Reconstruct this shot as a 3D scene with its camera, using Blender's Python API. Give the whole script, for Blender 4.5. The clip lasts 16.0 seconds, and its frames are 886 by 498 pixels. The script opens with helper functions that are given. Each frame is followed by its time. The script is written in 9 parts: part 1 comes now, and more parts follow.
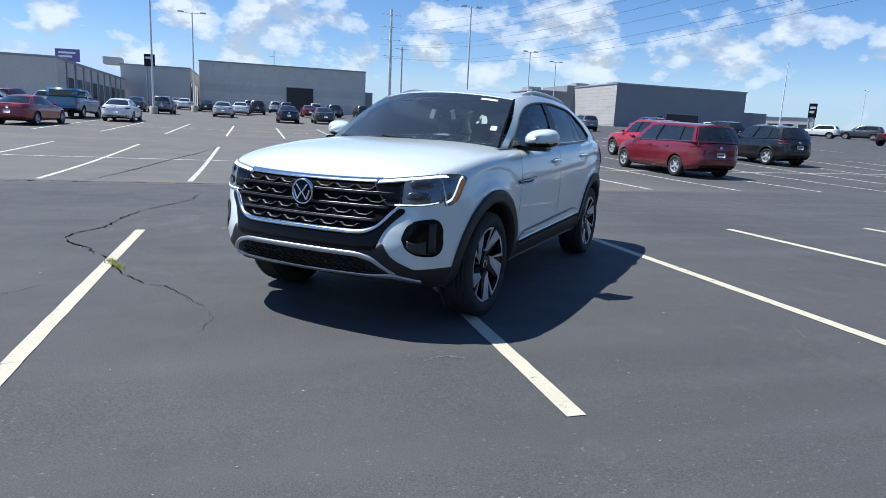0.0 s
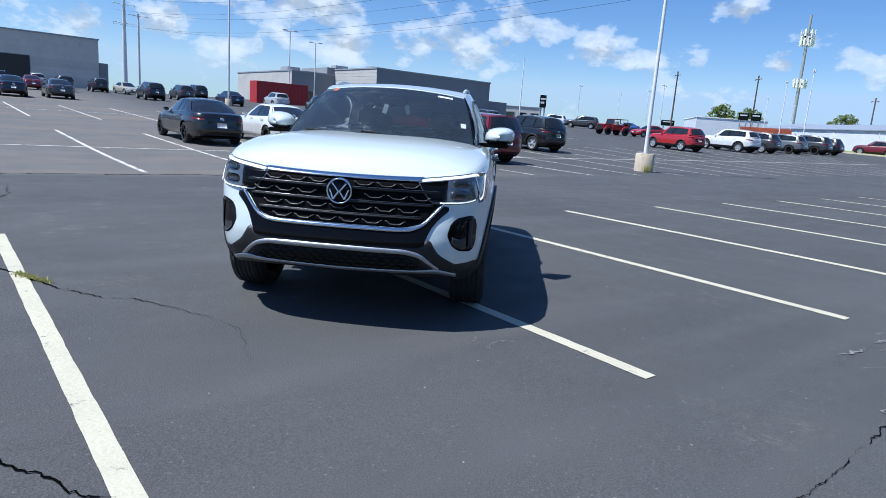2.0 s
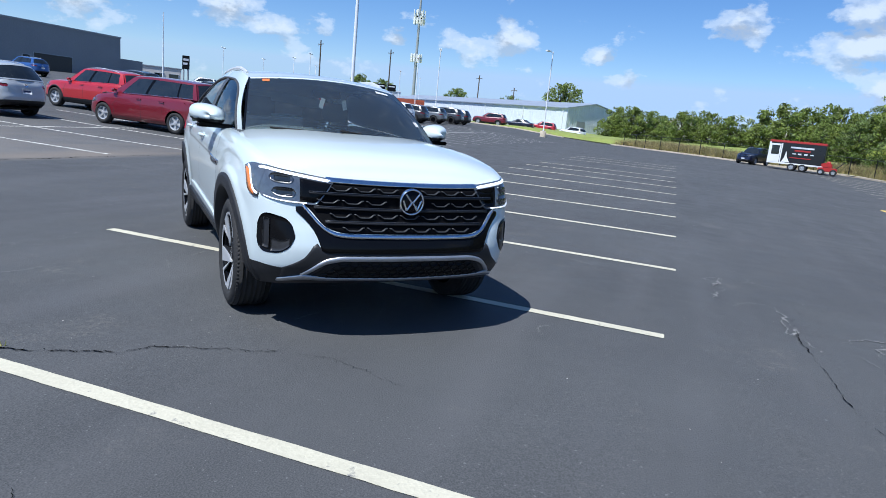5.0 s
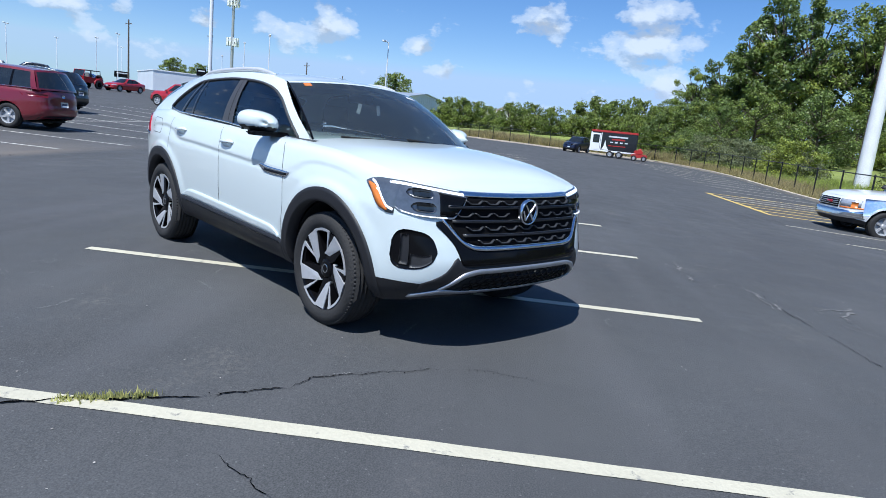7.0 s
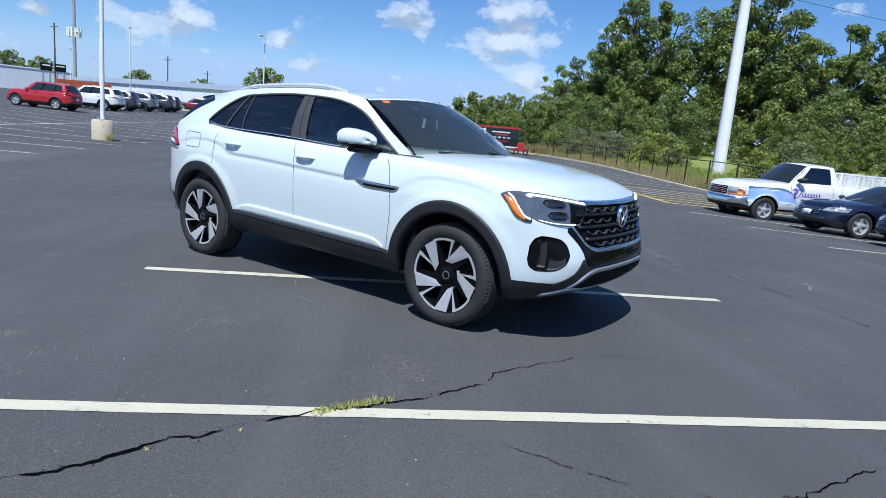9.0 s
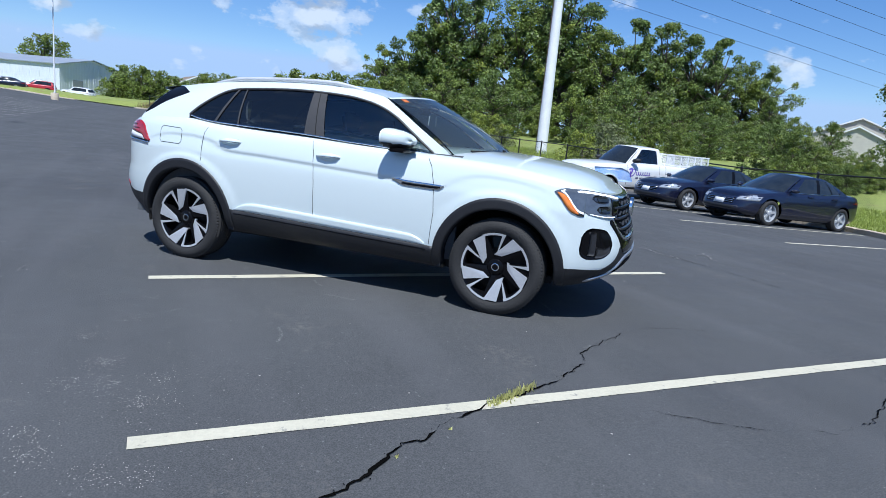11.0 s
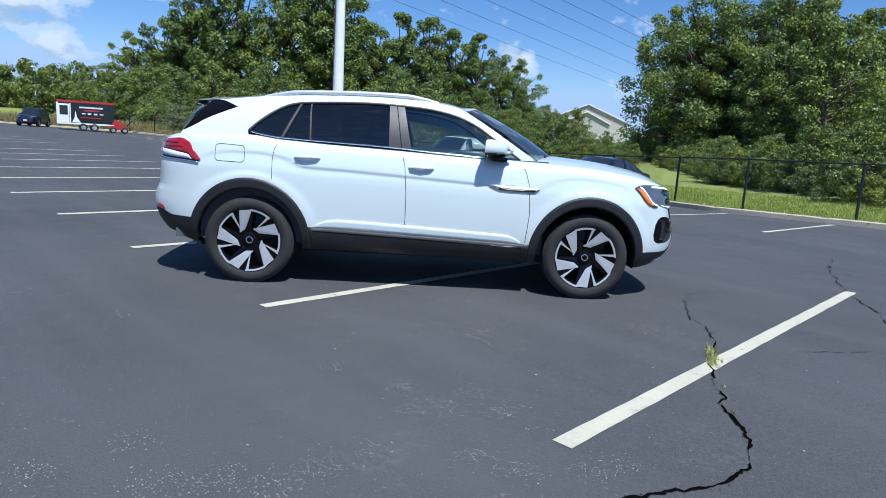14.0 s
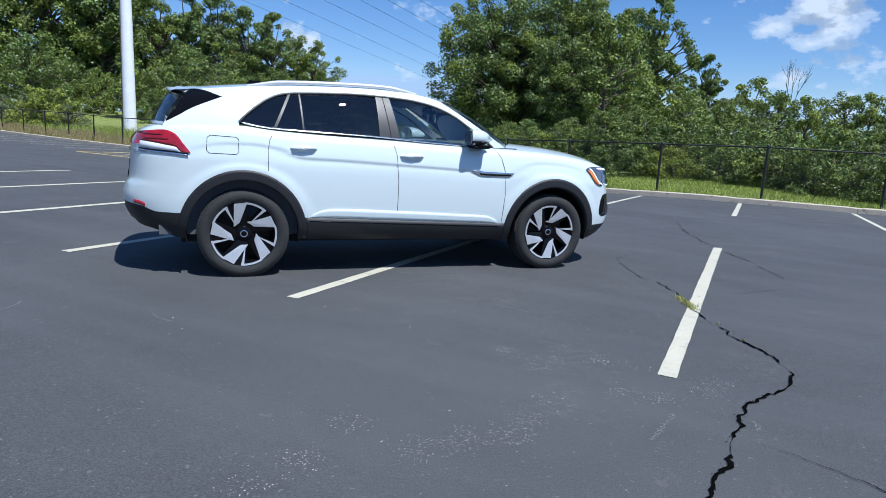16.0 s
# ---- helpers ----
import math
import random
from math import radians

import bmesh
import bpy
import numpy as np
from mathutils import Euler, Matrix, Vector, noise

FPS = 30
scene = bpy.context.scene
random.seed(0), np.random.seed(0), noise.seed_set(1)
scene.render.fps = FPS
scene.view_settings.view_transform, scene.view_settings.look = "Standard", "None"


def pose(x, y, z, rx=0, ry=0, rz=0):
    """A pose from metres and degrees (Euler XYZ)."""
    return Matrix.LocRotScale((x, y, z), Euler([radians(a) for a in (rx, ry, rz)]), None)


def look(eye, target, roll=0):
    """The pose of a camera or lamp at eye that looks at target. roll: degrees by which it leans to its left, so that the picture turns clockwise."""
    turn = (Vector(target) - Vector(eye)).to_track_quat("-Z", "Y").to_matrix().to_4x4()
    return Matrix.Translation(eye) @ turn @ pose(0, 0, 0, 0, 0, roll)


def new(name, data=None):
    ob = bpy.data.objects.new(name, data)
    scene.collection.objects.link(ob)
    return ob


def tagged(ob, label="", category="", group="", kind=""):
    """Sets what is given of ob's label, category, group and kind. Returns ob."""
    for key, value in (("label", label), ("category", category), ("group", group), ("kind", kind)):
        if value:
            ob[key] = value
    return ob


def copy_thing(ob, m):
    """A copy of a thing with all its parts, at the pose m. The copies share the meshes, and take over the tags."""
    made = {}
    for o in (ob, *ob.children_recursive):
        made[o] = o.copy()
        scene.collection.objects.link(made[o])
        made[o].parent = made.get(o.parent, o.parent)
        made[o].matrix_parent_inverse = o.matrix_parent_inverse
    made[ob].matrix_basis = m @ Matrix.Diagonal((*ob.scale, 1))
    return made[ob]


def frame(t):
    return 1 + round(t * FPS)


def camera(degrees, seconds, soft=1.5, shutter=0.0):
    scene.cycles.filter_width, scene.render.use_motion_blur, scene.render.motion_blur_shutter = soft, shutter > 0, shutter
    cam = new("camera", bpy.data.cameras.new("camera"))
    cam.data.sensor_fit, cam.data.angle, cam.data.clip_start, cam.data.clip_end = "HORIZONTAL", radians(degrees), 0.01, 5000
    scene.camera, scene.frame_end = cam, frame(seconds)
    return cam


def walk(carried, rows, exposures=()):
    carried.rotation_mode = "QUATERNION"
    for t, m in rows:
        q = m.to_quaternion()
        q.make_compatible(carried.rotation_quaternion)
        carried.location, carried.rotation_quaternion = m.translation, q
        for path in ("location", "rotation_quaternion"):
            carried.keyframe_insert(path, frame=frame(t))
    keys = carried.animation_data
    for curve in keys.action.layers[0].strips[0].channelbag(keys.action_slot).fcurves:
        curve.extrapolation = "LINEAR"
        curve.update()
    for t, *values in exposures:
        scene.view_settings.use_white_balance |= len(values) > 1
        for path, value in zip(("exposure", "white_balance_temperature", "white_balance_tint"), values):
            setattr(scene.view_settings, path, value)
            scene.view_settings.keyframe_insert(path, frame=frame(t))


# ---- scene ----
cam = camera(70.1, 16.0, soft=0.5)
PATH = [
    (0, (0.12, 1.683, 1.334), (0.692, 3.562, 0.959), 2.7),
    (0.5, (-0.32, 1.792, 1.323), (0.429, 3.607, 0.943), 3.2),
    (1, (-0.782, 1.899, 1.335), (0.148, 3.628, 0.954), 3.6),
    (1.5, (-1.177, 2.079, 1.339), (-0.073, 3.702, 0.953), 4.2),
    (2, (-1.576, 2.308, 1.353), (-0.338, 3.831, 0.968), 4.2),
    (2.5, (-1.932, 2.571, 1.378), (-0.524, 3.935, 0.982), 4.6),
    (3, (-2.211, 2.908, 1.394), (-0.667, 4.117, 0.999), 4.7),
    (3.5, (-2.491, 3.223, 1.409), (-0.825, 4.253, 1.006), 5.1),
    (4, (-2.727, 3.572, 1.392), (-0.973, 4.444, 0.987), 5.4),
    (4.5, (-2.981, 3.964, 1.399), (-1.173, 4.716, 0.993), 5.5),
    (4.7, (-3.09, 4.119, 1.411), (-1.263, 4.827, 1.009), 5.5),
    (6.8, (-3.642, 5.974, 1.414), (-1.686, 6.138, 1.033), 6.1),
    (7, (-3.684, 6.147, 1.383), (-1.723, 6.261, 1.004), 5.8),
    (7.5, (-3.785, 6.561, 1.386), (-1.821, 6.574, 1.005), 5.8),
    (8, (-3.867, 6.994, 1.396), (-1.902, 6.945, 1.026), 5.7),
    (8.5, (-4.026, 7.411, 1.406), (-2.066, 7.249, 1.04), 5.3),
    (9, (-4.058, 7.819, 1.383), (-2.11, 7.543, 1.025), 5.0),
    (9.5, (-4.118, 8.229, 1.385), (-2.198, 7.798, 1.026), 5.1),
    (9.7, (-4.125, 8.383, 1.396), (-2.225, 7.878, 1.033), 5.1),
    (11.8, (-3.558, 10.264, 1.401), (-1.86, 9.275, 1.031), 5.5),
    (12, (-3.497, 10.427, 1.397), (-1.83, 9.386, 1.027), 5.5),
    (12.5, (-3.308, 10.832, 1.378), (-1.714, 9.684, 1.002), 5.2),
    (13, (-3.053, 11.254, 1.392), (-1.497, 10.053, 1.026), 4.4),
    (13.5, (-2.869, 11.659, 1.403), (-1.392, 10.36, 1.043), 4.0),
    (14, (-2.615, 12.01, 1.358), (-1.237, 10.602, 1.011), 3.5),
    (14.5, (-2.381, 12.409, 1.336), (-1.135, 10.883, 0.993), 3.3),
    (15, (-2.094, 12.751, 1.305), (-0.978, 11.128, 0.955), 3.1),
    (15.5, (-1.775, 13.067, 1.316), (-0.778, 11.37, 0.963), 3.2),
    (16, (-1.47, 13.349, 1.318), (-0.61, 11.58, 0.956), 3.1),
]
walk(cam, [(t, look(eye, target, roll)) for t, eye, target, roll in PATH], exposures=[(0, 0.55, 6250, 8), (1.5, 0.50, 5980, 8), (3, 0.46, 5880, 8), (7, 0.44, 5920, 8), (9, 0.37, 5880, 8), (12, 0.37, 5780, 8), (16, 0.38, 5770, 8)])

# ---- world, sun, exposure ----
SUN_AZ, SUN_EL = 158.0, 61.0
sun_dir = Vector((math.cos(radians(SUN_AZ)) * math.cos(radians(SUN_EL)), math.sin(radians(SUN_AZ)) * math.cos(radians(SUN_EL)), math.sin(radians(SUN_EL))))
sun = new("sun", bpy.data.lights.new("sun", "SUN"))
sun.data.energy, sun.data.angle, sun.data.color = 4.6, radians(0.53), (1.0, 0.965, 0.91)
sun.matrix_world = look(sun_dir * 100, (0, 0, 0))

world = bpy.data.worlds.new("sky")
scene.world = world
world.use_nodes = True
wn, wl = world.node_tree.nodes, world.node_tree.links
wn.clear()
w_out, w_bg, w_sky = wn.new("ShaderNodeOutputWorld"), wn.new("ShaderNodeBackground"), wn.new("ShaderNodeTexSky")
w_sky.sky_type, w_sky.sun_disc = "NISHITA", False
w_sky.sun_elevation, w_sky.sun_rotation = radians(SUN_EL), radians(90 - SUN_AZ)
w_sky.air_density, w_sky.dust_density, w_sky.ozone_density = 1.0, 0.0, 4.0
w_bg.inputs["Strength"].default_value = 0.085
# cumulus in a layer overhead: noise on the plane that the view direction meets
w_tc, w_sep = wn.new("ShaderNodeTexCoord"), wn.new("ShaderNodeSeparateXYZ")
wl.new(w_tc.outputs["Generated"], w_sep.inputs[0])


def wmath(op, a, b=None, clamp=False):
    n = wn.new("ShaderNodeMath")
    n.operation, n.use_clamp = op, clamp
    for socket, v in zip(n.inputs, (a, b)):
        if v is None:
            continue
        if isinstance(v, (int, float)):
            socket.default_value = v
        else:
            wl.new(v, socket)
    return n.outputs[0]


def wramp(value, stops, smooth=True):
    r = wn.new("ShaderNodeValToRGB")
    r.color_ramp.interpolation = "EASE" if smooth else "LINEAR"
    while len(r.color_ramp.elements) < len(stops):
        r.color_ramp.elements.new(0.5)
    for e, (p, c) in zip(r.color_ramp.elements, stops):
        e.position, e.color = p, (c, c, c, 1)
    wl.new(value, r.inputs[0])
    return r.outputs[0]


up = wmath("MAXIMUM", w_sep.outputs[2], 0.0)


def wnoise(scale, detail, rough, offset):
    """Noise over the dome, drawn out sideways."""
    m, n = wn.new("ShaderNodeMapping"), wn.new("ShaderNodeTexNoise")
    m.inputs["Location"].default_value = offset
    m.inputs["Scale"].default_value = (1, 1, 1.75)
    wl.new(w_tc.outputs["Generated"], m.inputs[0])
    wl.new(m.outputs[0], n.inputs["Vector"])
    n.inputs["Scale"].default_value, n.inputs["Detail"].default_value, n.inputs["Roughness"].default_value = scale, detail, rough
    return n.outputs["Fac"]


puff = wnoise(15.0, 9.0, 0.56, (3.1, 7.7, 0.4))
above = wnoise(15.0, 9.0, 0.56, (3.1, 7.7, 0.44))
broad = wnoise(2.1, 2.0, 0.5, (1.3, 2.1, 1.0))
# heaped fair-weather clouds low over the horizon: azimuth, elevation, breadth
CLOUDS = [(104, 6.7, 0.07), (95, 8.4, 0.06), (87, 8.1, 0.10), (90, 5.2, 0.08), (81, 5.3, 0.06), (75, 9.5, 0.06), (75, 6.5, 0.055), (64.5, 9.0, 0.10), (61, 6.0, 0.06), (70, 5.0, 0.06),
          (51, 6.6, 0.085), (44, 8.8, 0.065), (38.5, 7.2, 0.06), (33.8, 6.2, 0.065), (28, 10.4, 0.04), (24.7, 6.5, 0.03), (16, 6.9, 0.08), (99, 4.5, 0.06),
          (-3, 9, 0.045), (-13.6, 8.7, 0.115), (7, 6.5, 0.03), (4.5, 4.7, 0.035), (-14.3, 5.2, 0.05), (-51, 7.3, 0.05), (-92.6, 10.6, 0.10), (-95, 7.2, 0.05), (-91, 5.7, 0.045)]
w_flat = wn.new("ShaderNodeMapping")
w_flat.inputs["Scale"].default_value = (1, 1, 1.7)
wl.new(w_tc.outputs["Generated"], w_flat.inputs[0])
heap = None
for az, el, size in CLOUDS:
    near = wn.new("ShaderNodeVectorMath")
    near.operation = "DISTANCE"
    wl.new(w_flat.outputs[0], near.inputs[0])
    near.inputs[1].default_value = (math.cos(radians(az)) * math.cos(radians(el)), math.sin(radians(az)) * math.cos(radians(el)), 1.7 * math.sin(radians(el)))
    inside = wmath("SUBTRACT", 1.0, wmath("MULTIPLY", near.outputs["Value"], 1 / (1.25 * size)))
    heap = inside if heap is None else wmath("MAXIMUM", heap, inside)
heap = wmath("ADD", wmath("MULTIPLY", wmath("MAXIMUM", heap, 0.0), 0.85), wmath("MULTIPLY", wmath("SUBTRACT", puff, 0.5), 3.0))
high = wmath("ADD", wmath("MULTIPLY", puff, 0.75), wmath("MULTIPLY", broad, 0.30))
mask = wmath("MAXIMUM", wramp(heap, [(0.28, 0.0), (0.55, 0.50), (0.95, 0.90)]),
             wmath("MULTIPLY", wramp(high, [(0.50, 0.0), (0.70, 0.95)]), wramp(up, [(0.22, 0.0), (0.50, 0.28)])))
core = wramp(wmath("ADD", wmath("SUBTRACT", puff, above), 0.5), [(0.40, 0.64), (0.56, 1.0)])
fade = wramp(up, [(0.0, 0.25), (0.04, 0.75), (0.10, 1.0), (0.45, 1.0), (0.75, 0.5)], False)
w_hsv = wn.new("ShaderNodeHueSaturation")
w_hsv.inputs["Saturation"].default_value = 1.18
wl.new(w_sky.outputs[0], w_hsv.inputs["Color"])
w_cloud, w_mix = wn.new("ShaderNodeMixRGB"), wn.new("ShaderNodeMixRGB")
w_cloud.inputs[1].default_value = (0, 0, 0, 1)
w_cloud.inputs[2].default_value = (7.0, 7.6, 8.4, 1)
wl.new(core, w_cloud.inputs[0])
wl.new(wmath("MULTIPLY", mask, fade, True), w_mix.inputs[0])
w_tint = wn.new("ShaderNodeMixRGB")
w_tint.blend_type = "MULTIPLY"
w_tint.inputs[0].default_value = 1.0
w_tint.inputs[2].default_value = (0.98, 0.96, 1.08, 1)
wl.new(w_hsv.outputs[0], w_tint.inputs[1])
# haze: the low sky stays a soft blue instead of washing out
w_cap = wn.new("ShaderNodeMixRGB")
w_cap.blend_type = "DARKEN"
w_cap.inputs[0].default_value = 1.0
w_cap.inputs[2].default_value = (4.15, 5.65, 8.5, 1)
wl.new(w_tint.outputs[0], w_cap.inputs[1])
wl.new(w_cap.outputs[0], w_mix.inputs[1])
wl.new(w_cloud.outputs[0], w_mix.inputs[2])
wl.new(w_mix.outputs[0], w_bg.inputs["Color"])
wl.new(w_bg.outputs[0], w_out.inputs[0])

# ---- materials ----
MATS = {}


def material(name, colour, second=None, rough=0.5, metal=0.0, scale=8.0, fine=60.0, bump=0.0, bump_scale=None, coat=0.0, spec=0.5,
             island=0.0, obj_random=0.0, emit=0.0, wear=0.0, wear_colour=(0.1, 0.1, 0.1), rough_var=0.1, translucent=0.0, coords="Object"):
    """A principled surface whose colour wanders between two tones at a broad and a fine scale."""
    if name in MATS:
        return MATS[name]
    m = bpy.data.materials.new(name)
    m.use_nodes = True
    MATS[name] = m
    n, l = m.node_tree.nodes, m.node_tree.links
    b = n["Principled BSDF"]
    b.inputs["Metallic"].default_value = metal
    b.inputs["Coat Weight"].default_value = coat
    b.inputs["Coat Roughness"].default_value = 0.03
    b.inputs["Specular IOR Level"].default_value = spec
    tc = n.new("ShaderNodeTexCoord")
    broad_n, fine_n = n.new("ShaderNodeTexNoise"), n.new("ShaderNodeTexNoise")
    for node, s, d in ((broad_n, scale, 4.0), (fine_n, fine, 3.0)):
        node.inputs["Scale"].default_value, node.inputs["Detail"].default_value = s, d
        l.new(tc.outputs[coords], node.inputs["Vector"])
    add = n.new("ShaderNodeMath")
    add.operation = "ADD"
    half = n.new("ShaderNodeMath")
    half.operation, half.inputs[1].default_value = "MULTIPLY", 0.5
    l.new(broad_n.outputs["Fac"], add.inputs[0])
    l.new(fine_n.outputs["Fac"], add.inputs[1])
    l.new(add.outputs[0], half.inputs[0])
    ramp = n.new("ShaderNodeValToRGB")
    second = second or tuple(c * 0.85 for c in colour)
    ramp.color_ramp.elements[0].position, ramp.color_ramp.elements[0].color = 0.36, (*second, 1)
    ramp.color_ramp.elements[1].position, ramp.color_ramp.elements[1].color = 0.64, (*colour, 1)
    l.new(half.outputs[0], ramp.inputs[0])
    out = ramp.outputs[0]
    if island or obj_random:
        src = n.new("ShaderNodeNewGeometry").outputs["Random Per Island"] if island else n.new("ShaderNodeObjectInfo").outputs["Random"]
        amount = island or obj_random
        mr = n.new("ShaderNodeMapRange")
        mr.inputs["To Min"].default_value, mr.inputs["To Max"].default_value = 1 - amount, 1 + amount
        l.new(src, mr.inputs["Value"])
        hsv = n.new("ShaderNodeHueSaturation")
        l.new(mr.outputs[0], hsv.inputs["Value"])
        if island:
            hr = n.new("ShaderNodeMapRange")
            hr.inputs["To Min"].default_value, hr.inputs["To Max"].default_value = 0.478, 0.512
            l.new(fine_n.outputs["Fac"], hr.inputs["Value"])
            l.new(hr.outputs[0], hsv.inputs["Hue"])
        l.new(out, hsv.inputs["Color"])
        out = hsv.outputs[0]
    if wear:
        wn_, wr = n.new("ShaderNodeTexNoise"), n.new("ShaderNodeValToRGB")
        wn_.inputs["Scale"].default_value, wn_.inputs["Detail"].default_value, wn_.inputs["Roughness"].default_value = scale * 3, 8.0, 0.7
        l.new(tc.outputs[coords], wn_.inputs["Vector"])
        wr.color_ramp.elements[0].position, wr.color_ramp.elements[1].position = 0.62 - wear * 0.2, 0.70 - wear * 0.12
        l.new(wn_.outputs["Fac"], wr.inputs[0])
        mx = n.new("ShaderNodeMixRGB")
        mx.inputs[2].default_value = (*wear_colour, 1)
        l.new(wr.outputs[0], mx.inputs[0])
        l.new(out, mx.inputs[1])
        out = mx.outputs[0]
    l.new(out, b.inputs["Base Color"])
    rr = n.new("ShaderNodeMapRange")
    rr.inputs["To Min"].default_value, rr.inputs["To Max"].default_value = max(0.02, rough - rough_var), min(1, rough + rough_var)
    l.new(half.outputs[0], rr.inputs["Value"])
    l.new(rr.outputs[0], b.inputs["Roughness"])
    if bump:
        bn, bp = n.new("ShaderNodeTexNoise"), n.new("ShaderNodeBump")
        bn.inputs["Scale"].default_value, bn.inputs["Detail"].default_value = bump_scale or fine, 4.0
        bp.inputs["Strength"].default_value, bp.inputs["Distance"].default_value = bump, 0.02
        l.new(tc.outputs[coords], bn.inputs["Vector"])
        l.new(bn.outputs["Fac"], bp.inputs["Height"])
        l.new(bp.outputs[0], b.inputs["Normal"])
    if emit:
        l.new(out, b.inputs["Emission Color"])
        b.inputs["Emission Strength"].default_value = emit
    if translucent:
        tr, mix = n.new("ShaderNodeBsdfTranslucent"), n.new("ShaderNodeMixShader")
        l.new(out, tr.inputs["Color"])
        mix.inputs[0].default_value = translucent
        l.new(b.outputs[0], mix.inputs[1])
        l.new(tr.outputs[0], mix.inputs[2])
        l.new(mix.outputs[0], n["Material Output"].inputs[0])
    return m


def glass(name, tint, through_share, rough=0.0, ior=1.78, film=(0.006, 0.007, 0.008)):
    """Car glass: a glossy sheet that lets a tinted share of the light through, the rest a diffuse film colour."""
    if name in MATS:
        return MATS[name]
    m = bpy.data.materials.new(name)
    m.use_nodes = True
    MATS[name] = m
    n, l = m.node_tree.nodes, m.node_tree.links
    n.clear()
    out, mix, mix2 = n.new("ShaderNodeOutputMaterial"), n.new("ShaderNodeMixShader"), n.new("ShaderNodeMixShader")
    dark, clear, gloss, fr = n.new("ShaderNodeBsdfDiffuse"), n.new("ShaderNodeBsdfTransparent"), n.new("ShaderNodeBsdfGlossy"), n.new("ShaderNodeFresnel")
    dark.inputs["Color"].default_value = (*film, 1)
    clear.inputs["Color"].default_value = (*tint, 1)
    gloss.inputs["Roughness"].default_value = rough
    fr.inputs["IOR"].default_value = ior
    mix.inputs[0].default_value = through_share
    l.new(dark.outputs[0], mix.inputs[1])
    l.new(clear.outputs[0], mix.inputs[2])
    l.new(fr.outputs[0], mix2.inputs[0])
    l.new(mix.outputs[0], mix2.inputs[1])
    l.new(gloss.outputs[0], mix2.inputs[2])
    l.new(mix2.outputs[0], out.inputs[0])
    return m


def asphalt_material():
    """Sealed asphalt: dark, with aggregate specks, broad tone shifts, pale dusty scuffs and tyre polish."""
    m = bpy.data.materials.new("asphalt")
    m.use_nodes = True
    n, l = m.node_tree.nodes, m.node_tree.links
    b = n["Principled BSDF"]
    tc = n.new("ShaderNodeTexCoord")

    def tex(scale, detail=4.0, rough=0.55, stretch=None):
        t = n.new("ShaderNodeTexNoise")
        t.inputs["Scale"].default_value, t.inputs["Detail"].default_value, t.inputs["Roughness"].default_value = scale, detail, rough
        if stretch:
            mp = n.new("ShaderNodeMapping")
            mp.inputs["Scale"].default_value = stretch
            mp.inputs["Rotation"].default_value = (0, 0, 0.5)
            l.new(tc.outputs["Object"], mp.inputs[0])
            l.new(mp.outputs[0], t.inputs["Vector"])
        else:
            l.new(tc.outputs["Object"], t.inputs["Vector"])
        return t.outputs["Fac"]

    def ramp(fac, stops):
        r = n.new("ShaderNodeValToRGB")
        while len(r.color_ramp.elements) < len(stops):
            r.color_ramp.elements.new(0.5)
        for e, (p, c) in zip(r.color_ramp.elements, stops):
            e.position, e.color = p, (*c, 1) if isinstance(c, tuple) else (c, c, c, 1)
        l.new(fac, r.inputs[0])
        return r.outputs[0]

    def mixed(fac, a, c):
        x = n.new("ShaderNodeMixRGB")
        l.new(fac, x.inputs[0])
        l.new(a, x.inputs[1])
        if isinstance(c, tuple):
            x.inputs[2].default_value = (*c, 1)
        else:
            l.new(c, x.inputs[2])
        return x.outputs[0]

    base = ramp(tex(0.35, 5), [(0.32, (0.051, 0.0525, 0.0555)), (0.68, (0.084, 0.0865, 0.0885))])
    grain = ramp(tex(140, 2), [(0.35, (0.031, 0.0325, 0.035)), (0.65, (0.120, 0.1215, 0.1225))])
    gm = n.new("ShaderNodeMixRGB")
    gm.inputs[0].default_value = 0.45
    l.new(base, gm.inputs[1])
    l.new(grain, gm.inputs[2])
    col = gm.outputs[0]
    # older, paler asphalt north-west of the drive lane
    sep = n.new("ShaderNodeSeparateXYZ")
    l.new(tc.outputs["Object"], sep.inputs[0])
    old = n.new("ShaderNodeMapRange")
    old.inputs["From Min"].default_value, old.inputs["From Max"].default_value = 14.9, 15.5
    l.new(sep.outputs[1], old.inputs["Value"])
    west = n.new("ShaderNodeMapRange")
    west.inputs["From Min"].default_value, west.inputs["From Max"].default_value = 14.0, 7.0
    l.new(sep.outputs[0], west.inputs["Value"])
    aged = n.new("ShaderNodeMath")
    aged.operation = "MULTIPLY"
    l.new(old.outputs[0], aged.inputs[0])
    l.new(west.outputs[0], aged.inputs[1])
    col2 = mixed(ramp(tex(1.1, 6, 0.6), [(0.35, 0.0), (0.75, 1.0)]), ramp(tex(60, 2), [(0.3, (0.088, 0.087, 0.086)), (0.7, (0.130, 0.128, 0.125))]), (0.160, 0.150, 0.138))
    col2 = mixed(ramp(tex(0.16, 5, 0.6, (0.3, 1.6, 1)), [(0.50, 0.0), (0.66, 0.55)]), col2, (0.20, 0.165, 0.13))
    col = mixed(aged.outputs[0], col, col2)
    specks = ramp(tex(55, 1.0, 0.3), [(0.735, 0.0), (0.76, 0.5)])
    col = mixed(specks, col, (0.2, 0.2, 0.2))
    scuff = ramp(tex(0.9, 10, 0.72), [(0.57, 0.0), (0.70, 0.42)])
    grainy = n.new("ShaderNodeMath")
    grainy.operation = "MULTIPLY"
    l.new(scuff, grainy.inputs[0])
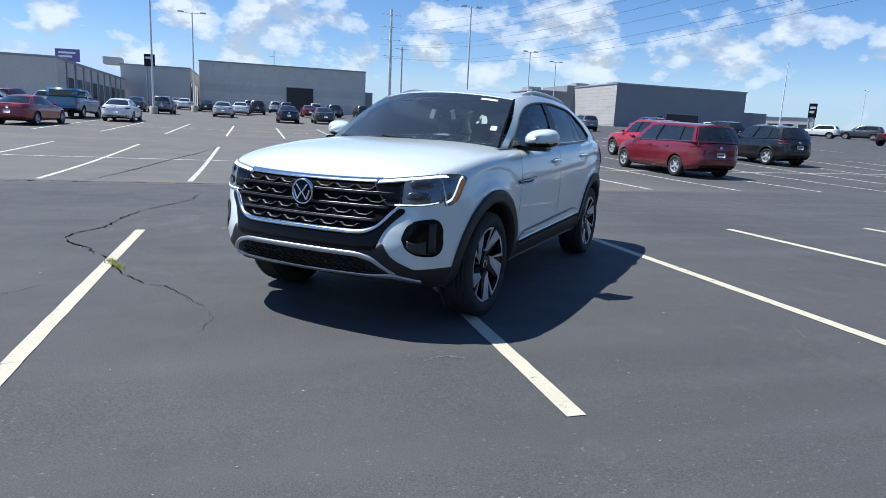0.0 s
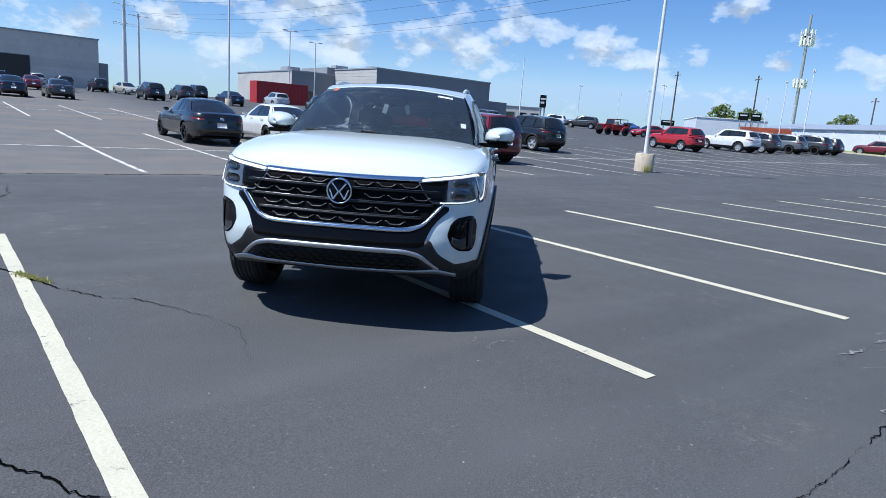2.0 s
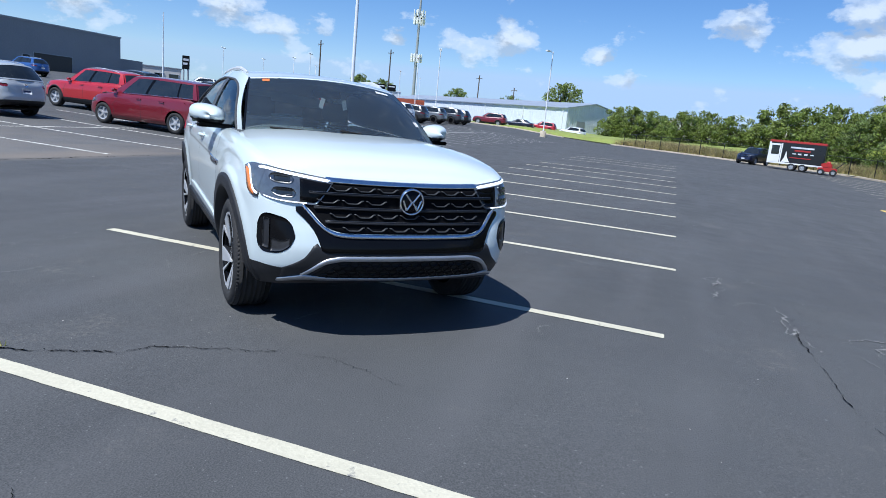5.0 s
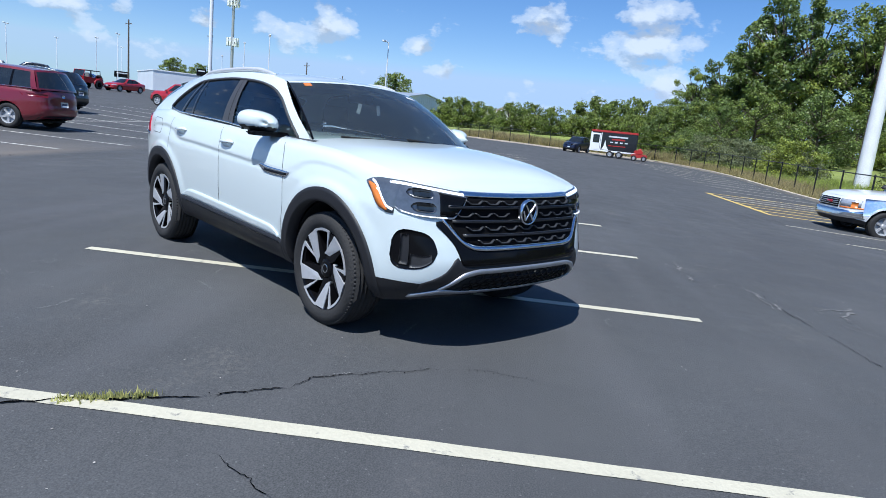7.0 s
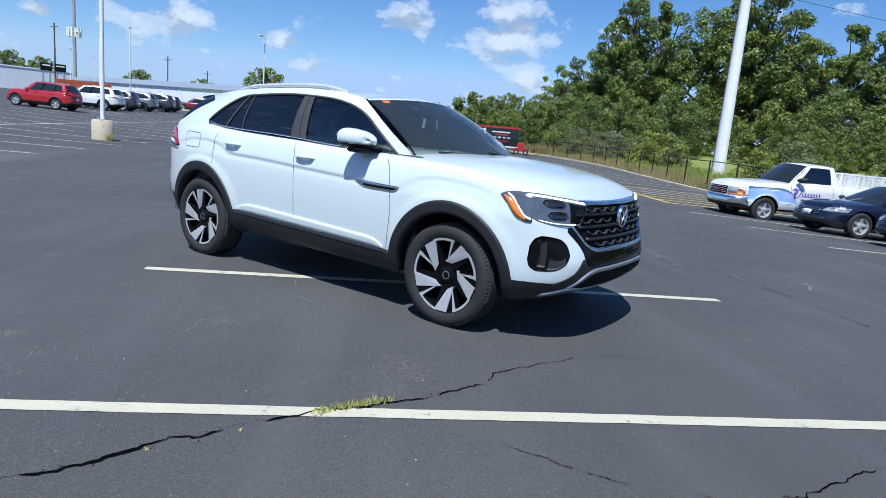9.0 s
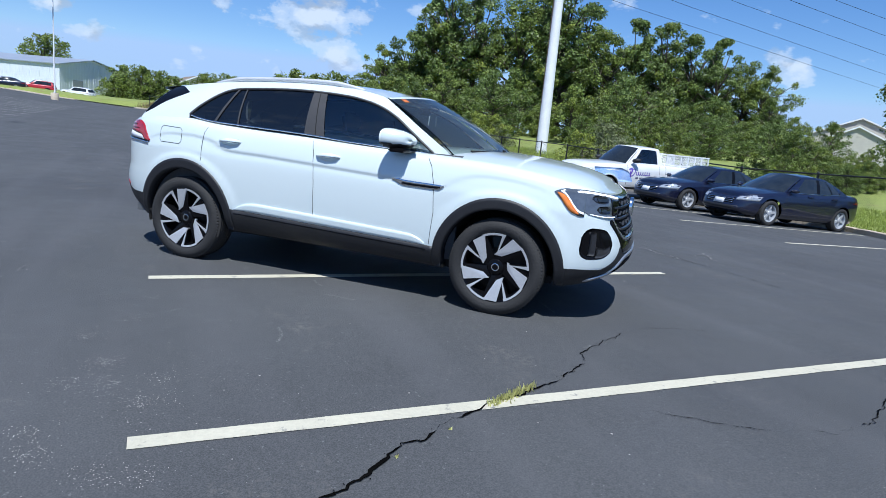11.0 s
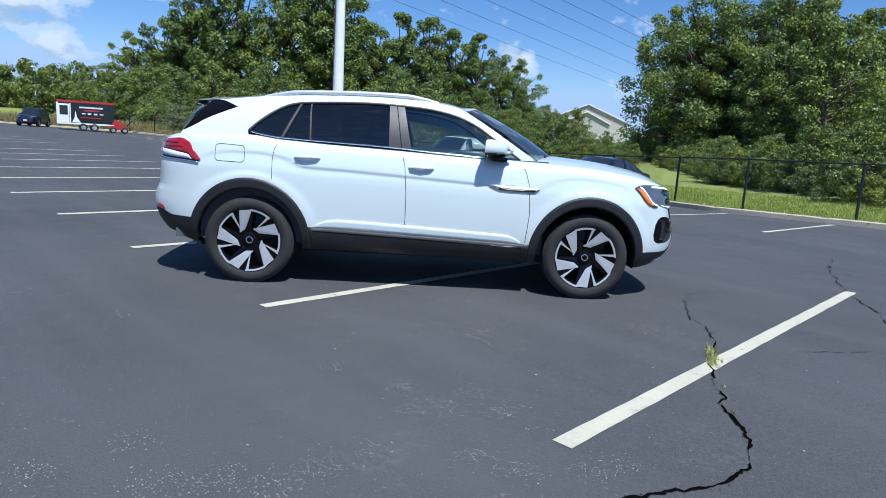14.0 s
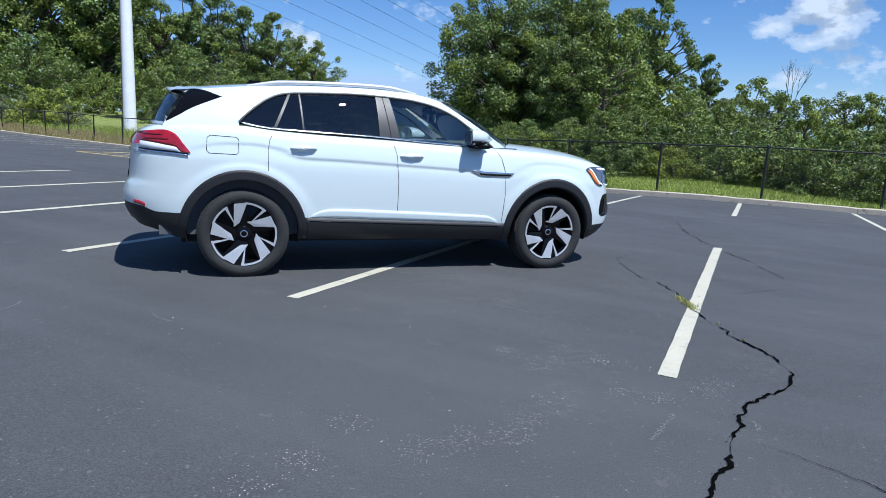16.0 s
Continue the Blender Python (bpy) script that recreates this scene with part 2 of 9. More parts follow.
    l.new(ramp(tex(26, 3), [(0.46, 0.0), (0.6, 1.0)]), grainy.inputs[1])
    col = mixed(grainy.outputs[0], col, (0.19, 0.175, 0.155))
    streak = ramp(tex(0.8, 3, 0.5, (0.25, 2.2, 1)), [(0.50, 0.0), (0.70, 0.36)])
    col = mixed(streak, col, (0.10, 0.10, 0.105))
    l.new(col, b.inputs["Base Color"])
    l.new(ramp(tex(2.2, 4), [(0.3, 0.72), (0.7, 0.9)]), b.inputs["Roughness"])
    b.inputs["Specular IOR Level"].default_value = 0.35
    bp = n.new("ShaderNodeBump")
    bp.inputs["Strength"].default_value, bp.inputs["Distance"].default_value = 0.35, 0.01
    l.new(tex(95, 3), bp.inputs["Height"])
    l.new(bp.outputs[0], b.inputs["Normal"])
    return m


ASPHALT = asphalt_material()
PAINT_LINE = material("line_paint", (0.555, 0.52, 0.405), (0.475, 0.445, 0.345), rough=0.75, scale=3, fine=45, bump=0.25, wear=0.12, wear_colour=(0.16, 0.16, 0.16))
PAINT_OLD = material("worn_line_paint", (0.68, 0.66, 0.60), (0.54, 0.53, 0.49), rough=0.8, scale=2.5, fine=30, bump=0.2, wear=0.6, wear_colour=(0.12, 0.12, 0.12))
PAINT_YELLOW = material("yellow_line_paint", (0.74, 0.54, 0.12), (0.60, 0.44, 0.12), rough=0.75, scale=3, fine=40, bump=0.2, wear=0.3, wear_colour=(0.14, 0.13, 0.11))
CONCRETE = material("kerb_concrete", (0.60, 0.52, 0.40), (0.45, 0.38, 0.29), rough=0.9, scale=1.6, fine=40, bump=0.4, wear=0.3, wear_colour=(0.24, 0.19, 0.14))
SCUFF = material("pale_scuff", (0.25, 0.245, 0.24), (0.15, 0.15, 0.148), rough=0.9, scale=9, fine=70)
DEEP = material("grille_recess", (0.004, 0.004, 0.005), rough=0.8, scale=9, fine=60, spec=0.1)
CHALK = material("dried_trickle", (0.25, 0.245, 0.238), (0.13, 0.128, 0.126), rough=0.9, scale=6, fine=50)
AGGREGATE = material("bare_aggregate", (0.52, 0.485, 0.46), (0.32, 0.285, 0.265), rough=0.85, scale=30, fine=90, island=0.35)
CRACK = material("crack_filler", (0.005, 0.005, 0.005), (0.003, 0.003, 0.003), rough=1.0, spec=0.0, scale=5, fine=50)
GRASS_GROUND = material("turf", (0.25, 0.29, 0.07), (0.17, 0.21, 0.048), rough=0.95, scale=0.5, fine=9, bump=0.6, wear=0.25, wear_colour=(0.20, 0.15, 0.075))
BLADE = material("grass_blades", (0.36, 0.43, 0.09), (0.25, 0.32, 0.06), rough=0.6, scale=0.4, fine=2, island=0.35, translucent=0.3)
STRAW = material("dry_grass", (0.40, 0.33, 0.16), (0.26, 0.23, 0.09), rough=0.7, scale=0.4, fine=2, island=0.3, translucent=0.25)
LEAF = material("leaves", (0.172, 0.238, 0.056), (0.09, 0.14, 0.033), rough=0.5, scale=0.35, fine=1.5, island=0.55, translucent=0.25)
LEAF_LIGHT = material("young_leaves", (0.32, 0.37, 0.06), (0.17, 0.22, 0.035), rough=0.65, scale=0.35, fine=1.5, island=0.4, translucent=0.36)
LEAF_GREY = material("silvery_leaves", (0.21, 0.235, 0.11), (0.13, 0.16, 0.07), rough=0.6, scale=0.35, fine=1.5, island=0.35, translucent=0.25)
LEAF_MID = material("midgreen_leaves", (0.225, 0.29, 0.058), (0.125, 0.175, 0.034), rough=0.5, scale=0.35, fine=1.5, island=0.55, translucent=0.27)
WEED = material("weed_leaves", (0.55, 0.52, 0.20), (0.36, 0.39, 0.13), rough=0.6, scale=4, fine=20, island=0.35, translucent=0.25)
BARK = material("bark", (0.13, 0.10, 0.075), (0.07, 0.055, 0.04), rough=0.95, scale=3, fine=18, bump=0.6)
BLACK_STEEL = material("black_steel", (0.012, 0.012, 0.013), rough=0.45, scale=6, fine=40)
GALV = material("galvanised_steel", (0.74, 0.75, 0.76), (0.62, 0.63, 0.64), rough=0.5, metal=0.0, scale=1.2, fine=14)
WHITE_STEEL = material("white_painted_steel", (0.84, 0.85, 0.86), (0.74, 0.75, 0.76), rough=0.5, scale=1.0, fine=12)
GREY_STEEL = material("grey_steel", (0.34, 0.36, 0.39), (0.27, 0.29, 0.31), rough=0.55, scale=1.0, fine=10)
PLASTIC = material("black_cladding", (0.015, 0.015, 0.017), (0.011, 0.011, 0.013), rough=0.55, scale=10, fine=120, bump=0.08)
CLADDING_SHEEN = material("pocket_plastic", (0.035, 0.035, 0.037), (0.024, 0.024, 0.026), rough=0.4, scale=10, fine=90, bump=0.05)
GLOSS_BLACK = material("gloss_black", (0.005, 0.005, 0.006), rough=0.10, scale=10, fine=60, coat=0.0, spec=0.15, rough_var=0.03)
CHROME = material("chrome", (0.75, 0.77, 0.80), (0.68, 0.7, 0.73), rough=0.14, metal=1.0, scale=12, fine=80, rough_var=0.05)
DARK_CHROME = material("dark_chrome", (0.16, 0.165, 0.175), (0.12, 0.125, 0.13), rough=0.25, metal=0.9, scale=12, fine=80)
PILLAR = material("satin_pillar_film", (0.060, 0.058, 0.058), (0.05, 0.049, 0.049), rough=0.42, scale=12, fine=90, spec=0.4)
RAIL = material("satin_rail", (0.62, 0.63, 0.65), (0.55, 0.56, 0.58), rough=0.4, metal=0.25, scale=12, fine=80)
SATIN = material("satin_silver", (0.50, 0.51, 0.53), (0.43, 0.44, 0.46), rough=0.36, metal=0.75, scale=12, fine=80)
TYRE = material("tyre_rubber", (0.026, 0.025, 0.025), (0.016, 0.016, 0.016), rough=0.8, scale=7, fine=60, bump=0.25)
HOOK = material("grille_hook_grey", (0.042, 0.043, 0.046), (0.03, 0.031, 0.033), rough=0.4, scale=10, fine=90)
RUBBER = material("black_rubber", (0.008, 0.008, 0.008), rough=0.85, scale=9, fine=60)
SEAM = material("panel_gap", (0.035, 0.038, 0.042), rough=0.8, scale=9, fine=60)
RIM_SILVER = material("machined_alloy", (0.52, 0.53, 0.55), (0.45, 0.46, 0.48), rough=0.32, metal=0.3, scale=10, fine=60)
WHITE_PAINT = material("white_car_paint", (0.635, 0.706, 0.704), (0.630, 0.700, 0.698), rough=0.28, scale=1.4, fine=30, coat=0.9, rough_var=0.01)
LAMP_BRIGHT = material("bright_lamp_lens", (0.55, 0.57, 0.60), (0.40, 0.42, 0.45), rough=0.1, metal=0.4, scale=14, fine=40, coat=1.0, rough_var=0.03)
LAMP_CLEAR = material("headlamp_lens", (0.13, 0.147, 0.17), (0.095, 0.107, 0.125), rough=0.08, metal=0.3, scale=14, fine=40, coat=1.0, rough_var=0.03)
LAMP_WHITE = material("led_strip", (0.9, 0.93, 0.97), (0.85, 0.88, 0.93), rough=0.2, scale=9, fine=40, emit=0.6)
LAMP_RED = material("red_lamp_lens", (0.42, 0.008, 0.015), (0.24, 0.004, 0.008), rough=0.1, scale=22, fine=70, coat=1.0, rough_var=0.03)
LAMP_DARK = material("dark_red_lamp", (0.20, 0.006, 0.010), (0.12, 0.004, 0.006), rough=0.15, scale=22, fine=70, coat=0.6)
LAMP_AMBER = material("amber_lamp_lens", (0.75, 0.22, 0.03), (0.6, 0.16, 0.02), rough=0.12, scale=22, fine=70, coat=1.0)
GLASS_DARK = glass("privacy_glass", (0.30, 0.33, 0.36), 0.22)
GLASS_CLEAR = glass("front_side_glass", (0.78, 0.86, 0.85), 0.92, 0.0, 2.1)
# pale film colour stands in for bright sky mirrored in the windscreen
GLASS_SCREEN = glass("windscreen_glass", (0.78, 0.86, 0.85), 0.942, 0.0, 2.1, (0.40, 0.47, 0.46))
GLASS_FAR = material("car_glass", (0.022, 0.027, 0.03), (0.012, 0.015, 0.017), rough=0.04, scale=4, fine=30, coat=0.5, rough_var=0.02)
PLATE = material("number_plate", (0.7, 0.71, 0.73), (0.6, 0.62, 0.66), rough=0.5, scale=8, fine=40)
PLATE_INK = material("plate_bars", (0.05, 0.07, 0.16), rough=0.6, scale=8, fine=40)
INTERIOR = material("dark_interior", (0.10, 0.105, 0.112), (0.08, 0.084, 0.09), rough=0.8, scale=8, fine=60, bump=0.1)
SEAT_CLOTH = material("grey_seat", (0.20, 0.205, 0.215), (0.15, 0.155, 0.165), rough=0.85, scale=8, fine=80, bump=0.15)


def car_paint(name, colour):
    return material(name, colour, tuple(c * 0.9 for c in colour), rough=0.3, scale=2, fine=30, coat=0.8, rough_var=0.05)

# ---- geometry helpers ----


def mesh(name, verts, faces, mat, smooth=True):
    me = bpy.data.meshes.new(name)
    me.from_pydata([tuple(map(float, v)) for v in verts], [], [tuple(map(int, f)) for f in faces])
    me.materials.append(mat)
    if smooth:
        me.polygons.foreach_set("use_smooth", [True] * len(me.polygons))
    me.update()
    return me


def fast_mesh(name, verts, faces, mat, smooth=False):
    """The same for large arrays of triangles or quads."""
    me = bpy.data.meshes.new(name)
    verts, faces = np.asarray(verts, np.float32), np.asarray(faces, np.int32)
    k = faces.shape[1]
    me.vertices.add(len(verts))
    me.vertices.foreach_set("co", verts.ravel())
    me.loops.add(faces.size)
    me.loops.foreach_set("vertex_index", faces.ravel())
    me.polygons.add(len(faces))
    me.polygons.foreach_set("loop_start", np.arange(0, faces.size, k, dtype=np.int32))
    me.polygons.foreach_set("loop_total", np.full(len(faces), k, np.int32))
    if smooth:
        me.polygons.foreach_set("use_smooth", np.ones(len(faces), bool))
    me.materials.append(mat)
    me.update(calc_edges=True)
    me.validate()
    return me


def part(name, me, parent, label="", m=None):
    """Links a mesh as one object under a thing or a part."""
    ob = new(name, me)
    ob.parent = parent
    if m is not None:
        ob.matrix_basis = m
    if label:
        ob["label"] = label
    return ob


def thing(name, label, category, m=None, group="", kind=""):
    ob = new(name)
    ob.empty_display_size = 0.2
    if m is not None:
        ob.matrix_basis = m
    return tagged(ob, label, category, group, kind)


def solid(name, me, label, category, m=None, group="", kind=""):
    ob = new(name, me)
    if m is not None:
        ob.matrix_basis = m
    return tagged(ob, label, category, group, kind)


class Geo:
    """Gathers boxes, tubes and sheets into one mesh."""

    def __init__(self):
        self.v, self.f = [], []

    def add(self, verts, faces):
        n = len(self.v)
        self.v += [tuple(v) for v in verts]
        self.f += [tuple(i + n for i in f) for f in faces]
        return self

    def box(self, lo, hi, m=None, bevel=0.0):
        bm = bmesh.new()
        bmesh.ops.create_cube(bm, size=1)
        for v in bm.verts:
            v.co = Vector([(a + b) / 2 + c * (b - a) for a, b, c in zip(lo, hi, v.co)])
        if bevel:
            bmesh.ops.bevel(bm, geom=bm.edges[:], offset=bevel, segments=2, affect="EDGES")
        bm.verts.index_update()
        self.add([(m @ v.co if m else v.co) for v in bm.verts], [[v.index for v in f.verts] for f in bm.faces])
        bm.free()
        return self

    def tube(self, pts, radii, n=10, caps=True):
        pts = [Vector(p) for p in pts]
        radii = radii if hasattr(radii, "__len__") else [radii] * len(pts)
        rings = []
        side = None
        for i, p in enumerate(pts):
            d = (pts[min(i + 1, len(pts) - 1)] - pts[max(i - 1, 0)]).normalized()
            if side is None:
                side = d.orthogonal().normalized()
            side = (side - d * side.dot(d)).normalized()
            other = d.cross(side)
            rings.append([p + (side * math.cos(a) + other * math.sin(a)) * radii[i] for a in [2 * math.pi * k / n for k in range(n)]])
        faces = [(i * n + k, i * n + (k + 1) % n, (i + 1) * n + (k + 1) % n, (i + 1) * n + k) for i in range(len(pts) - 1) for k in range(n)]
        verts = [v for r in rings for v in r]
        if caps:
            # ends with corners of their own, so that the sides stay evenly round
            k = len(verts)
            verts += rings[0] + rings[-1]
            faces += [tuple(range(k, k + n))[::-1], tuple(range(k + n, k + 2 * n))]
        return self.add(verts, faces)

    def lathe(self, profile, n=32, axis="y", m=None):
        """profile: (radius, along) pairs, turned round the axis."""
        vs = []
        for r, a in profile:
            for k in range(n):
                c, s = r * math.cos(2 * math.pi * k / n), r * math.sin(2 * math.pi * k / n)
                p = Vector((c, a, s) if axis == "y" else (c, s, a))
                vs.append(m @ p if m else p)
        fs = [(i * n + k, i * n + (k + 1) % n, (i + 1) * n + (k + 1) % n, (i + 1) * n + k) for i in range(len(profile) - 1) for k in range(n)]
        return self.add(vs, fs)

    def prism(self, outline, depth, m):
        """A flat outline (x, y) thickened along z."""
        n = len(outline)
        vs = [m @ Vector((x, y, 0)) for x, y in outline] + [m @ Vector((x, y, depth)) for x, y in outline]
        fs = [tuple(range(n))[::-1], tuple(range(n, 2 * n))] + [(k, (k + 1) % n, n + (k + 1) % n, n + k) for k in range(n)]
        return self.add(vs, fs)

    def mesh(self, name, mat, smooth=False):
        me = mesh(name, self.v, self.f, mat, smooth)
        return me


def curve_of(table):
    """A smooth function through (x, value) pairs that does not overshoot."""
    table = sorted(table)
    xs, ys = np.array([p[0] for p in table], float), np.array([p[1] for p in table], float)
    h, d = np.diff(xs), np.diff(ys) / np.diff(xs)
    m = np.zeros(len(xs))
    m[0], m[-1] = d[0], d[-1]
    for i in range(1, len(xs) - 1):
        if d[i - 1] * d[i] > 0:
            w1, w2 = 2 * h[i] + h[i - 1], h[i] + 2 * h[i - 1]
            m[i] = (w1 + w2) / (w1 / d[i - 1] + w2 / d[i])

    def f(x):
        x = np.clip(np.asarray(x, float), xs[0], xs[-1])
        i = np.clip(np.searchsorted(xs, x) - 1, 0, len(xs) - 2)
        t = (x - xs[i]) / h[i]
        return (1 + 2 * t) * (1 - t) ** 2 * ys[i] + t * (1 - t) ** 2 * h[i] * m[i] + t * t * (3 - 2 * t) * ys[i + 1] + t * t * (t - 1) * h[i] * m[i + 1]

    return f


def grid_faces(n, m, wrap=False, flip=False):
    out = []
    for i in range(n if wrap else n - 1):
        for j in range(m - 1):
            a, b, c, d = i * m + j, ((i + 1) % n) * m + j, ((i + 1) % n) * m + j + 1, i * m + j + 1
            out.append((d, c, b, a) if flip else (a, b, c, d))
    return out


# ---- the lie of the land ----


def land(x, y):
    """Height of the paved lot: level round the car, rising to the north and east, falling to the south."""
    x, y = np.clip(np.asarray(x, float), -300, 150), np.clip(np.asarray(y, float), -60, 105)
    north = 0.03 * ((y - 19) + np.sqrt((y - 19) ** 2 + 16)) / 2 - 0.0063
    east = 0.0125 * ((x - 6) + np.sqrt((x - 6) ** 2 + 16)) / 2 / (1 + np.maximum(0, x - 80) / 80) - 0.0077 + np.clip((x - 14) / 20, 0, 1) * np.clip((y - 16) / 8, 0, 1) * 0.14
    east = east * (0.4 + 0.6 * np.clip((y - 14) / 12, 0, 1))
    south = np.clip(((3 - y) + np.sqrt((3 - y) ** 2 + 4)) / 2 - 0.25, 0, 14)
    k = (1 + 0.1 * np.clip(x, 0, 12)) * (1 - 0.0125 * np.clip(x - 14, 0, 60))
    return north + east - 0.023 * k * south


def on_land(x, y, dz=0.0):
    return Vector((x, y, float(land(x, y)) + dz))


KERB = curve_of([(-120, -7.2), (-3, -6.8), (4.5, -7.1), (8.5, -8.9), (15, -9.0), (28, -9.9), (50, -12.3), (61, -11.0), (67, -2.0), (76, 7.5), (84, 13.0), (87, 36.0), (132, 44.0)])


def sheet(xs, ys_of, rows, z_of):
    """A ground sheet between two y limits for each x."""
    vs = []
    for x in xs:
        lo, hi = ys_of(x)
        for t in rows:
            y = lo + (hi - lo) * t
            vs.append((x, y, z_of(x, y)))
    return vs, grid_faces(len(xs), len(rows))


def stations(*pieces):
    out = []
    for a, b, step in pieces:
        out += list(np.arange(a, b, step))
    return out + [pieces[-1][1]]


xs = stations((-4000, -400, 600), (-400, -60, 40), (-60, 100, 4), (100, 400, 40), (400, 4000, 600))
ys = stations((-4000, -400, 600), (-400, -60, 40), (-60, 120, 4), (120, 400, 40), (400, 4000, 600))
gv = [(x, y, float(land(x, y)) - 0.35) for x in xs for y in ys]
tagged(new("ground", mesh("ground", gv, grid_faces(len(xs), len(ys)), GRASS_GROUND)), "grass and earth ground reaching the horizon", "ground", kind="structure")

lx = stations((-120, -20, 4), (-20, 40, 1.0), (40, 162, 1.5))
rows = np.concatenate([np.linspace(0, 0.25, 40), np.linspace(0.26, 1, 50)])
lv, lf = sheet(lx, lambda x: (float(KERB(x)), 170.0), rows, lambda x, y: float(land(x, y)))
tagged(new("pavement", mesh("pavement", lv, lf, ASPHALT)), "dark sealed asphalt car park with cracks and pale scuffs", "car park", kind="structure")


def verge_z(x, y):
    d = float(KERB(x)) - y
    return float(land(x, y)) + 0.11 + 0.10 * min(1, max(0, d - 0.2) / 4) + 0.05 * math.sin(x * 0.7 + y * 0.4) * min(1, max(0, d - 0.5)) + 0.035 * min(40, max(0, d - 6))


vv, vf = sheet(stations((-120, -20, 4), (-20, 40, 1.0), (40, 132, 1.5)), lambda x: (float(KERB(x)) - 105, float(KERB(x)) - 0.14), 1 - np.linspace(1, 0, 50) ** 1.6, verge_z)
tagged(new("verge", mesh("verge", vv, vf, GRASS_GROUND)), "mown and rough grass verge behind the kerb", "grass", kind="structure")

# kerb stones along the edge of the lot
kerb = thing("kerb", "weathered tan concrete kerb edging the car park", "kerb", kind="structure")
KP = [(x, float(KERB(x))) for x in np.arange(-40, 131, 0.25)]
run, last = 0.0, KP[0]
seg = [KP[0]]
for p in KP[1:]:
    run += math.dist(p, last)
    last = p
    seg.append(p)
    if run > 3.0:
        geo_v, n = [], len(seg)
        for i, (x, y) in enumerate(seg):
            a, b = seg[max(i - 1, 0)], seg[min(i + 1, n - 1)]
            d = Vector((b[0] - a[0], b[1] - a[1])).normalized()
            nrm = Vector((d.y, -d.x))
            z = float(land(x, y))
            shrink = 0.012 if i in (0, n - 1) else 0
            for off, h in ((0, -0.2), (0.0, 0.13 - shrink), (0.02, 0.15 - shrink), (0.16, 0.15 - shrink), (0.16, -0.2)):
                geo_v.append((x + nrm.x * off - d.x * (0.008 if i == n - 1 else 0), y + nrm.y * off - d.y * (0.008 if i == n - 1 else 0), z + h))
        part("kerb_stone", mesh("kerb_stone", geo_v, grid_faces(n, 5) + [(4, 3, 2, 1, 0), tuple(range((n - 1) * 5, n * 5))], CONCRETE, False), kerb)
        seg, run = [p], 0.0


def strip(pts, width, lift=0.004, jitter=0.0, rng=None):
    """A flat ribbon on the lot along (x, y) points."""
    vs, n = [], len(pts)
    for i, (x, y) in enumerate(pts):
        a, b = pts[max(i - 1, 0)], pts[min(i + 1, n - 1)]
        d = Vector((b[0] - a[0], b[1] - a[1])).normalized()
        for s in (-1, 1):
            w = (width[i] if hasattr(width, "__len__") else width) / 2 * (1 + (rng.uniform(-jitter, jitter) if jitter else 0))
            px, py = x - d.y * s * w, y + d.x * s * w
            vs.append((px, py, float(land(px, py)) + lift))
    return vs, grid_faces(n, 2, flip=True)


def painted_line(a, b, width=0.105, mat=PAINT_LINE, label="white painted parking line, slightly worn", seed=0):
    rng = random.Random(seed + int(a[0] * 31 + a[1] * 17))
    length = math.dist(a, b)
    n = max(6, int(length / 0.12))
    pts = [(a[0] + (b[0] - a[0]) * t / n, a[1] + (b[1] - a[1]) * t / n) for t in range(n + 1)]
    vs, fs = strip(pts, width, 0.004, 0.05, rng)
    tagged(new("parking_line", mesh("parking_line", vs, fs, mat, False)), label, "line marking", group="parking lines", kind="structure")


PITCH = 2.743
LINE_X = [1.61 + PITCH * k for k in range(-1, 13)]
for x in LINE_X:
    if x > 24 and x < 28:
        continue
    lean = 0.02 if x < 0 else 0.0
    painted_line((x + lean * 0.6, 4.22 if x < 3 else 4.14), (x - lean, 9.66 if x < 0 else 9.62), 0.104 if x < 3 else 0.118 if x < 6 else 0.135, seed=1)
for k in range(-5, 22):
    x = 1.61 + PITCH * k
    painted_line((x, 15.6), (x, 27.2), mat=PAINT_OLD, label="faded white painted parking line", seed=2)
    if k < 14:
        painted_line((x, 34.5), (x, 47.0), mat=PAINT_OLD, label="faded white painted parking line", seed=3)
painted_line((-12, 21.4), (58, 21.4), mat=PAINT_OLD, label="faded white line across the stalls", seed=4)
painted_line((-12, 40.6), (38, 40.6), mat=PAINT_OLD, label="faded white line across the stalls", seed=5)
for k in range(-8, 5):
    x = 1.61 + PITCH * k
    painted_line((x, -1.4), (x, float(KERB(x)) + 0.3), seed=6)
for k in range(5, 17):
    x = 12.6 + PITCH * (k - 4) + 8
    painted_line((x, -4.2 - 0.06 * (x - 20)), (x + 0.6, float(KERB(x)) + 0.3), 0.145, seed=7)
# yellow hatching beside the pickup
for i in range(6):
    x0 = 15.6 + i * 1.15
    painted_line((x0, -2.4 - 0.05 * i), (x0 + 1.6, -8.4), 0.16, PAINT_YELLOW if i < 4 else PAINT_LINE, "yellow painted hatching line" if i < 4 else "white painted hatching line", 8)
painted_line((15.5, -2.3), (22.5, -2.7), 0.18, PAINT_YELLOW, "yellow painted hatching edge", 9)
painted_line((22.5, -2.7), (24.2, -8.4), 0.18, PAINT_YELLOW, "yellow painted hatching edge", 10)


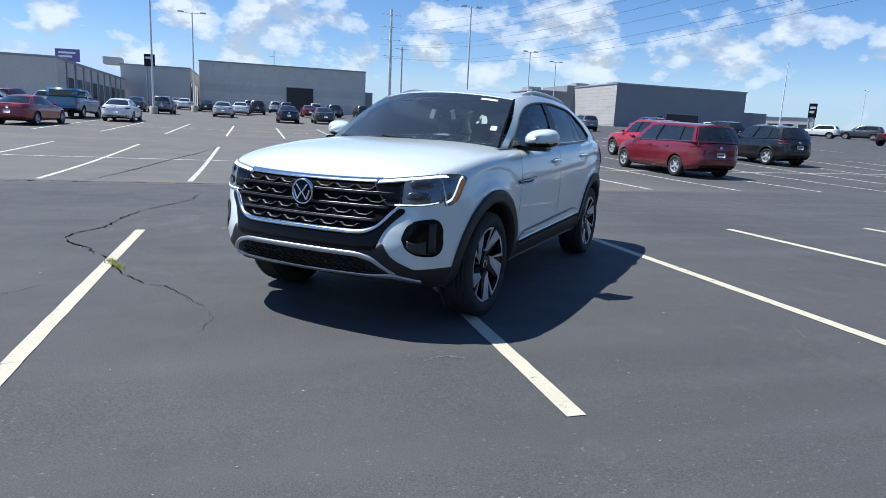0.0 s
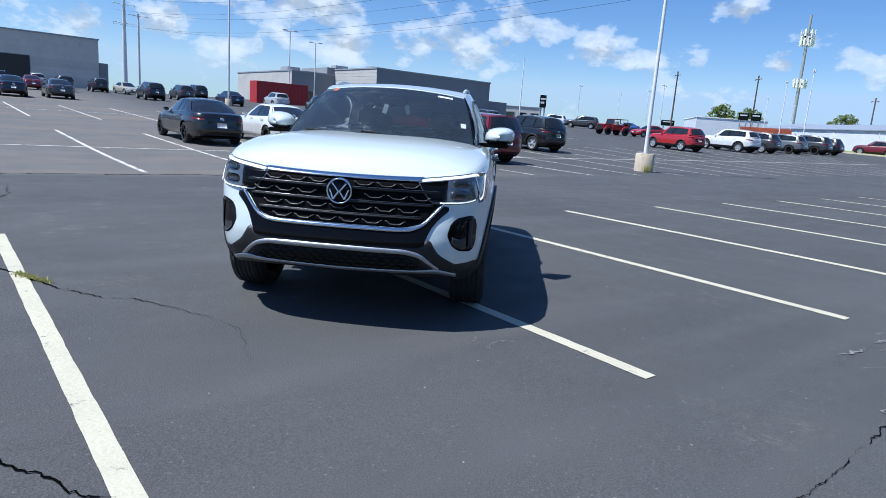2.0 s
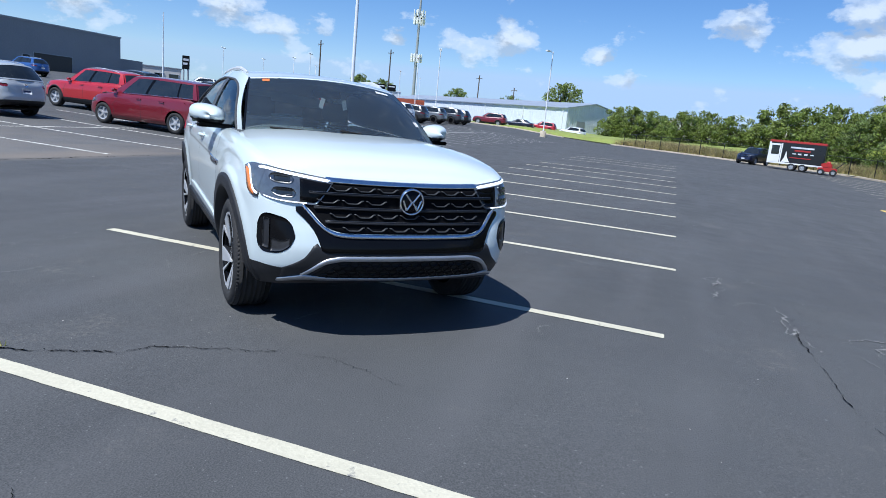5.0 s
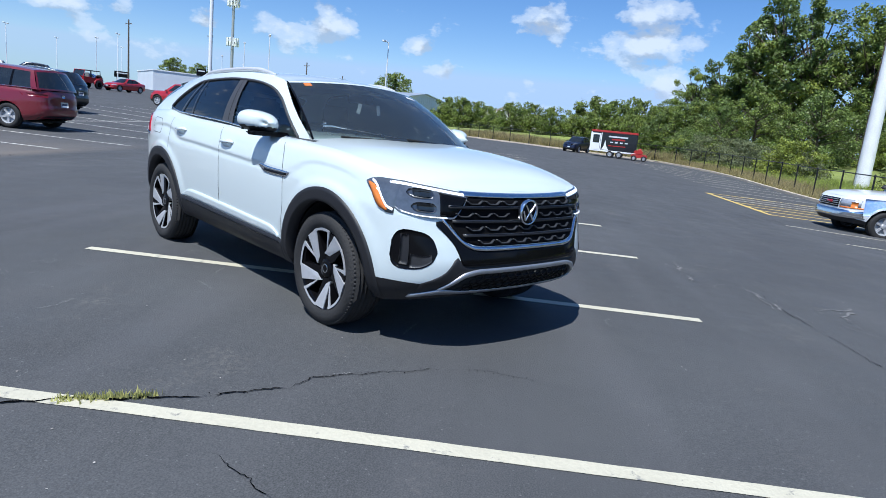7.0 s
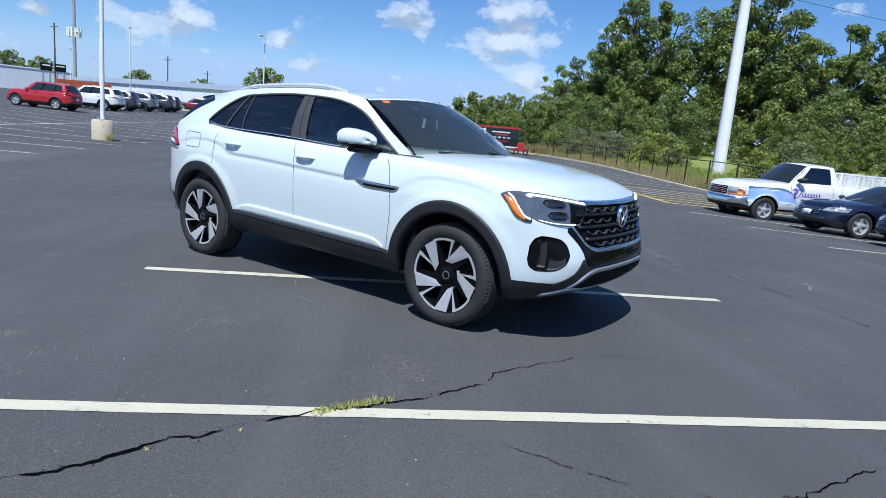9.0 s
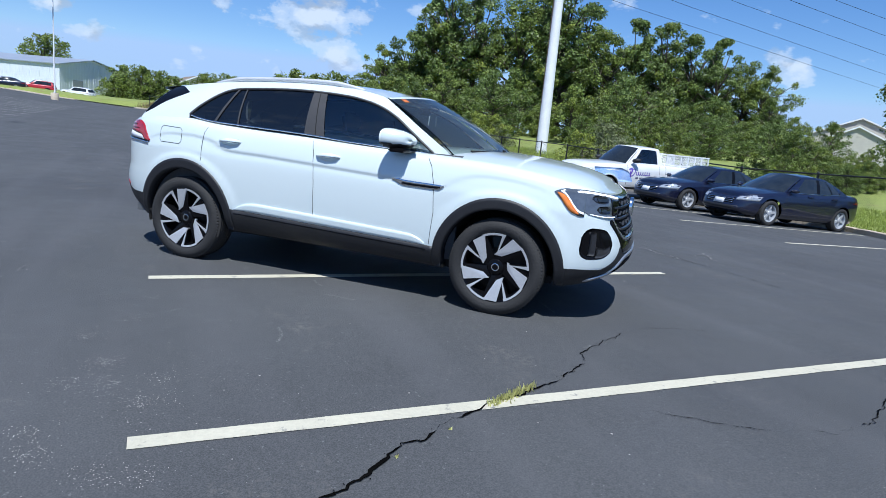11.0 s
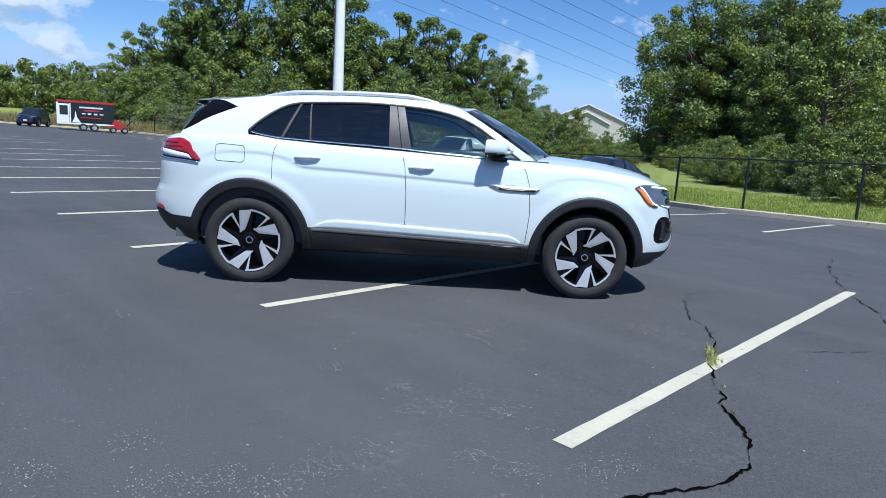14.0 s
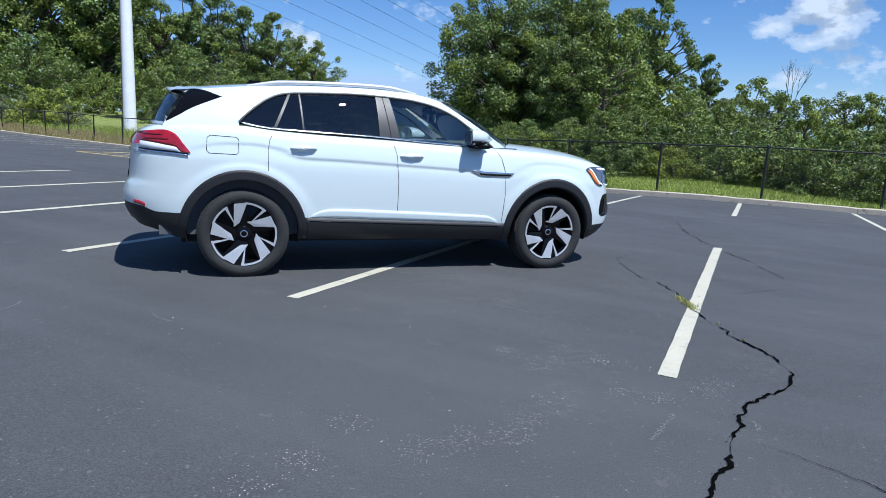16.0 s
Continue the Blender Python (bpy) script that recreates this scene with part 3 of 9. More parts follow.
def crack(way, width, seed, label="dark jagged crack in the asphalt", mat=None, broken=0.0, wander=0.016):
    """A ragged ribbon along a way, with crumbled edges and, where broken, closed stretches."""
    rng = random.Random(seed)
    pts = []
    ox = oy = 0.0
    for (x0, y0), (x1, y1) in zip(way, way[1:]):
        n = max(2, int(math.dist((x0, y0), (x1, y1)) / 0.022))
        for i in range(n):
            t = i / n
            ox, oy = ox * 0.80 + rng.gauss(0, wander * 0.42), oy * 0.80 + rng.gauss(0, wander * 0.42)
            pts.append((x0 + (x1 - x0) * t + ox, y0 + (y1 - y0) * t + oy))
    pts.append(way[-1])
    n = len(pts)
    flow, widths = 1.0, []
    for i in range(n):
        flow = flow * 0.7 + 0.3 * rng.uniform(0.1, 1.9)
        gap = 0.12 if broken and math.sin(i * 0.31 + seed) + math.sin(i * 0.13) < -1.2 + broken * 2 else 1.0
        widths.append(width * flow * gap * rng.uniform(0.7, 1.3) * min(1, (2.8 * i / n) ** 1.6 + 0.05, 4 * (n - 1 - i) / n + 0.15))
    vs, fs = strip(pts, widths, 0.0062)
    tagged(new("crack" if mat is None else "stain", mesh("crack", vs, fs, mat or CRACK, False)), label, "crack" if mat is None else "stain", kind="structure")
    if mat is None and width > 0.012:
        # crumbs that have broken from its edges
        g = Geo()
        for x, y in pts[::2]:
            k = 0.4 * width
            x, y, q = x + rng.gauss(0, width * 0.9), y + rng.gauss(0, width * 0.9), rng.uniform(0.25, 0.9) * k
            z = float(land(x, y)) + 0.0064
            g.add([(x - q, y - q * 0.6, z), (x + q, y - q * 0.4, z), (x + q * 0.3, y + q, z), (x, y, z + q * 0.5)], [(0, 1, 3), (1, 2, 3), (2, 0, 3)])
        tagged(new("crack_crumbs", g.mesh("crack_crumbs", CRACK)), "loose dark crumbs along the crack", "grit", kind="stuff")


crack([(-0.29, 5.51), (-0.2, 5.85), (-0.17, 6.05), (-0.22, 6.3), (-0.30, 6.5), (-0.47, 6.8), (-0.58, 6.95), (-0.71, 7.0), (-0.76, 7.08), (-0.92, 7.33), (-1.03, 7.6), (-1.15, 7.95), (-1.19, 8.02), (-1.29, 8.23), (-1.36, 8.32), (-1.43, 8.4), (-1.45, 8.55), (-1.58, 8.7), (-1.71, 8.88), (-1.80, 9.12), (-1.815, 9.2), (-1.775, 9.44), (-1.63, 9.7), (-1.575, 9.89), (-1.55, 10.19), (-1.52, 10.4), (-1.52, 10.61), (-1.46, 10.76), (-1.45, 10.9), (-1.36, 11.3), (-1.2, 11.7), (-1.0, 12.2), (-0.84, 12.6), (-0.78, 13.7)], 0.016, 1, broken=0.08, wander=0.019)
crack([(-0.40, 0.4), (-0.28, 1.45), (-0.6, 2.95), (-1.17, 4.5), (-1.5, 5.0), (-1.62, 5.4), (-1.82, 5.87), (-1.87, 6.26), (-1.78, 6.6)], 0.009, 3, broken=0.42, wander=0.022)
crack([(3.61, 3.08), (3.2, 3.06), (2.8, 3.18), (2.25, 3.19), (1.6, 3.19), (1.2, 3.16), (0.84, 3.12), (0.56, 3.07), (0.21, 3.07)], 0.0055, 4, broken=0.5)
crack([(-1.56, 10.29), (-1.72, 10.31), (-1.83, 10.33), (-1.96, 10.40), (-2.09, 10.46), (-2.27, 10.55)], 0.0045, 8, "hairline crack in the asphalt", None, 0.35)
crack([(-1.39, 7.2), (-1.49, 7.02), (-1.63, 6.83), (-1.78, 6.6)], 0.006, 5, "hairline crack in the asphalt", None, 0.4)
crack([(-1.0, 28), (-1.6, 24), (-2.2, 21), (-2.6, 18), (-3.0, 15.3)], 0.025, 6)
# pale dried trickles on the sealed surface
crack([(3.05, 3.37), (2.9, 3.25), (2.55, 3.26), (2.34, 3.29), (2.28, 3.07)], 0.010, 11, "pale dried trickle on the asphalt", CHALK, 0.2, 0.03)
crack([(2.42, 2.9), (2.66, 2.54), (2.87, 2.26), (2.5, 2.5), (2.22, 2.66)], 0.022, 12, "pale dried trickle on the asphalt", CHALK, 0.2, 0.04)
crack([(4.43, 3.67), (3.9, 3.72), (3.55, 3.7), (3.17, 3.73)], 0.028, 13, "pale dried trickle on the asphalt", CHALK, 0.3, 0.05)
crack([(3.41, 3.25), (3.13, 3.22), (2.6, 3.2), (2.07, 3.15)], 0.022, 14, "pale dried trickle on the asphalt", CHALK, 0.4, 0.04)
crack([(-12, 15.25), (-6, 15.2), (0, 15.2), (4, 15.22), (8, 15.25)], 0.03, 7, "rough joint between old and new asphalt", None, 0.3, 0.05)


# ---- grit: worn spots where the pale aggregate shows through the sealer, and loose pebbles ----
def chips(name, spots, low_size, high_size, seed, mat, label):
    rng = np.random.default_rng(seed)
    p = np.array(spots)
    n = len(p)
    z = land(p[:, 0], p[:, 1]) + 0.004
    s = rng.uniform(low_size, high_size, n)
    a = rng.uniform(0, 2 * np.pi, n)
    ring = []
    for k in range(4):
        q = a + k * np.pi / 2 + rng.normal(0, 0.25, n)
        ring.append(np.stack([p[:, 0] + s * np.cos(q), p[:, 1] + s * np.sin(q) * 0.8, z], 1))
    ring.append(np.stack([p[:, 0], p[:, 1], z + s * 0.15], 1))
    v = np.stack(ring, 1).reshape(-1, 3)
    base = np.arange(n)[:, None] * 5
    f = np.concatenate([base + np.array([k, (k + 1) % 4, 4]) for k in range(4)])
    solid(name, fast_mesh(name, v, f, mat), label, "grit", kind="stuff")


gr = np.random.default_rng(31)
WORN = [(-0.21, 9.81, 1.3), (-0.48, 9.95, 1), (-0.55, 9.78, 1), (-0.76, 9.61, 1), (-1.17, 10.02, 1), (-0.97, 10.04, 0.7), (-1.37, 9.77, 0.8), (-0.65, 10.38, 0.7), (-0.63, 10.6, 0.8), (-1.42, 9.6, 0.7), (-0.34, 11.18, 0.8), (-0.43, 11.08, 0.8), (-0.47, 10.95, 0.8), (-0.63, 10.86, 1.0), (-0.65, 10.7, 0.8), (0.24, 9.94, 0.7), (0.02, 11.13, 0.8), (0.0, 11.5, 1.1), (0.06, 11.74, 0.8), (0.6, 9.67, 0.6), (1.02, 9.6, 0.5), (-0.5, 9.5, 0.6)]
worn = []
for x, y, k in WORN:
    m = int(95 * k)
    worn += list(zip(gr.normal(x, 0.055, m), gr.normal(y, 0.055, m)))
for _ in range(36):
    x, y, m = gr.uniform(-4, 14), gr.uniform(0, 14.5), int(gr.integers(6, 26))
    worn += list(zip(gr.normal(x, 0.09, m), gr.normal(y, 0.07, m)))
worn += list(zip(gr.normal(-0.7, 0.35, 160), gr.normal(9.6, 0.3, 160)))
chips("exposed_aggregate", worn, 0.0012, 0.0045, 32, AGGREGATE, "pale worn specks in the sealed asphalt")
chips("pebbles", list(zip(gr.uniform(-8, 24, 900), gr.uniform(-3, 15, 900))), 0.003, 0.009, 33, AGGREGATE, "small loose pale pebbles on the asphalt")


# faint pale scuffs left by turning tyres and dragged grit: fine dust in short smears
scuffed = []
for k in range(90):
    x, y = gr.uniform(-3.5, 12), gr.uniform(0.0, 13.5)
    a, bend, length = gr.uniform(0, math.tau), gr.uniform(-1.2, 1.2), gr.uniform(0.06, 0.38)
    m = int(420 * length)
    u = gr.uniform(0, 1, m)
    q = a + bend * u
    wide = gr.normal(0, 0.007, m)
    scuffed += list(zip(x + length * u * np.cos(q) - wide * np.sin(q), y + length * u * np.sin(q) + wide * np.cos(q)))
chips("scuffs", scuffed, 0.0015, 0.0045, 34, SCUFF, "faint pale scuffs of dust on the asphalt")

# ---- vehicles ----
from mathutils.bvhtree import BVHTree


def superellipse(nose, tail, half, nf, nr, count, bow=0.0, tail_bow=0.0):
    """The plan outline from the nose's middle anticlockwise round, evenly spaced, with outward normals."""
    a = np.linspace(0, 2 * np.pi, 6001)[:-1]
    c, s = np.cos(a), np.sin(a)
    e = np.where(c > 0, nf, nr)
    x = np.where(c > 0, nose, tail) * np.sign(c) * np.abs(c) ** (2 / e)
    y = half * np.sign(s) * np.abs(s) ** (2 / e)
    x = x - bow * (y / half) ** 2 * (np.maximum(x, 0) / nose) ** 4 + tail_bow * (y / half) ** 2 * (np.maximum(-x, 0) / tail) ** 4
    d = np.r_[0, np.cumsum(np.hypot(np.diff(np.r_[x, x[0]]), np.diff(np.r_[y, y[0]])))]
    q = np.linspace(0, d[-1], count + 1)[:-1]
    px, py = np.interp(q, d, np.r_[x, x[0]]), np.interp(q, d, np.r_[y, y[0]])
    tx, ty = np.roll(px, -1) - np.roll(px, 1), np.roll(py, -1) - np.roll(py, 1)
    t = np.hypot(tx, ty)
    return px, py, ty / t, -tx / t


class Shell:
    """The painted body of a vehicle from a few profile curves: lower body, deck and cabin."""

    def __init__(self, s):
        self.s = s
        self.zlo, self.zclad, self.zhi, self.zmid = (curve_of(s[k]) for k in ("zlo", "zclad", "zhi", "zmid"))
        self.side, self.front, self.rear = (curve_of(s[k]) for k in ("side", "front", "rear"))
        if "crease" in s:
            self.crease, self.fold = curve_of(s["crease"]), curve_of(s["fold"])
        self.px, self.py, self.nx, self.ny = superellipse(s["nose"], s["tail"], s["half"], s["nf"], s["nr"], s["count"], s.get("bow", 0.0), s.get("tail_bow", 0.0))

    def rings(self, heights):
        """heights: for each ring a function of the plan's x."""
        s = self.s
        f, r = np.maximum(0, self.nx) ** 2, np.maximum(0, -self.nx) ** 2
        k = 1 - f - r
        out = []
        for h in heights:
            z = h(self.px)
            t = (z - self.zlo(self.px)) / (self.zhi(self.px) - self.zlo(self.px))
            inset = f * self.front(t) + r * self.rear(t) + k * self.side(t)
            for ax in (s["xf"], s["xr"]):
                d = np.hypot(self.px - ax, z - s["R"])
                if "lip" in s:
                    # a flared lip round the arch that ends in a soft edge
                    inset = inset - k * s["flare"] / (1 + np.exp(np.clip((d - s["lip"]) / 0.009, -40, 40)))
                else:
                    inset = inset - k * s["flare"] * np.exp(-(((d - s["arch"] - 0.02) / 0.09) ** 2))
            if "crease" in s:
                # a sharp fold along the flank, with a shallow hollow below it
                below = self.crease(self.px) - z
                inset = inset + k * 0.015 / (1 + np.exp(-np.clip(below / 0.005, -40, 40))) * np.exp(-np.maximum(below, 0) / 0.11) * self.fold(self.px)
            x, y = self.px - self.nx * inset, self.py - self.ny * inset
            out.append(np.stack([x, y, z], 1))
        return np.stack(out, 1)

    def cut(self, P):
        """Faces of a ring grid without the wheel arches, whose edge is drawn on to the circle."""
        n, m, _ = P.shape
        s = self.s
        V = P.reshape(-1, 3).copy()
        faces = []
        rim = np.zeros(len(V), bool)
        for q in grid_faces(n, m, True, False):
            c = V[list(q)].mean(0)
            if abs(c[1]) > 0.55 and any(math.hypot(c[0] - ax, c[2] - s["R"]) < s["arch"] for ax in (s["xf"], s["xr"])):
                rim[list(q)] = True
                continue
            faces.append(q)
        used = np.zeros(len(V), bool)
        for q in faces:
            used[list(q)] = True
        for ax in (s["xf"], s["xr"]):
            d = np.hypot(V[:, 0] - ax, V[:, 2] - s["R"])
            inside = used & ((d < s["arch"]) | (rim & (d < s["arch"] + 0.09))) & (np.abs(V[:, 1]) > 0.5) & (d > 0.1)
            g = s["arch"] / np.maximum(d, 0.1)
            V[inside, 0] = ax + (V[inside, 0] - ax) * g[inside]
            V[inside, 2] = s["R"] + (V[inside, 2] - s["R"]) * g[inside]
        return V, faces

    def lower(self):
        s = self.s
        k1, k2 = s["rows"]
        lo = [lambda x, t=t: self.zlo(x) + (self.zclad(x) - self.zlo(x)) * t for t in np.linspace(0, 1, k1)]
        hi = [lambda x, t=t: self.zclad(x) + (self.zhi(x) - self.zclad(x)) * t for t in np.linspace(0, 1, k2)]
        self.clad = self.rings(lo)
        self.body = self.rings(hi)
        return self.cut(self.clad), self.cut(self.body)

    def deck(self, k=14):
        """Bonnet and tail deck: across from each edge point to its mirror image."""
        E = self.body[:, -1]
        n = len(E)
        idx = list(range(0, n // 2 + 1))
        rows = []
        for i in idx:
            a, b = E[i], E[(n - i) % n]
            crown = float(self.zmid(self.px[i])) - float(self.zhi(self.px[i]))
            row = []
            for j in range(k + 1):
                t = j / k
                u = 2 * t - 1
                row.append((a[0] * (1 - t) + b[0] * t, a[1] * (1 - t) + b[1] * t, a[2] + crown * (1 - abs(u) ** 3.4)))
            rows.append(row)
        vs = [p for r in rows for p in r]
        return vs, grid_faces(len(rows), k + 1, flip=True)


class Cabin:
    """Glasshouse between the waist outline and the roof outline."""

    def __init__(self, c, shell):
        self.c = c
        self.by, self.ty, self.tz = curve_of(c["base_y"]), curve_of(c["roof_y"]), curve_of(c["roof_z"])
        self.bz = shell.zhi
        self.crown = c["crown"]

    def base(self, k, t):
        """k: 'w' windscreen (t 0 middle to 1 pillar), 's' side (0 front to 1 rear), 'r' rear glass (0 corner to 1 middle)."""
        c = self.c
        if k == "w":
            y = float(self.by(c["base_front"])) * t
            x = c["base_nose"] - (c["base_nose"] - c["base_front"]) * t ** 2.2
            return Vector((x, y, float(self.bz(c["base_front"])) + c.get("cowl", 0.02) * (1 - t * t)))
        if k == "s":
            x = c["base_front"] + (c["base_rear"] - c["base_front"]) * t
            return Vector((x, float(self.by(x)), float(self.bz(x))))
        y = float(self.by(c["base_rear"])) * (1 - t)
        x = c["base_rear"] - (c["base_rear"] - c["base_tail"]) * (1 - (1 - t) ** 2.4)
        return Vector((x, y, float(self.bz(c["base_rear"])) + 0.01 * t))

    def top(self, k, t):
        c = self.c
        if k == "w":
            y = float(self.ty(c["roof_front"])) * t
            x = c["roof_nose"] - (c["roof_nose"] - c["roof_front"]) * t ** 2.2
            return Vector((x, y, float(self.tz(c["roof_front"])) + self.crown * (1 - t * t)))
        if k == "s":
            x = c["roof_front"] + (c["roof_rear"] - c["roof_front"]) * t
            return Vector((x, float(self.ty(x)), float(self.tz(x))))
        y = float(self.ty(c["roof_rear"])) * (1 - t)
        x = c["roof_rear"] - (c["roof_rear"] - c["roof_tail"]) * (1 - (1 - t) ** 2.4)
        return Vector((x, y, float(self.tz(c["roof_rear"])) + self.crown * (1 - (1 - t) ** 2)))

    def at(self, k, t, v, out=0.0):
        a, b = self.base(k, t), self.top(k, t)
        p = a.lerp(b, v)
        bulge = self.c.get("bulge", 0.025) * 4 * v * (1 - v) + out
        if k == "w":
            d = Vector((0.8, 0.25 * t, 0.55))
        elif k == "s":
            d = Vector((0, 1, 0.25))
        else:
            d = Vector((-0.9, 0.15 * (1 - t), 0.4))
        return p + d.normalized() * bulge

    def panel(self, k, t0, t1, v0, v1, n=10, m=6, out=0.0, sides=(1, -1)):
        """A sheet of the glasshouse; t0 and t1 are pairs at v0 and v1. Returns one (verts, faces) a side."""
        res = []
        for sg in sides:
            vs = []
            for i in range(n + 1):
                for j in range(m + 1):
                    w = j / m
                    a, b = t0[0] + (t0[1] - t0[0]) * w, t1[0] + (t1[1] - t1[0]) * w
                    p = self.at(k, a + (b - a) * i / n, v0 + (v1 - v0) * w, out)
                    vs.append((p.x, p.y * sg, p.z))
            res.append((vs, grid_faces(n + 1, m + 1, flip=sg > 0)))
        return res

    def across(self, k, t_edge, v0, v1, n=16, m=8, out=0.0):
        """A windscreen or rear window, from edge to edge."""
        vs = []
        for i in range(-n, n + 1):
            for j in range(m + 1):
                w = j / m
                te = t_edge[0] + (t_edge[1] - t_edge[0]) * w
                t = abs(i) / n * te if k == "w" else 1 - abs(i) / n * te
                p = self.at(k, t, v0 + (v1 - v0) * w, out)
                vs.append((p.x, math.copysign(p.y, i) if i else 0, p.z))
        return vs, grid_faces(2 * n + 1, m + 1, flip=(k == "r"))

    def roof(self, k=12):
        rows = []
        seq = [("w", i / 8) for i in range(1, 8)] + [("s", i / 24) for i in range(25)] + [("r", i / 8) for i in range(1, 8)]
        for kind, t in seq:
            p = self.top(kind, t)
            edge = float(self.tz(np.clip(p.x, self.c["roof_rear"], self.c["roof_front"])))
            row = []
            for j in range(k + 1):
                u = 1 - 2 * j / k
                row.append((p.x, p.y * u, edge + self.crown * (1 - (u * p.y / max(float(self.ty(p.x)), 0.1)) ** 2)))
            rows.append(row)
        return [q for r in rows for q in r], grid_faces(len(rows), k + 1, flip=True)


def onto(bvh, p, axis, out):
    """The body's surface seen along an axis: 'x' from ahead, 'X' from behind, 'y' from the left, 'Y' from the right."""
    p = Vector(p)
    d = {"x": Vector((-1, 0, 0)), "X": Vector((1, 0, 0)), "y": Vector((0, -1, 0)), "Y": Vector((0, 1, 0)), "z": Vector((0, 0, -1))}[axis]
    hit, normal, _, _ = bvh.ray_cast(p - d * 6, d)
    if hit is None:
        near = bvh.find_nearest(p - d * 1.0)
        hit = near[0] if near[0] is not None else p
    return hit - d * out


def skin(bvh, grid, axis, out=0.004, depth=0.02):
    """A sheet laid on the body, with a rim that goes back into it. grid[i][j]: points whose place along the axis is open."""
    d = {"x": Vector((-1, 0, 0)), "X": Vector((1, 0, 0)), "y": Vector((0, -1, 0)), "Y": Vector((0, 1, 0)), "z": Vector((0, 0, -1))}[axis]
    n, m = len(grid), len(grid[0])
    vs = [onto(bvh, p, axis, out) for r in grid for p in r]
    fs = grid_faces(n, m)
    c = (vs[1] - vs[0]).cross(vs[m] - vs[0])
    if c.dot(d) < 0:
        fs = [f[::-1] for f in fs]
    loop = [j for j in range(m)] + [i * m + m - 1 for i in range(1, n)] + [(n - 1) * m + j for j in range(m - 2, -1, -1)] + [i * m for i in range(n - 2, 0, -1)]
    k = len(vs)
    vs += [vs[i] + d * (out + depth) for i in loop]
    fs += [(loop[i], loop[(i + 1) % len(loop)], k + (i + 1) % len(loop), k + i) for i in range(len(loop))]
    return vs, fs


def band(us, lo, hi, m, make):
    """Grid between two curves: make(u, w) gives a point."""
    return [[make(u, lo(u) + (hi(u) - lo(u)) * j / m) for j in range(m + 1)] for u in us]


def seam_line(bvh, pts, axis, width=0.0048, out=0.0015):
    """A panel gap: a thin dark ribbon on the body along (x, z) points."""
    vs = []
    dense = []
    for (x0, z0), (x1, z1) in zip(pts, pts[1:]):
        n = max(1, int(math.dist((x0, z0), (x1, z1)) / 0.03))
        dense += [(x0 + (x1 - x0) * i / n, z0 + (z1 - z0) * i / n) for i in range(n)]
    dense.append(pts[-1])
    for i, (x, z) in enumerate(dense):
        a, b = dense[max(i - 1, 0)], dense[min(i + 1, len(dense) - 1)]
        d = Vector((b[0] - a[0], b[1] - a[1])).normalized()
        for s in (-1, 1):
            vs.append(onto(bvh, (x - d.y * s * width / 2, 0, z + d.x * s * width / 2), axis, out))
    return vs, grid_faces(len(dense), 2, flip=axis == "y")


def tyre_mesh(R, width, rim, blocks=False):
    w = width / 2
    prof = [(rim, -w * 0.86), (rim + 0.02, -w * 0.98), ((R + rim) / 2, -w * 1.04), (R - 0.035, -w * 0.99), (R - 0.008, -w * 0.86), (R, -w * 0.6)]
    for k in range(-2, 3):
        c = k * w * 0.26
        prof += [(R, c - w * 0.09), (R - 0.008, c - w * 0.055), (R - 0.008, c + w * 0.055), (R, c + w * 0.09)]
    prof += [(R, w * 0.6), (R - 0.008, w * 0.86), (R - 0.035, w * 0.99), ((R + rim) / 2, w * 1.04), (rim + 0.02, w * 0.98), (rim, w * 0.86)]
    g = Geo().lathe(prof, 56)
    for k in range(84 if blocks else 0):
        a = 2 * math.pi * k / 84
        m = pose(0, 0, 0, 0, -math.degrees(a), 0)
        for sg in (-1, 1):
            lo, hi = sorted((sg * w * 0.66, sg * w * 0.88))
            g.box((R - 0.020, lo, -0.0105), (R - 0.0062, hi, 0.0115), m)
    return g.mesh("tyre", TYRE, True)


def spokes(geo, count, r0, r1, w0, w1, skew, y0, y1, thick, phase=0.0):
    """Flat-faced spokes between two radii; the face lies towards +y."""
    for k in range(count):
        a = 2 * math.pi * k / count + phase
        pts = []
        for r, w, y, sk in ((r0, w0, y0, 0.0), (r1, w1, y1, skew)):
            for sgn in (-1, 1):
                b = a + sk + sgn * w / r / 2
                pts.append(Vector((r * math.cos(b), y, r * math.sin(b))))
        A, B, C, D = pts
        back = Vector((0, -thick, 0))
        geo.add([A, B, D, C, A + back, B + back, D + back, C + back], [(0, 3, 2, 1), (4, 5, 6, 7), (0, 1, 5, 4), (1, 2, 6, 5), (2, 3, 7, 6), (3, 0, 4, 7)])
    return geo


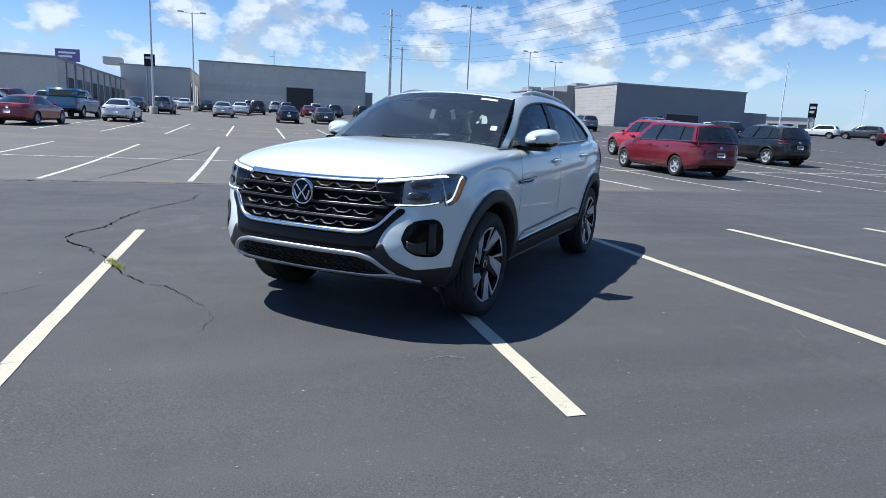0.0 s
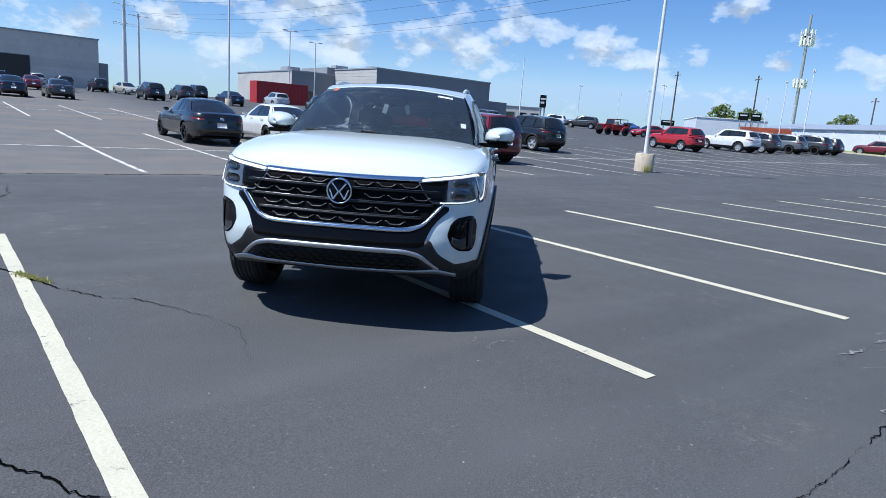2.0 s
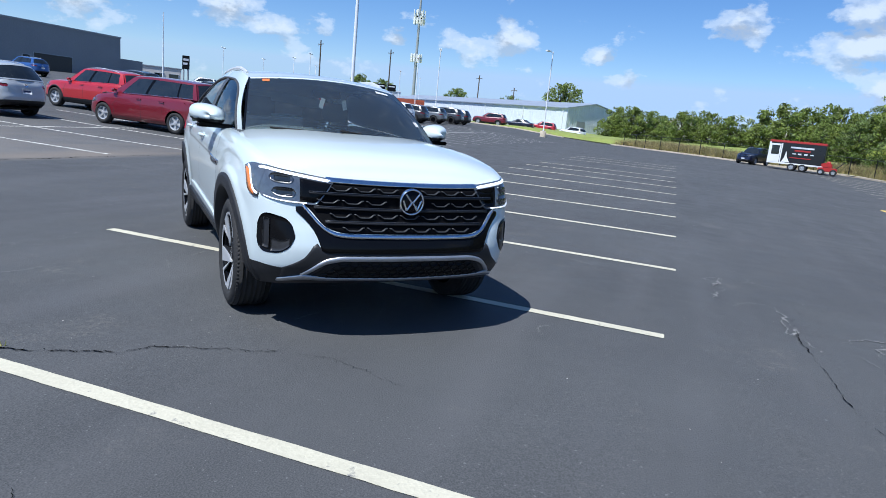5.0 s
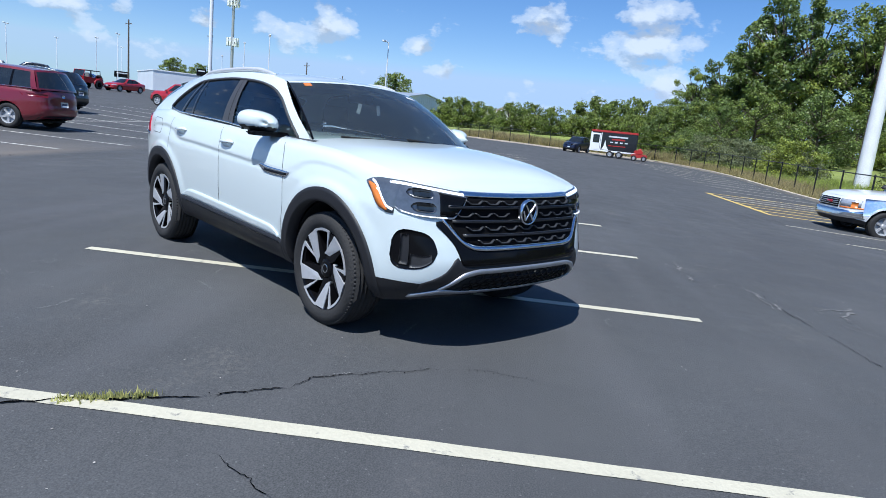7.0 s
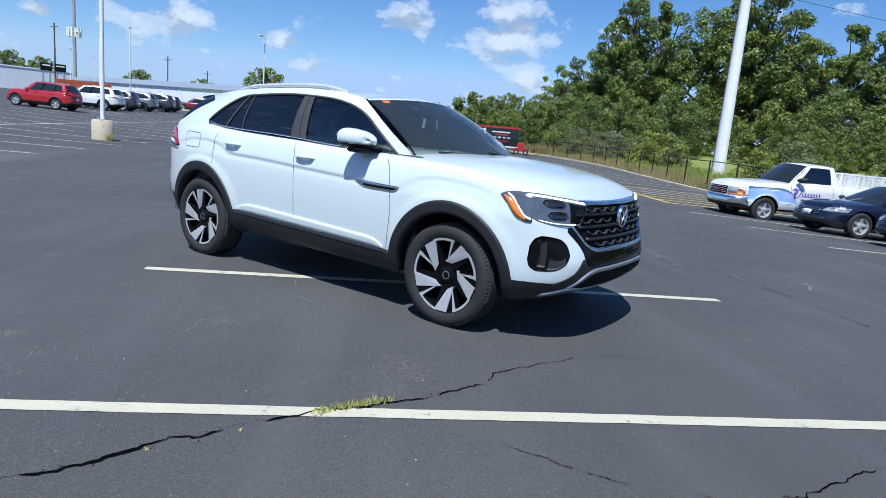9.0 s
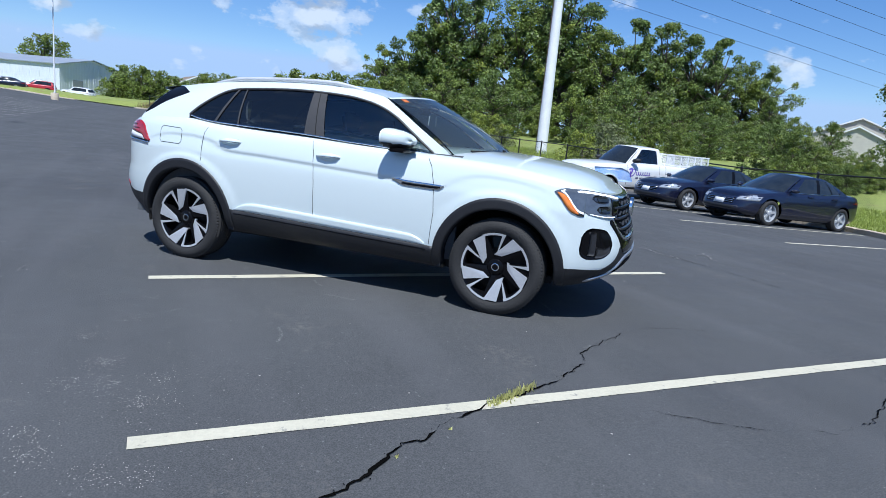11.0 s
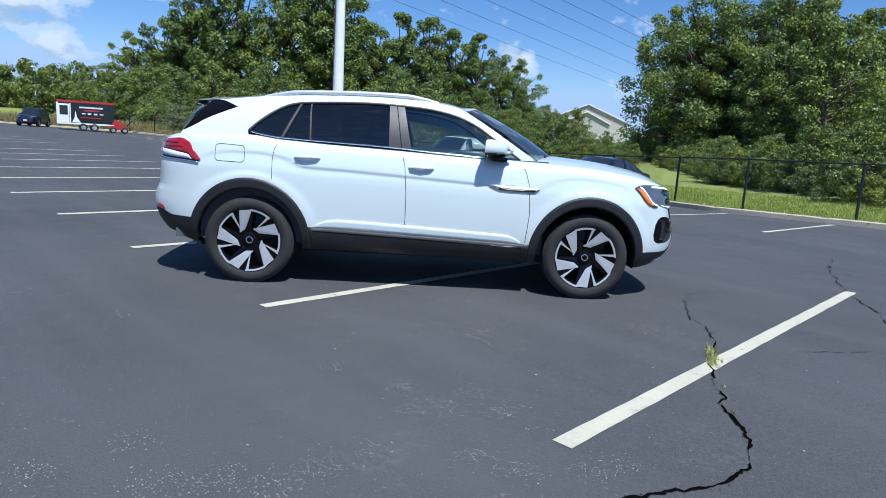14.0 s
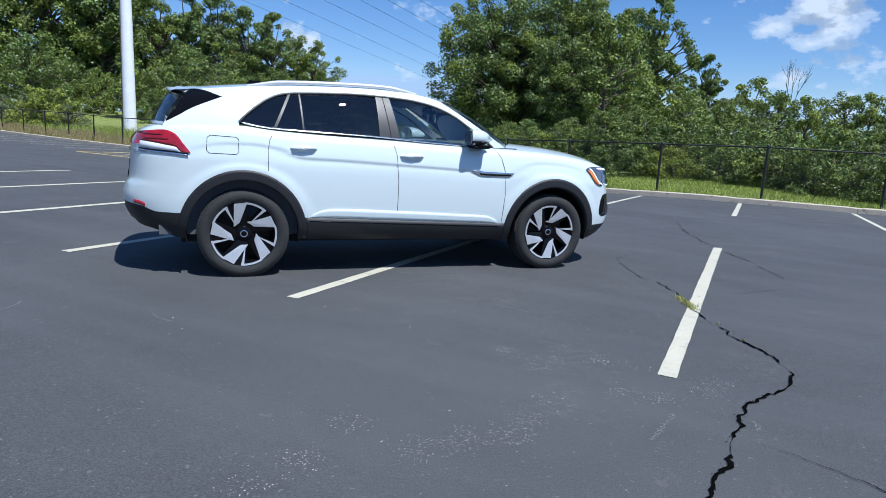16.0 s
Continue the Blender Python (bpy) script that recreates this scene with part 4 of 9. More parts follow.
def wheel(parent, R, width, rim, m, style, meshes):
    """A wheel whose outer face looks along its own +y."""
    w = width / 2
    key = (R, width, rim, style)
    if key not in meshes:
        tyre = tyre_mesh(R, width, rim, style == "pinwheel")
        dish = Geo().lathe([(0.02, w * 0.35), (rim * 0.55, w * 0.30), (rim * 0.86, w * 0.2), (rim * 0.9, w * 0.75), (rim, w * 0.88), (rim + 0.006, w * 0.8), (rim, -w * 0.8), (rim * 0.9, -w * 0.5)], 48)
        dark = style in ("pinwheel", "dark")
        face = Geo()
        if style == "pinwheel":
            turn = math.radians(78)
            spokes(dish, 5, rim * 0.15, rim * 0.95, 0.075, 0.15, 0.50, w * 0.60, w * 0.84, 0.05, turn)
            spokes(dish, 5, rim * 0.15, rim * 0.95, 0.05, 0.05, 0.30, w * 0.58, w * 0.84, 0.05, turn + math.radians(60))
            spokes(face, 5, rim * 0.37, rim * 0.985, 0.062, 0.108, math.radians(31), w * 0.70, w * 0.92, 0.03, turn)
            spokes(face, 5, rim * 0.46, rim * 0.985, 0.006, 0.024, math.radians(7), w * 0.72, w * 0.92, 0.03, turn + math.radians(69))
            for k in range(5):
                # the thin bright edge that runs along the rim from blade to blade
                a0 = turn + 2 * math.pi * k / 5 + math.radians(39)
                vs = []
                for i in range(9):
                    a = a0 + math.radians(40) * i / 8
                    for r, y in ((rim * 0.935, w * 0.905), (rim * 0.995, w * 0.925), (rim * 0.995, w * 0.80)):
                        vs.append((r * math.cos(a), y, r * math.sin(a)))
                face.add(vs, grid_faces(9, 3))
        else:
            spokes(face, 5, rim * 0.14, rim * 0.95, 0.055, 0.03, 0.05, w * 0.6, w * 0.72, 0.04, 0.0)
            spokes(face, 5, rim * 0.14, rim * 0.95, 0.055, 0.03, -0.05, w * 0.6, w * 0.72, 0.04, 0.24)
            face.lathe([(rim * 0.93, w * 0.7), (rim * 1.0, w * 0.86), (rim * 1.0, w * 0.6)], 40)
        cap = Geo().lathe([(0.001, w * 0.72), (0.055, w * 0.72), (0.066, w * 0.66), (0.068, w * 0.3)], 20)
        rr = 0.62 if style == "pinwheel" else 1.0
        ring = Geo().lathe([(0.038 * rr, w * 0.725), (0.046 * rr, w * 0.735), (0.05 * rr, w * 0.725)], 20)
        disc = Geo().lathe([(0.05, w * 0.1), (rim * 0.7, w * 0.1), (rim * 0.72, w * 0.0)], 32)
        meshes[key] = (tyre, dish.mesh("rim_dish", GLOSS_BLACK if dark else GREY_STEEL, False), face.mesh("rim_face", GLOSS_BLACK if style == "dark" else RIM_SILVER, False), cap.mesh("hub_cap", GLOSS_BLACK if dark else RIM_SILVER, True), ring.mesh("hub_ring", CHROME, True), disc.mesh("brake_disc", GREY_STEEL, True))
    t, d, f, c, r, b = meshes[key]
    hub = part("wheel", t, parent, m=m)
    part("rim", d, hub)
    part("rim_face", f, hub, "machined silver spokes" if style == "pinwheel" else "")
    part("hub_cap", c, hub)
    if style == "pinwheel":
        part("hub_ring", r, hub)
        part("brake_disc", b, hub)
    return hub


WHEEL_MESHES = {}


def four_wheels(root, s):
    for ax in (s["xf"], s["xr"]):
        for sg in (1, -1):
            m = pose(ax, sg * (s["half"] - 0.02 - s["tyre_w"] / 2), s["R"], 0, 25 if ax < 0 else 53, 0 if sg > 0 else 180)
            wheel(root, s["R"], s["tyre_w"], s["rim"], m, s["wheel"], WHEEL_MESHES)


def hull_tree(pairs):
    vs, fs = [], []
    for v, f in pairs:
        n = len(vs)
        vs += [Vector(p) for p in v]
        fs += [tuple(i + n for i in q) for q in f]
    return BVHTree.FromPolygons(vs, fs)


def wells_and_floor(root, s):
    """Dark wheel housings, floor pan and sill underside."""
    for ax in (s["xf"], s["xr"]):
        for sg in (1, -1):
            g = Geo()
            y0, y1 = sg * (s["half"] - 0.09), sg * 0.45
            n = 40
            vs = []
            for i in range(n + 1):
                a = math.pi * (-0.06 + 1.12 * i / n)
                c, q = ax + math.cos(a) * (s["arch"] + 0.005), s["R"] + math.sin(a) * (s["arch"] + 0.005)
                vs += [(c, y0, max(q, s["R"] - 0.12)), (c, y1, max(q, s["R"] - 0.12))]
            g.add(vs, grid_faces(n + 1, 2))
            k = [(ax + math.cos(math.pi * i / n) * s["arch"], y1, s["R"] + math.sin(math.pi * i / n) * s["arch"]) for i in range(n + 1)]
            g.add(k, [tuple(range(n + 1))])
            part("wheel_housing", g.mesh("wheel_housing", RUBBER), root)
    zf = s["floor"]
    pan = Geo().box((s["xr"] - 0.5, -s["half"] + 0.2, zf), (s["xf"] + 0.42, s["half"] - 0.2, zf + 0.06))
    part("floor_pan", pan.mesh("floor_pan", RUBBER), root)


def mirror_housing(sg, x, y, z, k=1.0):
    """Door mirror: a rounded shell with a flat back, on a short arm."""
    vs, n, m = [], 28, 14
    for i in range(n):
        a = 2 * math.pi * i / n
        ca, sa = math.copysign(abs(math.cos(a)) ** 0.8, math.cos(a)), math.copysign(abs(math.sin(a)) ** 0.8, math.sin(a))
        for j in range(m + 1):
            t = (j / m) ** 1.5
            r = max(0.02, (1 - (1 - t) ** 2.3) ** 0.5) if j < m else 0.95
            px = (0.12 - 0.21 * t) * k - 0.03 * k * ca * sg
            vs.append((x + px, y + sg * 0.145 * k + ca * 0.135 * k * r, z + sa * (0.088 if sa > 0 else 0.070) * k * r + 0.012 * k * ca * sg * r))
    fs = grid_faces(n, m + 1, True) + [tuple(i * (m + 1) for i in range(n)), tuple(i * (m + 1) + m for i in range(n))[::-1]]
    return vs, fs


def mirrored(fn):
    for sg, axis in ((1, "y"), (-1, "Y")):
        fn(sg, axis)


def outward(v, f):
    """Faces turned so that they look away from the vehicle's middle."""
    total = 0.0
    for q in f:
        a, b, d = Vector(v[q[0]]), Vector(v[q[1]]), Vector(v[q[2]])
        n = (b - a).cross(d - a)
        total += n.dot((a - Vector((-0.6, 0, 0.9))).normalized())
    return [tuple(reversed(q)) for q in f] if total < 0 else f


def white_suv(m):
    """The large white crossover in the middle of the lot."""
    root = thing("suv", "clean white coupe-roofed crossover SUV parked askew over the lines", "car", m)
    s = dict(nose=2.45, tail=2.47, half=0.985, nf=6.6, nr=6.2, bow=0.14, tail_bow=0.10, count=300, rows=(8, 62), xf=1.48, xr=-1.48, R=0.380, arch=0.455, flare=0.013, lip=0.588, floor=0.29, tyre_w=0.255, rim=0.274, wheel="pinwheel",
             zlo=[(-2.6, 0.44), (-2.25, 0.40), (-2.1, 0.355), (-1.95, 0.33), (-0.9, 0.322), (0.9, 0.30), (1.9, 0.29), (2.25, 0.33), (2.45, 0.355)],
             zclad=[(-2.6, 0.63), (-2.30, 0.60), (-2.17, 0.556), (-1.95, 0.552), (-0.97, 0.525), (0.9, 0.475), (1.95, 0.45), (2.45, 0.455)],
             zhi=[(-2.55, 1.19), (-2.15, 1.262), (-1.8, 1.28), (-1.5, 1.285), (-1.24, 1.262), (-1.0, 1.25), (-0.2, 1.225), (0.3, 1.202), (0.6, 1.192), (0.95, 1.186), (1.4, 1.17), (1.8, 1.128), (2.15, 1.07), (2.3, 1.043), (2.45, 1.012)],
             crease=[(-2.2, 0.86), (-2.05, 0.95), (-1.87, 1.08), (-1.75, 1.118), (-1.617, 1.135), (-1.43, 1.136), (-1.25, 1.117), (-1.153, 1.094), (-1.08, 1.054), (-1.01, 1.036), (-0.68, 1.027), (-0.19, 1.007), (0.46, 0.98), (1.0, 0.958), (1.085, 1.0), (1.186, 1.046), (1.343, 1.07), (1.557, 1.06), (1.777, 1.02), (1.862, 0.984), (1.95, 0.90)],
             fold=[(-2.2, 0.0), (-1.9, 0.35), (-1.6, 0.6), (-1.25, 0.75), (-1.0, 1.0), (0.9, 1.0), (1.05, 0.55), (1.3, 0.5), (1.7, 0.4), (1.88, 0.15), (1.95, 0.0)],
             zmid=[(-2.55, 1.20), (-2.15, 1.28), (0.6, 1.24), (1.0, 1.25), (1.5, 1.228), (2.0, 1.165), (2.25, 1.098), (2.36, 1.052), (2.45, 1.014)],
             side=[(0, 0.11), (0.12, 0.05), (0.24, 0.028), (0.4, 0.014), (0.56, 0.006), (0.70, 0.002), (0.80, 0.014), (0.88, 0.030), (0.94, 0.048), (0.985, 0.080), (1, 0.115)],
             front=[(0, 0.15), (0.1, 0.07), (0.2, 0.022), (0.33, 0.01), (0.48, 0.03), (0.6, 0.06), (0.75, 0.092), (0.9, 0.105), (0.97, 0.13), (1, 0.18)],
             rear=[(0, 0.10), (0.1, 0.045), (0.3, 0.0), (0.42, 0.02), (0.5, 0.05), (0.7, 0.065), (0.9, 0.08), (1, 0.14)])
    shell = Shell(s)
    clad, body = shell.lower()
    dk = shell.deck()
    part("cladding", mesh("cladding", *clad, PLASTIC), root, "matt black lower cladding")
    part("body", mesh("body", *body, WHITE_PAINT), root)
    part("bonnet", mesh("bonnet", *dk, WHITE_PAINT), root)
    bvh = hull_tree([clad, body, dk])
    c = dict(base_front=1.02, base_nose=1.29, base_rear=-2.10, base_tail=-2.24, roof_front=0.33, roof_nose=0.48, roof_rear=-1.90, roof_tail=-2.02, crown=0.046, bulge=0.032, cowl=0.03,
             base_y=[(-2.2, 0.80), (-1.6, 0.865), (-0.5, 0.885), (0.4, 0.87), (1.0, 0.80)],
             roof_y=[(-2.05, 0.56), (-1.5, 0.625), (-0.4, 0.67), (0.3, 0.65)],
             roof_z=[(-2.05, 1.545), (-1.9, 1.563), (-1.7, 1.590), (-1.4, 1.625), (-0.9, 1.660), (-0.35, 1.674), (0.0, 1.663), (0.2, 1.640), (0.35, 1.606)])
    cab = Cabin(c, shell)

    def cpart(name, vf, mat, label=""):
        for v, f in (vf if isinstance(vf, list) else [vf]):
            part(name, mesh(name, v, outward(v, f), mat), root, label)

    # the glasshouse flank, cut along the outline of the windows
    fv, ff = cab.panel("s", (0, 0), (1, 1), 0.0, 1.0, 120, 30, 0.0, (1,))[0]
    flank_tree = BVHTree.FromPolygons([Vector(q) for q in fv], ff)

    def flank_point(x, z, out=0.0):
        hit = flank_tree.ray_cast(Vector((x, 4, z)), Vector((0, -1, 0)))[0]
        if hit is None:
            r_ = min(max(x, c["roof_rear"]), c["roof_front"])
            hit = flank_tree.find_nearest(Vector((x, float(cab.ty(r_)) + 0.5 * max(0.0, float(cab.tz(r_)) - z), z)))[0]
        return hit + Vector((0, out, out * 0.3))

    def flank_sheet(name, xs, lo, hi, mat, k=8, out=0.0, label="", skirt=False):
        for sg in (1, -1):
            vs = []
            for x in xs:
                a, b = float(lo(x)), float(hi(x))
                for j in range(-1 if skirt else 0, k + 1):
                    q = flank_point(x, a + (b - a) * max(j, 0) / k, out)
                    if j < 0:
                        q = q + Vector((0, 0.014, -0.03))
                    vs.append((q.x, q.y * sg, q.z))
            part(name, mesh(name, vs, outward(vs, grid_faces(len(xs), k + (2 if skirt else 1))), mat), root, label)

    def flank_bar(name, a0, a1, b0, b1, mat, out=0.004, label=""):
        """A pillar between the edge a0-a1 and the edge b0-b1, each from the waist up."""
        for sg in (1, -1):
            vs = []
            for i in range(13):
                w = i / 12
                for j in range(4):
                    e = j / 3
                    x0, z0 = a0[0] + (a1[0] - a0[0]) * w, a0[1] + (a1[1] - a0[1]) * w
                    x1, z1 = b0[0] + (b1[0] - b0[0]) * w, b0[1] + (b1[1] - b0[1]) * w
                    q = flank_point(x0 + (x1 - x0) * e, z0 + (z1 - z0) * e, out)
                    vs.append((q.x, q.y * sg, q.z))
            part(name, mesh(name, vs, outward(vs, grid_faces(13, 4)), mat), root, label)

    def flank_tube(name, xs, height, mat, radius, out=0.006):
        for sg in (1, -1):
            pts = []
            for x in xs:
                q = flank_point(x, float(height(x)), out)
                pts.append((q.x, q.y * sg, q.z))
            part(name, Geo().tube(pts, radius, 6).mesh(name, mat, True), root)

    steps = lambda a, b, n: list(np.linspace(a, b, n))
    waist = curve_of([(-1.511, 1.316), (-1.43, 1.297), (-1.24, 1.274), (-0.98, 1.264), (-0.44, 1.250), (-0.145, 1.237), (0.1, 1.221), (0.3, 1.213), (0.53, 1.203), (0.86, 1.192)])
    brow = curve_of([(-1.511, 1.316), (-1.46, 1.371), (-1.37, 1.449), (-1.28, 1.513), (-1.19, 1.556), (-1.09, 1.579), (-0.9, 1.594), (-0.7, 1.605), (-0.45, 1.612), (-0.2, 1.606), (0.0, 1.594), (0.2, 1.563), (0.31, 1.532), (0.466, 1.462), (0.568, 1.396), (0.63, 1.353), (0.86, 1.192)])
    screen_edge = curve_of([(c["roof_front"], 1.618), (c["base_front"], 1.186)])
    roof_line = curve_of(c["roof_z"])
    gutter = lambda x: float(roof_line(x)) if x < c["roof_front"] else float(screen_edge(x))
    fin_low = curve_of([(-2.085, 1.285), (-1.98, 1.345), (-1.895, 1.40), (-1.642, 1.517)])
    fin_high = curve_of([(-2.085, 1.287), (-1.90, 1.562), (-1.83, 1.572), (-1.642, 1.519)])
    part("roof", mesh("roof", *cab.roof(), WHITE_PAINT), root)
    flank_sheet("window_frame", steps(-1.511, 0.86, 70), brow, gutter, WHITE_PAINT, 5)
    flank_sheet("pillar_foot", steps(0.86, c["base_front"], 8), shell.zhi, gutter, WHITE_PAINT, 3, skirt=True)
    flank_sheet("rear_quarter", steps(-1.642, -1.511, 8), shell.zhi, gutter, WHITE_PAINT, 12, skirt=True)
    flank_sheet("rear_quarter_foot", steps(-2.10, -1.642, 20), shell.zhi, lambda x: max(float(fin_low(max(x, -2.085))), float(shell.zhi(x))), WHITE_PAINT, 10, skirt=True)
    flank_sheet("spoiler_side", steps(-1.86, -1.642, 10), lambda x: float(fin_high(x)), gutter, WHITE_PAINT, 3)
    flank_sheet("spoiler_fin", steps(-2.085, -1.642, 26), fin_low, fin_high, GLOSS_BLACK, 8, 0.0, "gloss black fin beside the rear window")
    flank_sheet("window_sill_trim", steps(-1.511, 0.86, 50), lambda x: float(shell.zhi(x)) - 0.004, waist, GLOSS_BLACK, 2, 0.003)
    flank_sheet("front_window", steps(-0.22, 0.855, 30), waist, brow, GLASS_CLEAR, 12, -0.004)
    flank_sheet("rear_window", steps(-0.988, -0.22, 22), waist, brow, GLASS_DARK, 12, -0.004)
    flank_sheet("rear_door_pane", steps(-1.15, -0.988, 6), waist, brow, GLASS_DARK, 12, -0.004)
    flank_sheet("quarter_window", steps(-1.508, -1.15, 12), waist, brow, GLASS_DARK, 8, -0.004)
    flank_bar("middle_pillar", (-0.304, 1.248), (-0.320, 1.607), (-0.200, 1.243), (-0.259, 1.606), PILLAR, 0.004, "satin dark grey door pillar")
    flank_bar("middle_pillar", (-0.192, 1.242), (-0.251, 1.606), (-0.112, 1.238), (-0.190, 1.603), PILLAR, 0.004, "satin dark grey door pillar")
    flank_bar("pillar_gap", (-0.206, 1.243), (-0.264, 1.606), (-0.186, 1.242), (-0.246, 1.606), RUBBER, 0.0015)
    flank_bar("door_divider", (-0.987, 1.264), (-1.010, 1.586), (-0.972, 1.264), (-0.996, 1.587), PILLAR, 0.003)
    flank_bar("quarter_pillar", (-1.237, 1.274), (-1.098, 1.577), (-1.211, 1.272), (-1.074, 1.580), PILLAR, 0.004)
    flank_tube("lower_window_strip", steps(-1.49, 0.84, 50), waist, CHROME, 0.0065)
    flank_tube("upper_window_strip", steps(-1.511, 0.85, 90), brow, PILLAR, 0.011, 0.002)
    cpart("windscreen", cab.across("w", (0.988, 0.988), 0.02, 0.97), GLASS_SCREEN)
    cpart("screen_header", cab.across("w", (1.0, 1.0), 0.97, 1.0, 16, 2), WHITE_PAINT)
    cpart("screen_edge", cab.panel("w", (0.984, 0.984), (1.0, 1.0), 0.0, 1.0, 2, 12, 0.002), GLOSS_BLACK)
    cpart("cowl", cab.across("w", (1.0, 1.0), 0.0, 0.02, 16, 1), PLASTIC)
    cpart("tailgate_glass", cab.across("r", (1.0, 1.0), 0.06, 0.9), GLASS_DARK)
    cpart("tailgate_top", cab.across("r", (1.0, 1.0), 0.9, 1.0, 16, 2), WHITE_PAINT)
    cpart("tailgate_base", cab.across("r", (1.0, 1.0), 0.0, 0.06, 16, 2), WHITE_PAINT)
    for sg in (1, -1):
        # roof rail
        pts = []
        for i in range(31):
            t = i / 30
            p = cab.top("s", 0.10 + 0.69 * t)
            lift = 0.024 * min(1, 6 * t, 6 * (1 - t)) + 0.003
            pts.append((p.x, (p.y - 0.035) * sg, p.z + lift))
        part("roof_rail", Geo().tube(pts, [0.012 + 0.008 * min(1, 8 * i / 30, 8 * (30 - i) / 30) for i in range(31)], 8).mesh("roof_rail", RAIL, True), root, "satin silver roof rail")
    # spoiler lip and aerial
    g = Geo()
    vs = []
    for i in range(-14, 15):
        u = i / 14
        top = lambda x: float(curve_of(c["roof_z"])(x)) + 0.046 * (1 - u * u) + 0.006
        tip = -2.11 + 0.07 * u * u
        for x, drop in ((-1.78, 0.012), (-1.86, 0.0), (-1.95, 0.0), (-2.02, 0.0), (tip, 0.006), (tip, 0.022), (-1.98, 0.045), (-1.84, 0.06)):
            vs.append((x, u * 0.585, top(max(x, -2.05)) - drop))
    g.add(vs, grid_faces(29, 8))
    part("spoiler", g.mesh("spoiler", WHITE_PAINT, True), root)
    part("aerial_fin", Geo().box((-1.40, -0.03, 1.66), (-1.25, 0.03, 1.712), bevel=0.02).mesh("aerial_fin", GLOSS_BLACK, True), root)

    # ---- nose ----
    def front(name, us, lo, hi, mat, k=8, out=0.004, depth=0.03, label="", bvh=bvh):
        return part(name, mesh(name, *skin(bvh, band(us, lo, hi, k, lambda u, w: (0, u, w)), "x", out, depth), mat), root, label)

    span = lambda a, b, n: list(np.linspace(a, b, n))
    gl_lo = curve_of([(-0.70, 0.86), (-0.655, 0.845), (-0.52, 0.715), (-0.4, 0.69), (0.4, 0.69), (0.52, 0.715), (0.655, 0.845), (0.70, 0.86)])
    gl_hi = curve_of([(-0.70, 0.89), (-0.64, 0.985), (-0.4, 0.982), (0.4, 0.982), (0.64, 0.985), (0.70, 0.89)])
    front("grille_backing", span(-0.70, 0.70, 50), gl_lo, gl_hi, DEEP, 12, 0.003, 0.03, "gloss black grille")
    # grille bars with bright edges, and raised hooks between them
    for z in (0.922, 0.838, 0.757):
        half = 0.63 if z > 0.86 else 0.60 if z > 0.78 else 0.535
        front("grille_bar", span(-half, half, 40), lambda u, z=z: z - 0.011 + 0.004 * u * u, lambda u, z=z: z + 0.004 + 0.004 * u * u, PLASTIC, 2, 0.020, 0.03)
        front("grille_edge", span(-half, half, 40), lambda u, z=z: z + 0.004 + 0.004 * u * u, lambda u, z=z: z + 0.0066 + 0.004 * u * u, DARK_CHROME, 1, 0.022, 0.02)
    for r, z in enumerate((0.948, 0.872, 0.792, 0.715)):
        for k in range(-4, 5):
            y = k * 0.148 + (0.074 if r % 2 else 0)
            if abs(y) > (0.58 if z > 0.75 else 0.46) or (abs(y) < 0.14 and 0.82 < z < 0.98):
                continue
            hook = lambda u, y=y: min(max(0, abs(u - y) - 0.032) * 0.85, 0.020)
            front("grille_hook", span(y - 0.066, y + 0.066, 11), lambda u, z=z, hook=hook: z - 0.011 + hook(u), lambda u, z=z, hook=hook: z - 0.005 + hook(u), HOOK, 1, 0.018, 0.014)
    front("chrome_bar", span(-0.525, 0.525, 40), lambda u: 0.978 + 0.03 * u * u, lambda u: 1.004 + 0.035 * u * u, CHROME, 3, 0.012, 0.03, "bright chrome strip under the bonnet edge")
    ch = curve_of([(-0.665, 0.845), (-0.53, 0.708), (-0.46, 0.682), (-0.35, 0.676), (0.35, 0.676), (0.46, 0.682), (0.53, 0.708), (0.665, 0.845)])
    front("chrome_lower_strip", span(-0.665, 0.665, 70), lambda u: float(ch(u)) - 0.012, lambda u: float(ch(u)) + 0.010, CHROME, 2, 0.014, 0.03)
    gb_hi = curve_of([(-0.70, 0.83), (-0.665, 0.835), (-0.53, 0.698), (-0.4, 0.664), (0.4, 0.664), (0.53, 0.698), (0.665, 0.835), (0.70, 0.83)])
    gb_lo = curve_of([(-0.70, 0.806), (-0.632, 0.738), (-0.585, 0.665), (-0.56, 0.585), (-0.5, 0.570), (0.5, 0.570), (0.56, 0.585), (0.585, 0.665), (0.632, 0.738), (0.70, 0.806)])
    front("gloss_panel", span(-0.70, 0.70, 60), gb_lo, gb_hi, GLOSS_BLACK, 6, 0.008, 0.03, "gloss black band below the grille")
    bp_hi = curve_of([(-0.76, 0.455), (-0.65, 0.535), (-0.585, 0.625), (-0.565, 0.60), (-0.5, 0.572), (0.5, 0.572), (0.565, 0.60), (0.585, 0.625), (0.65, 0.535), (0.76, 0.455)])
    front("bumper_centre", span(-0.76, 0.76, 70), lambda u: 0.375, bp_hi, PLASTIC, 8, 0.005, 0.03)
    in_hi = curve_of([(-0.60, 0.41), (-0.48, 0.515), (-0.3, 0.525), (0.3, 0.525), (0.48, 0.515), (0.60, 0.41)])
    in_lo = curve_of([(-0.60, 0.405), (0, 0.395), (0.60, 0.405)])
    front("lower_intake", span(-0.60, 0.60, 40), in_lo, in_hi, RUBBER, 8, 0.010, 0.03, "black honeycomb lower intake")
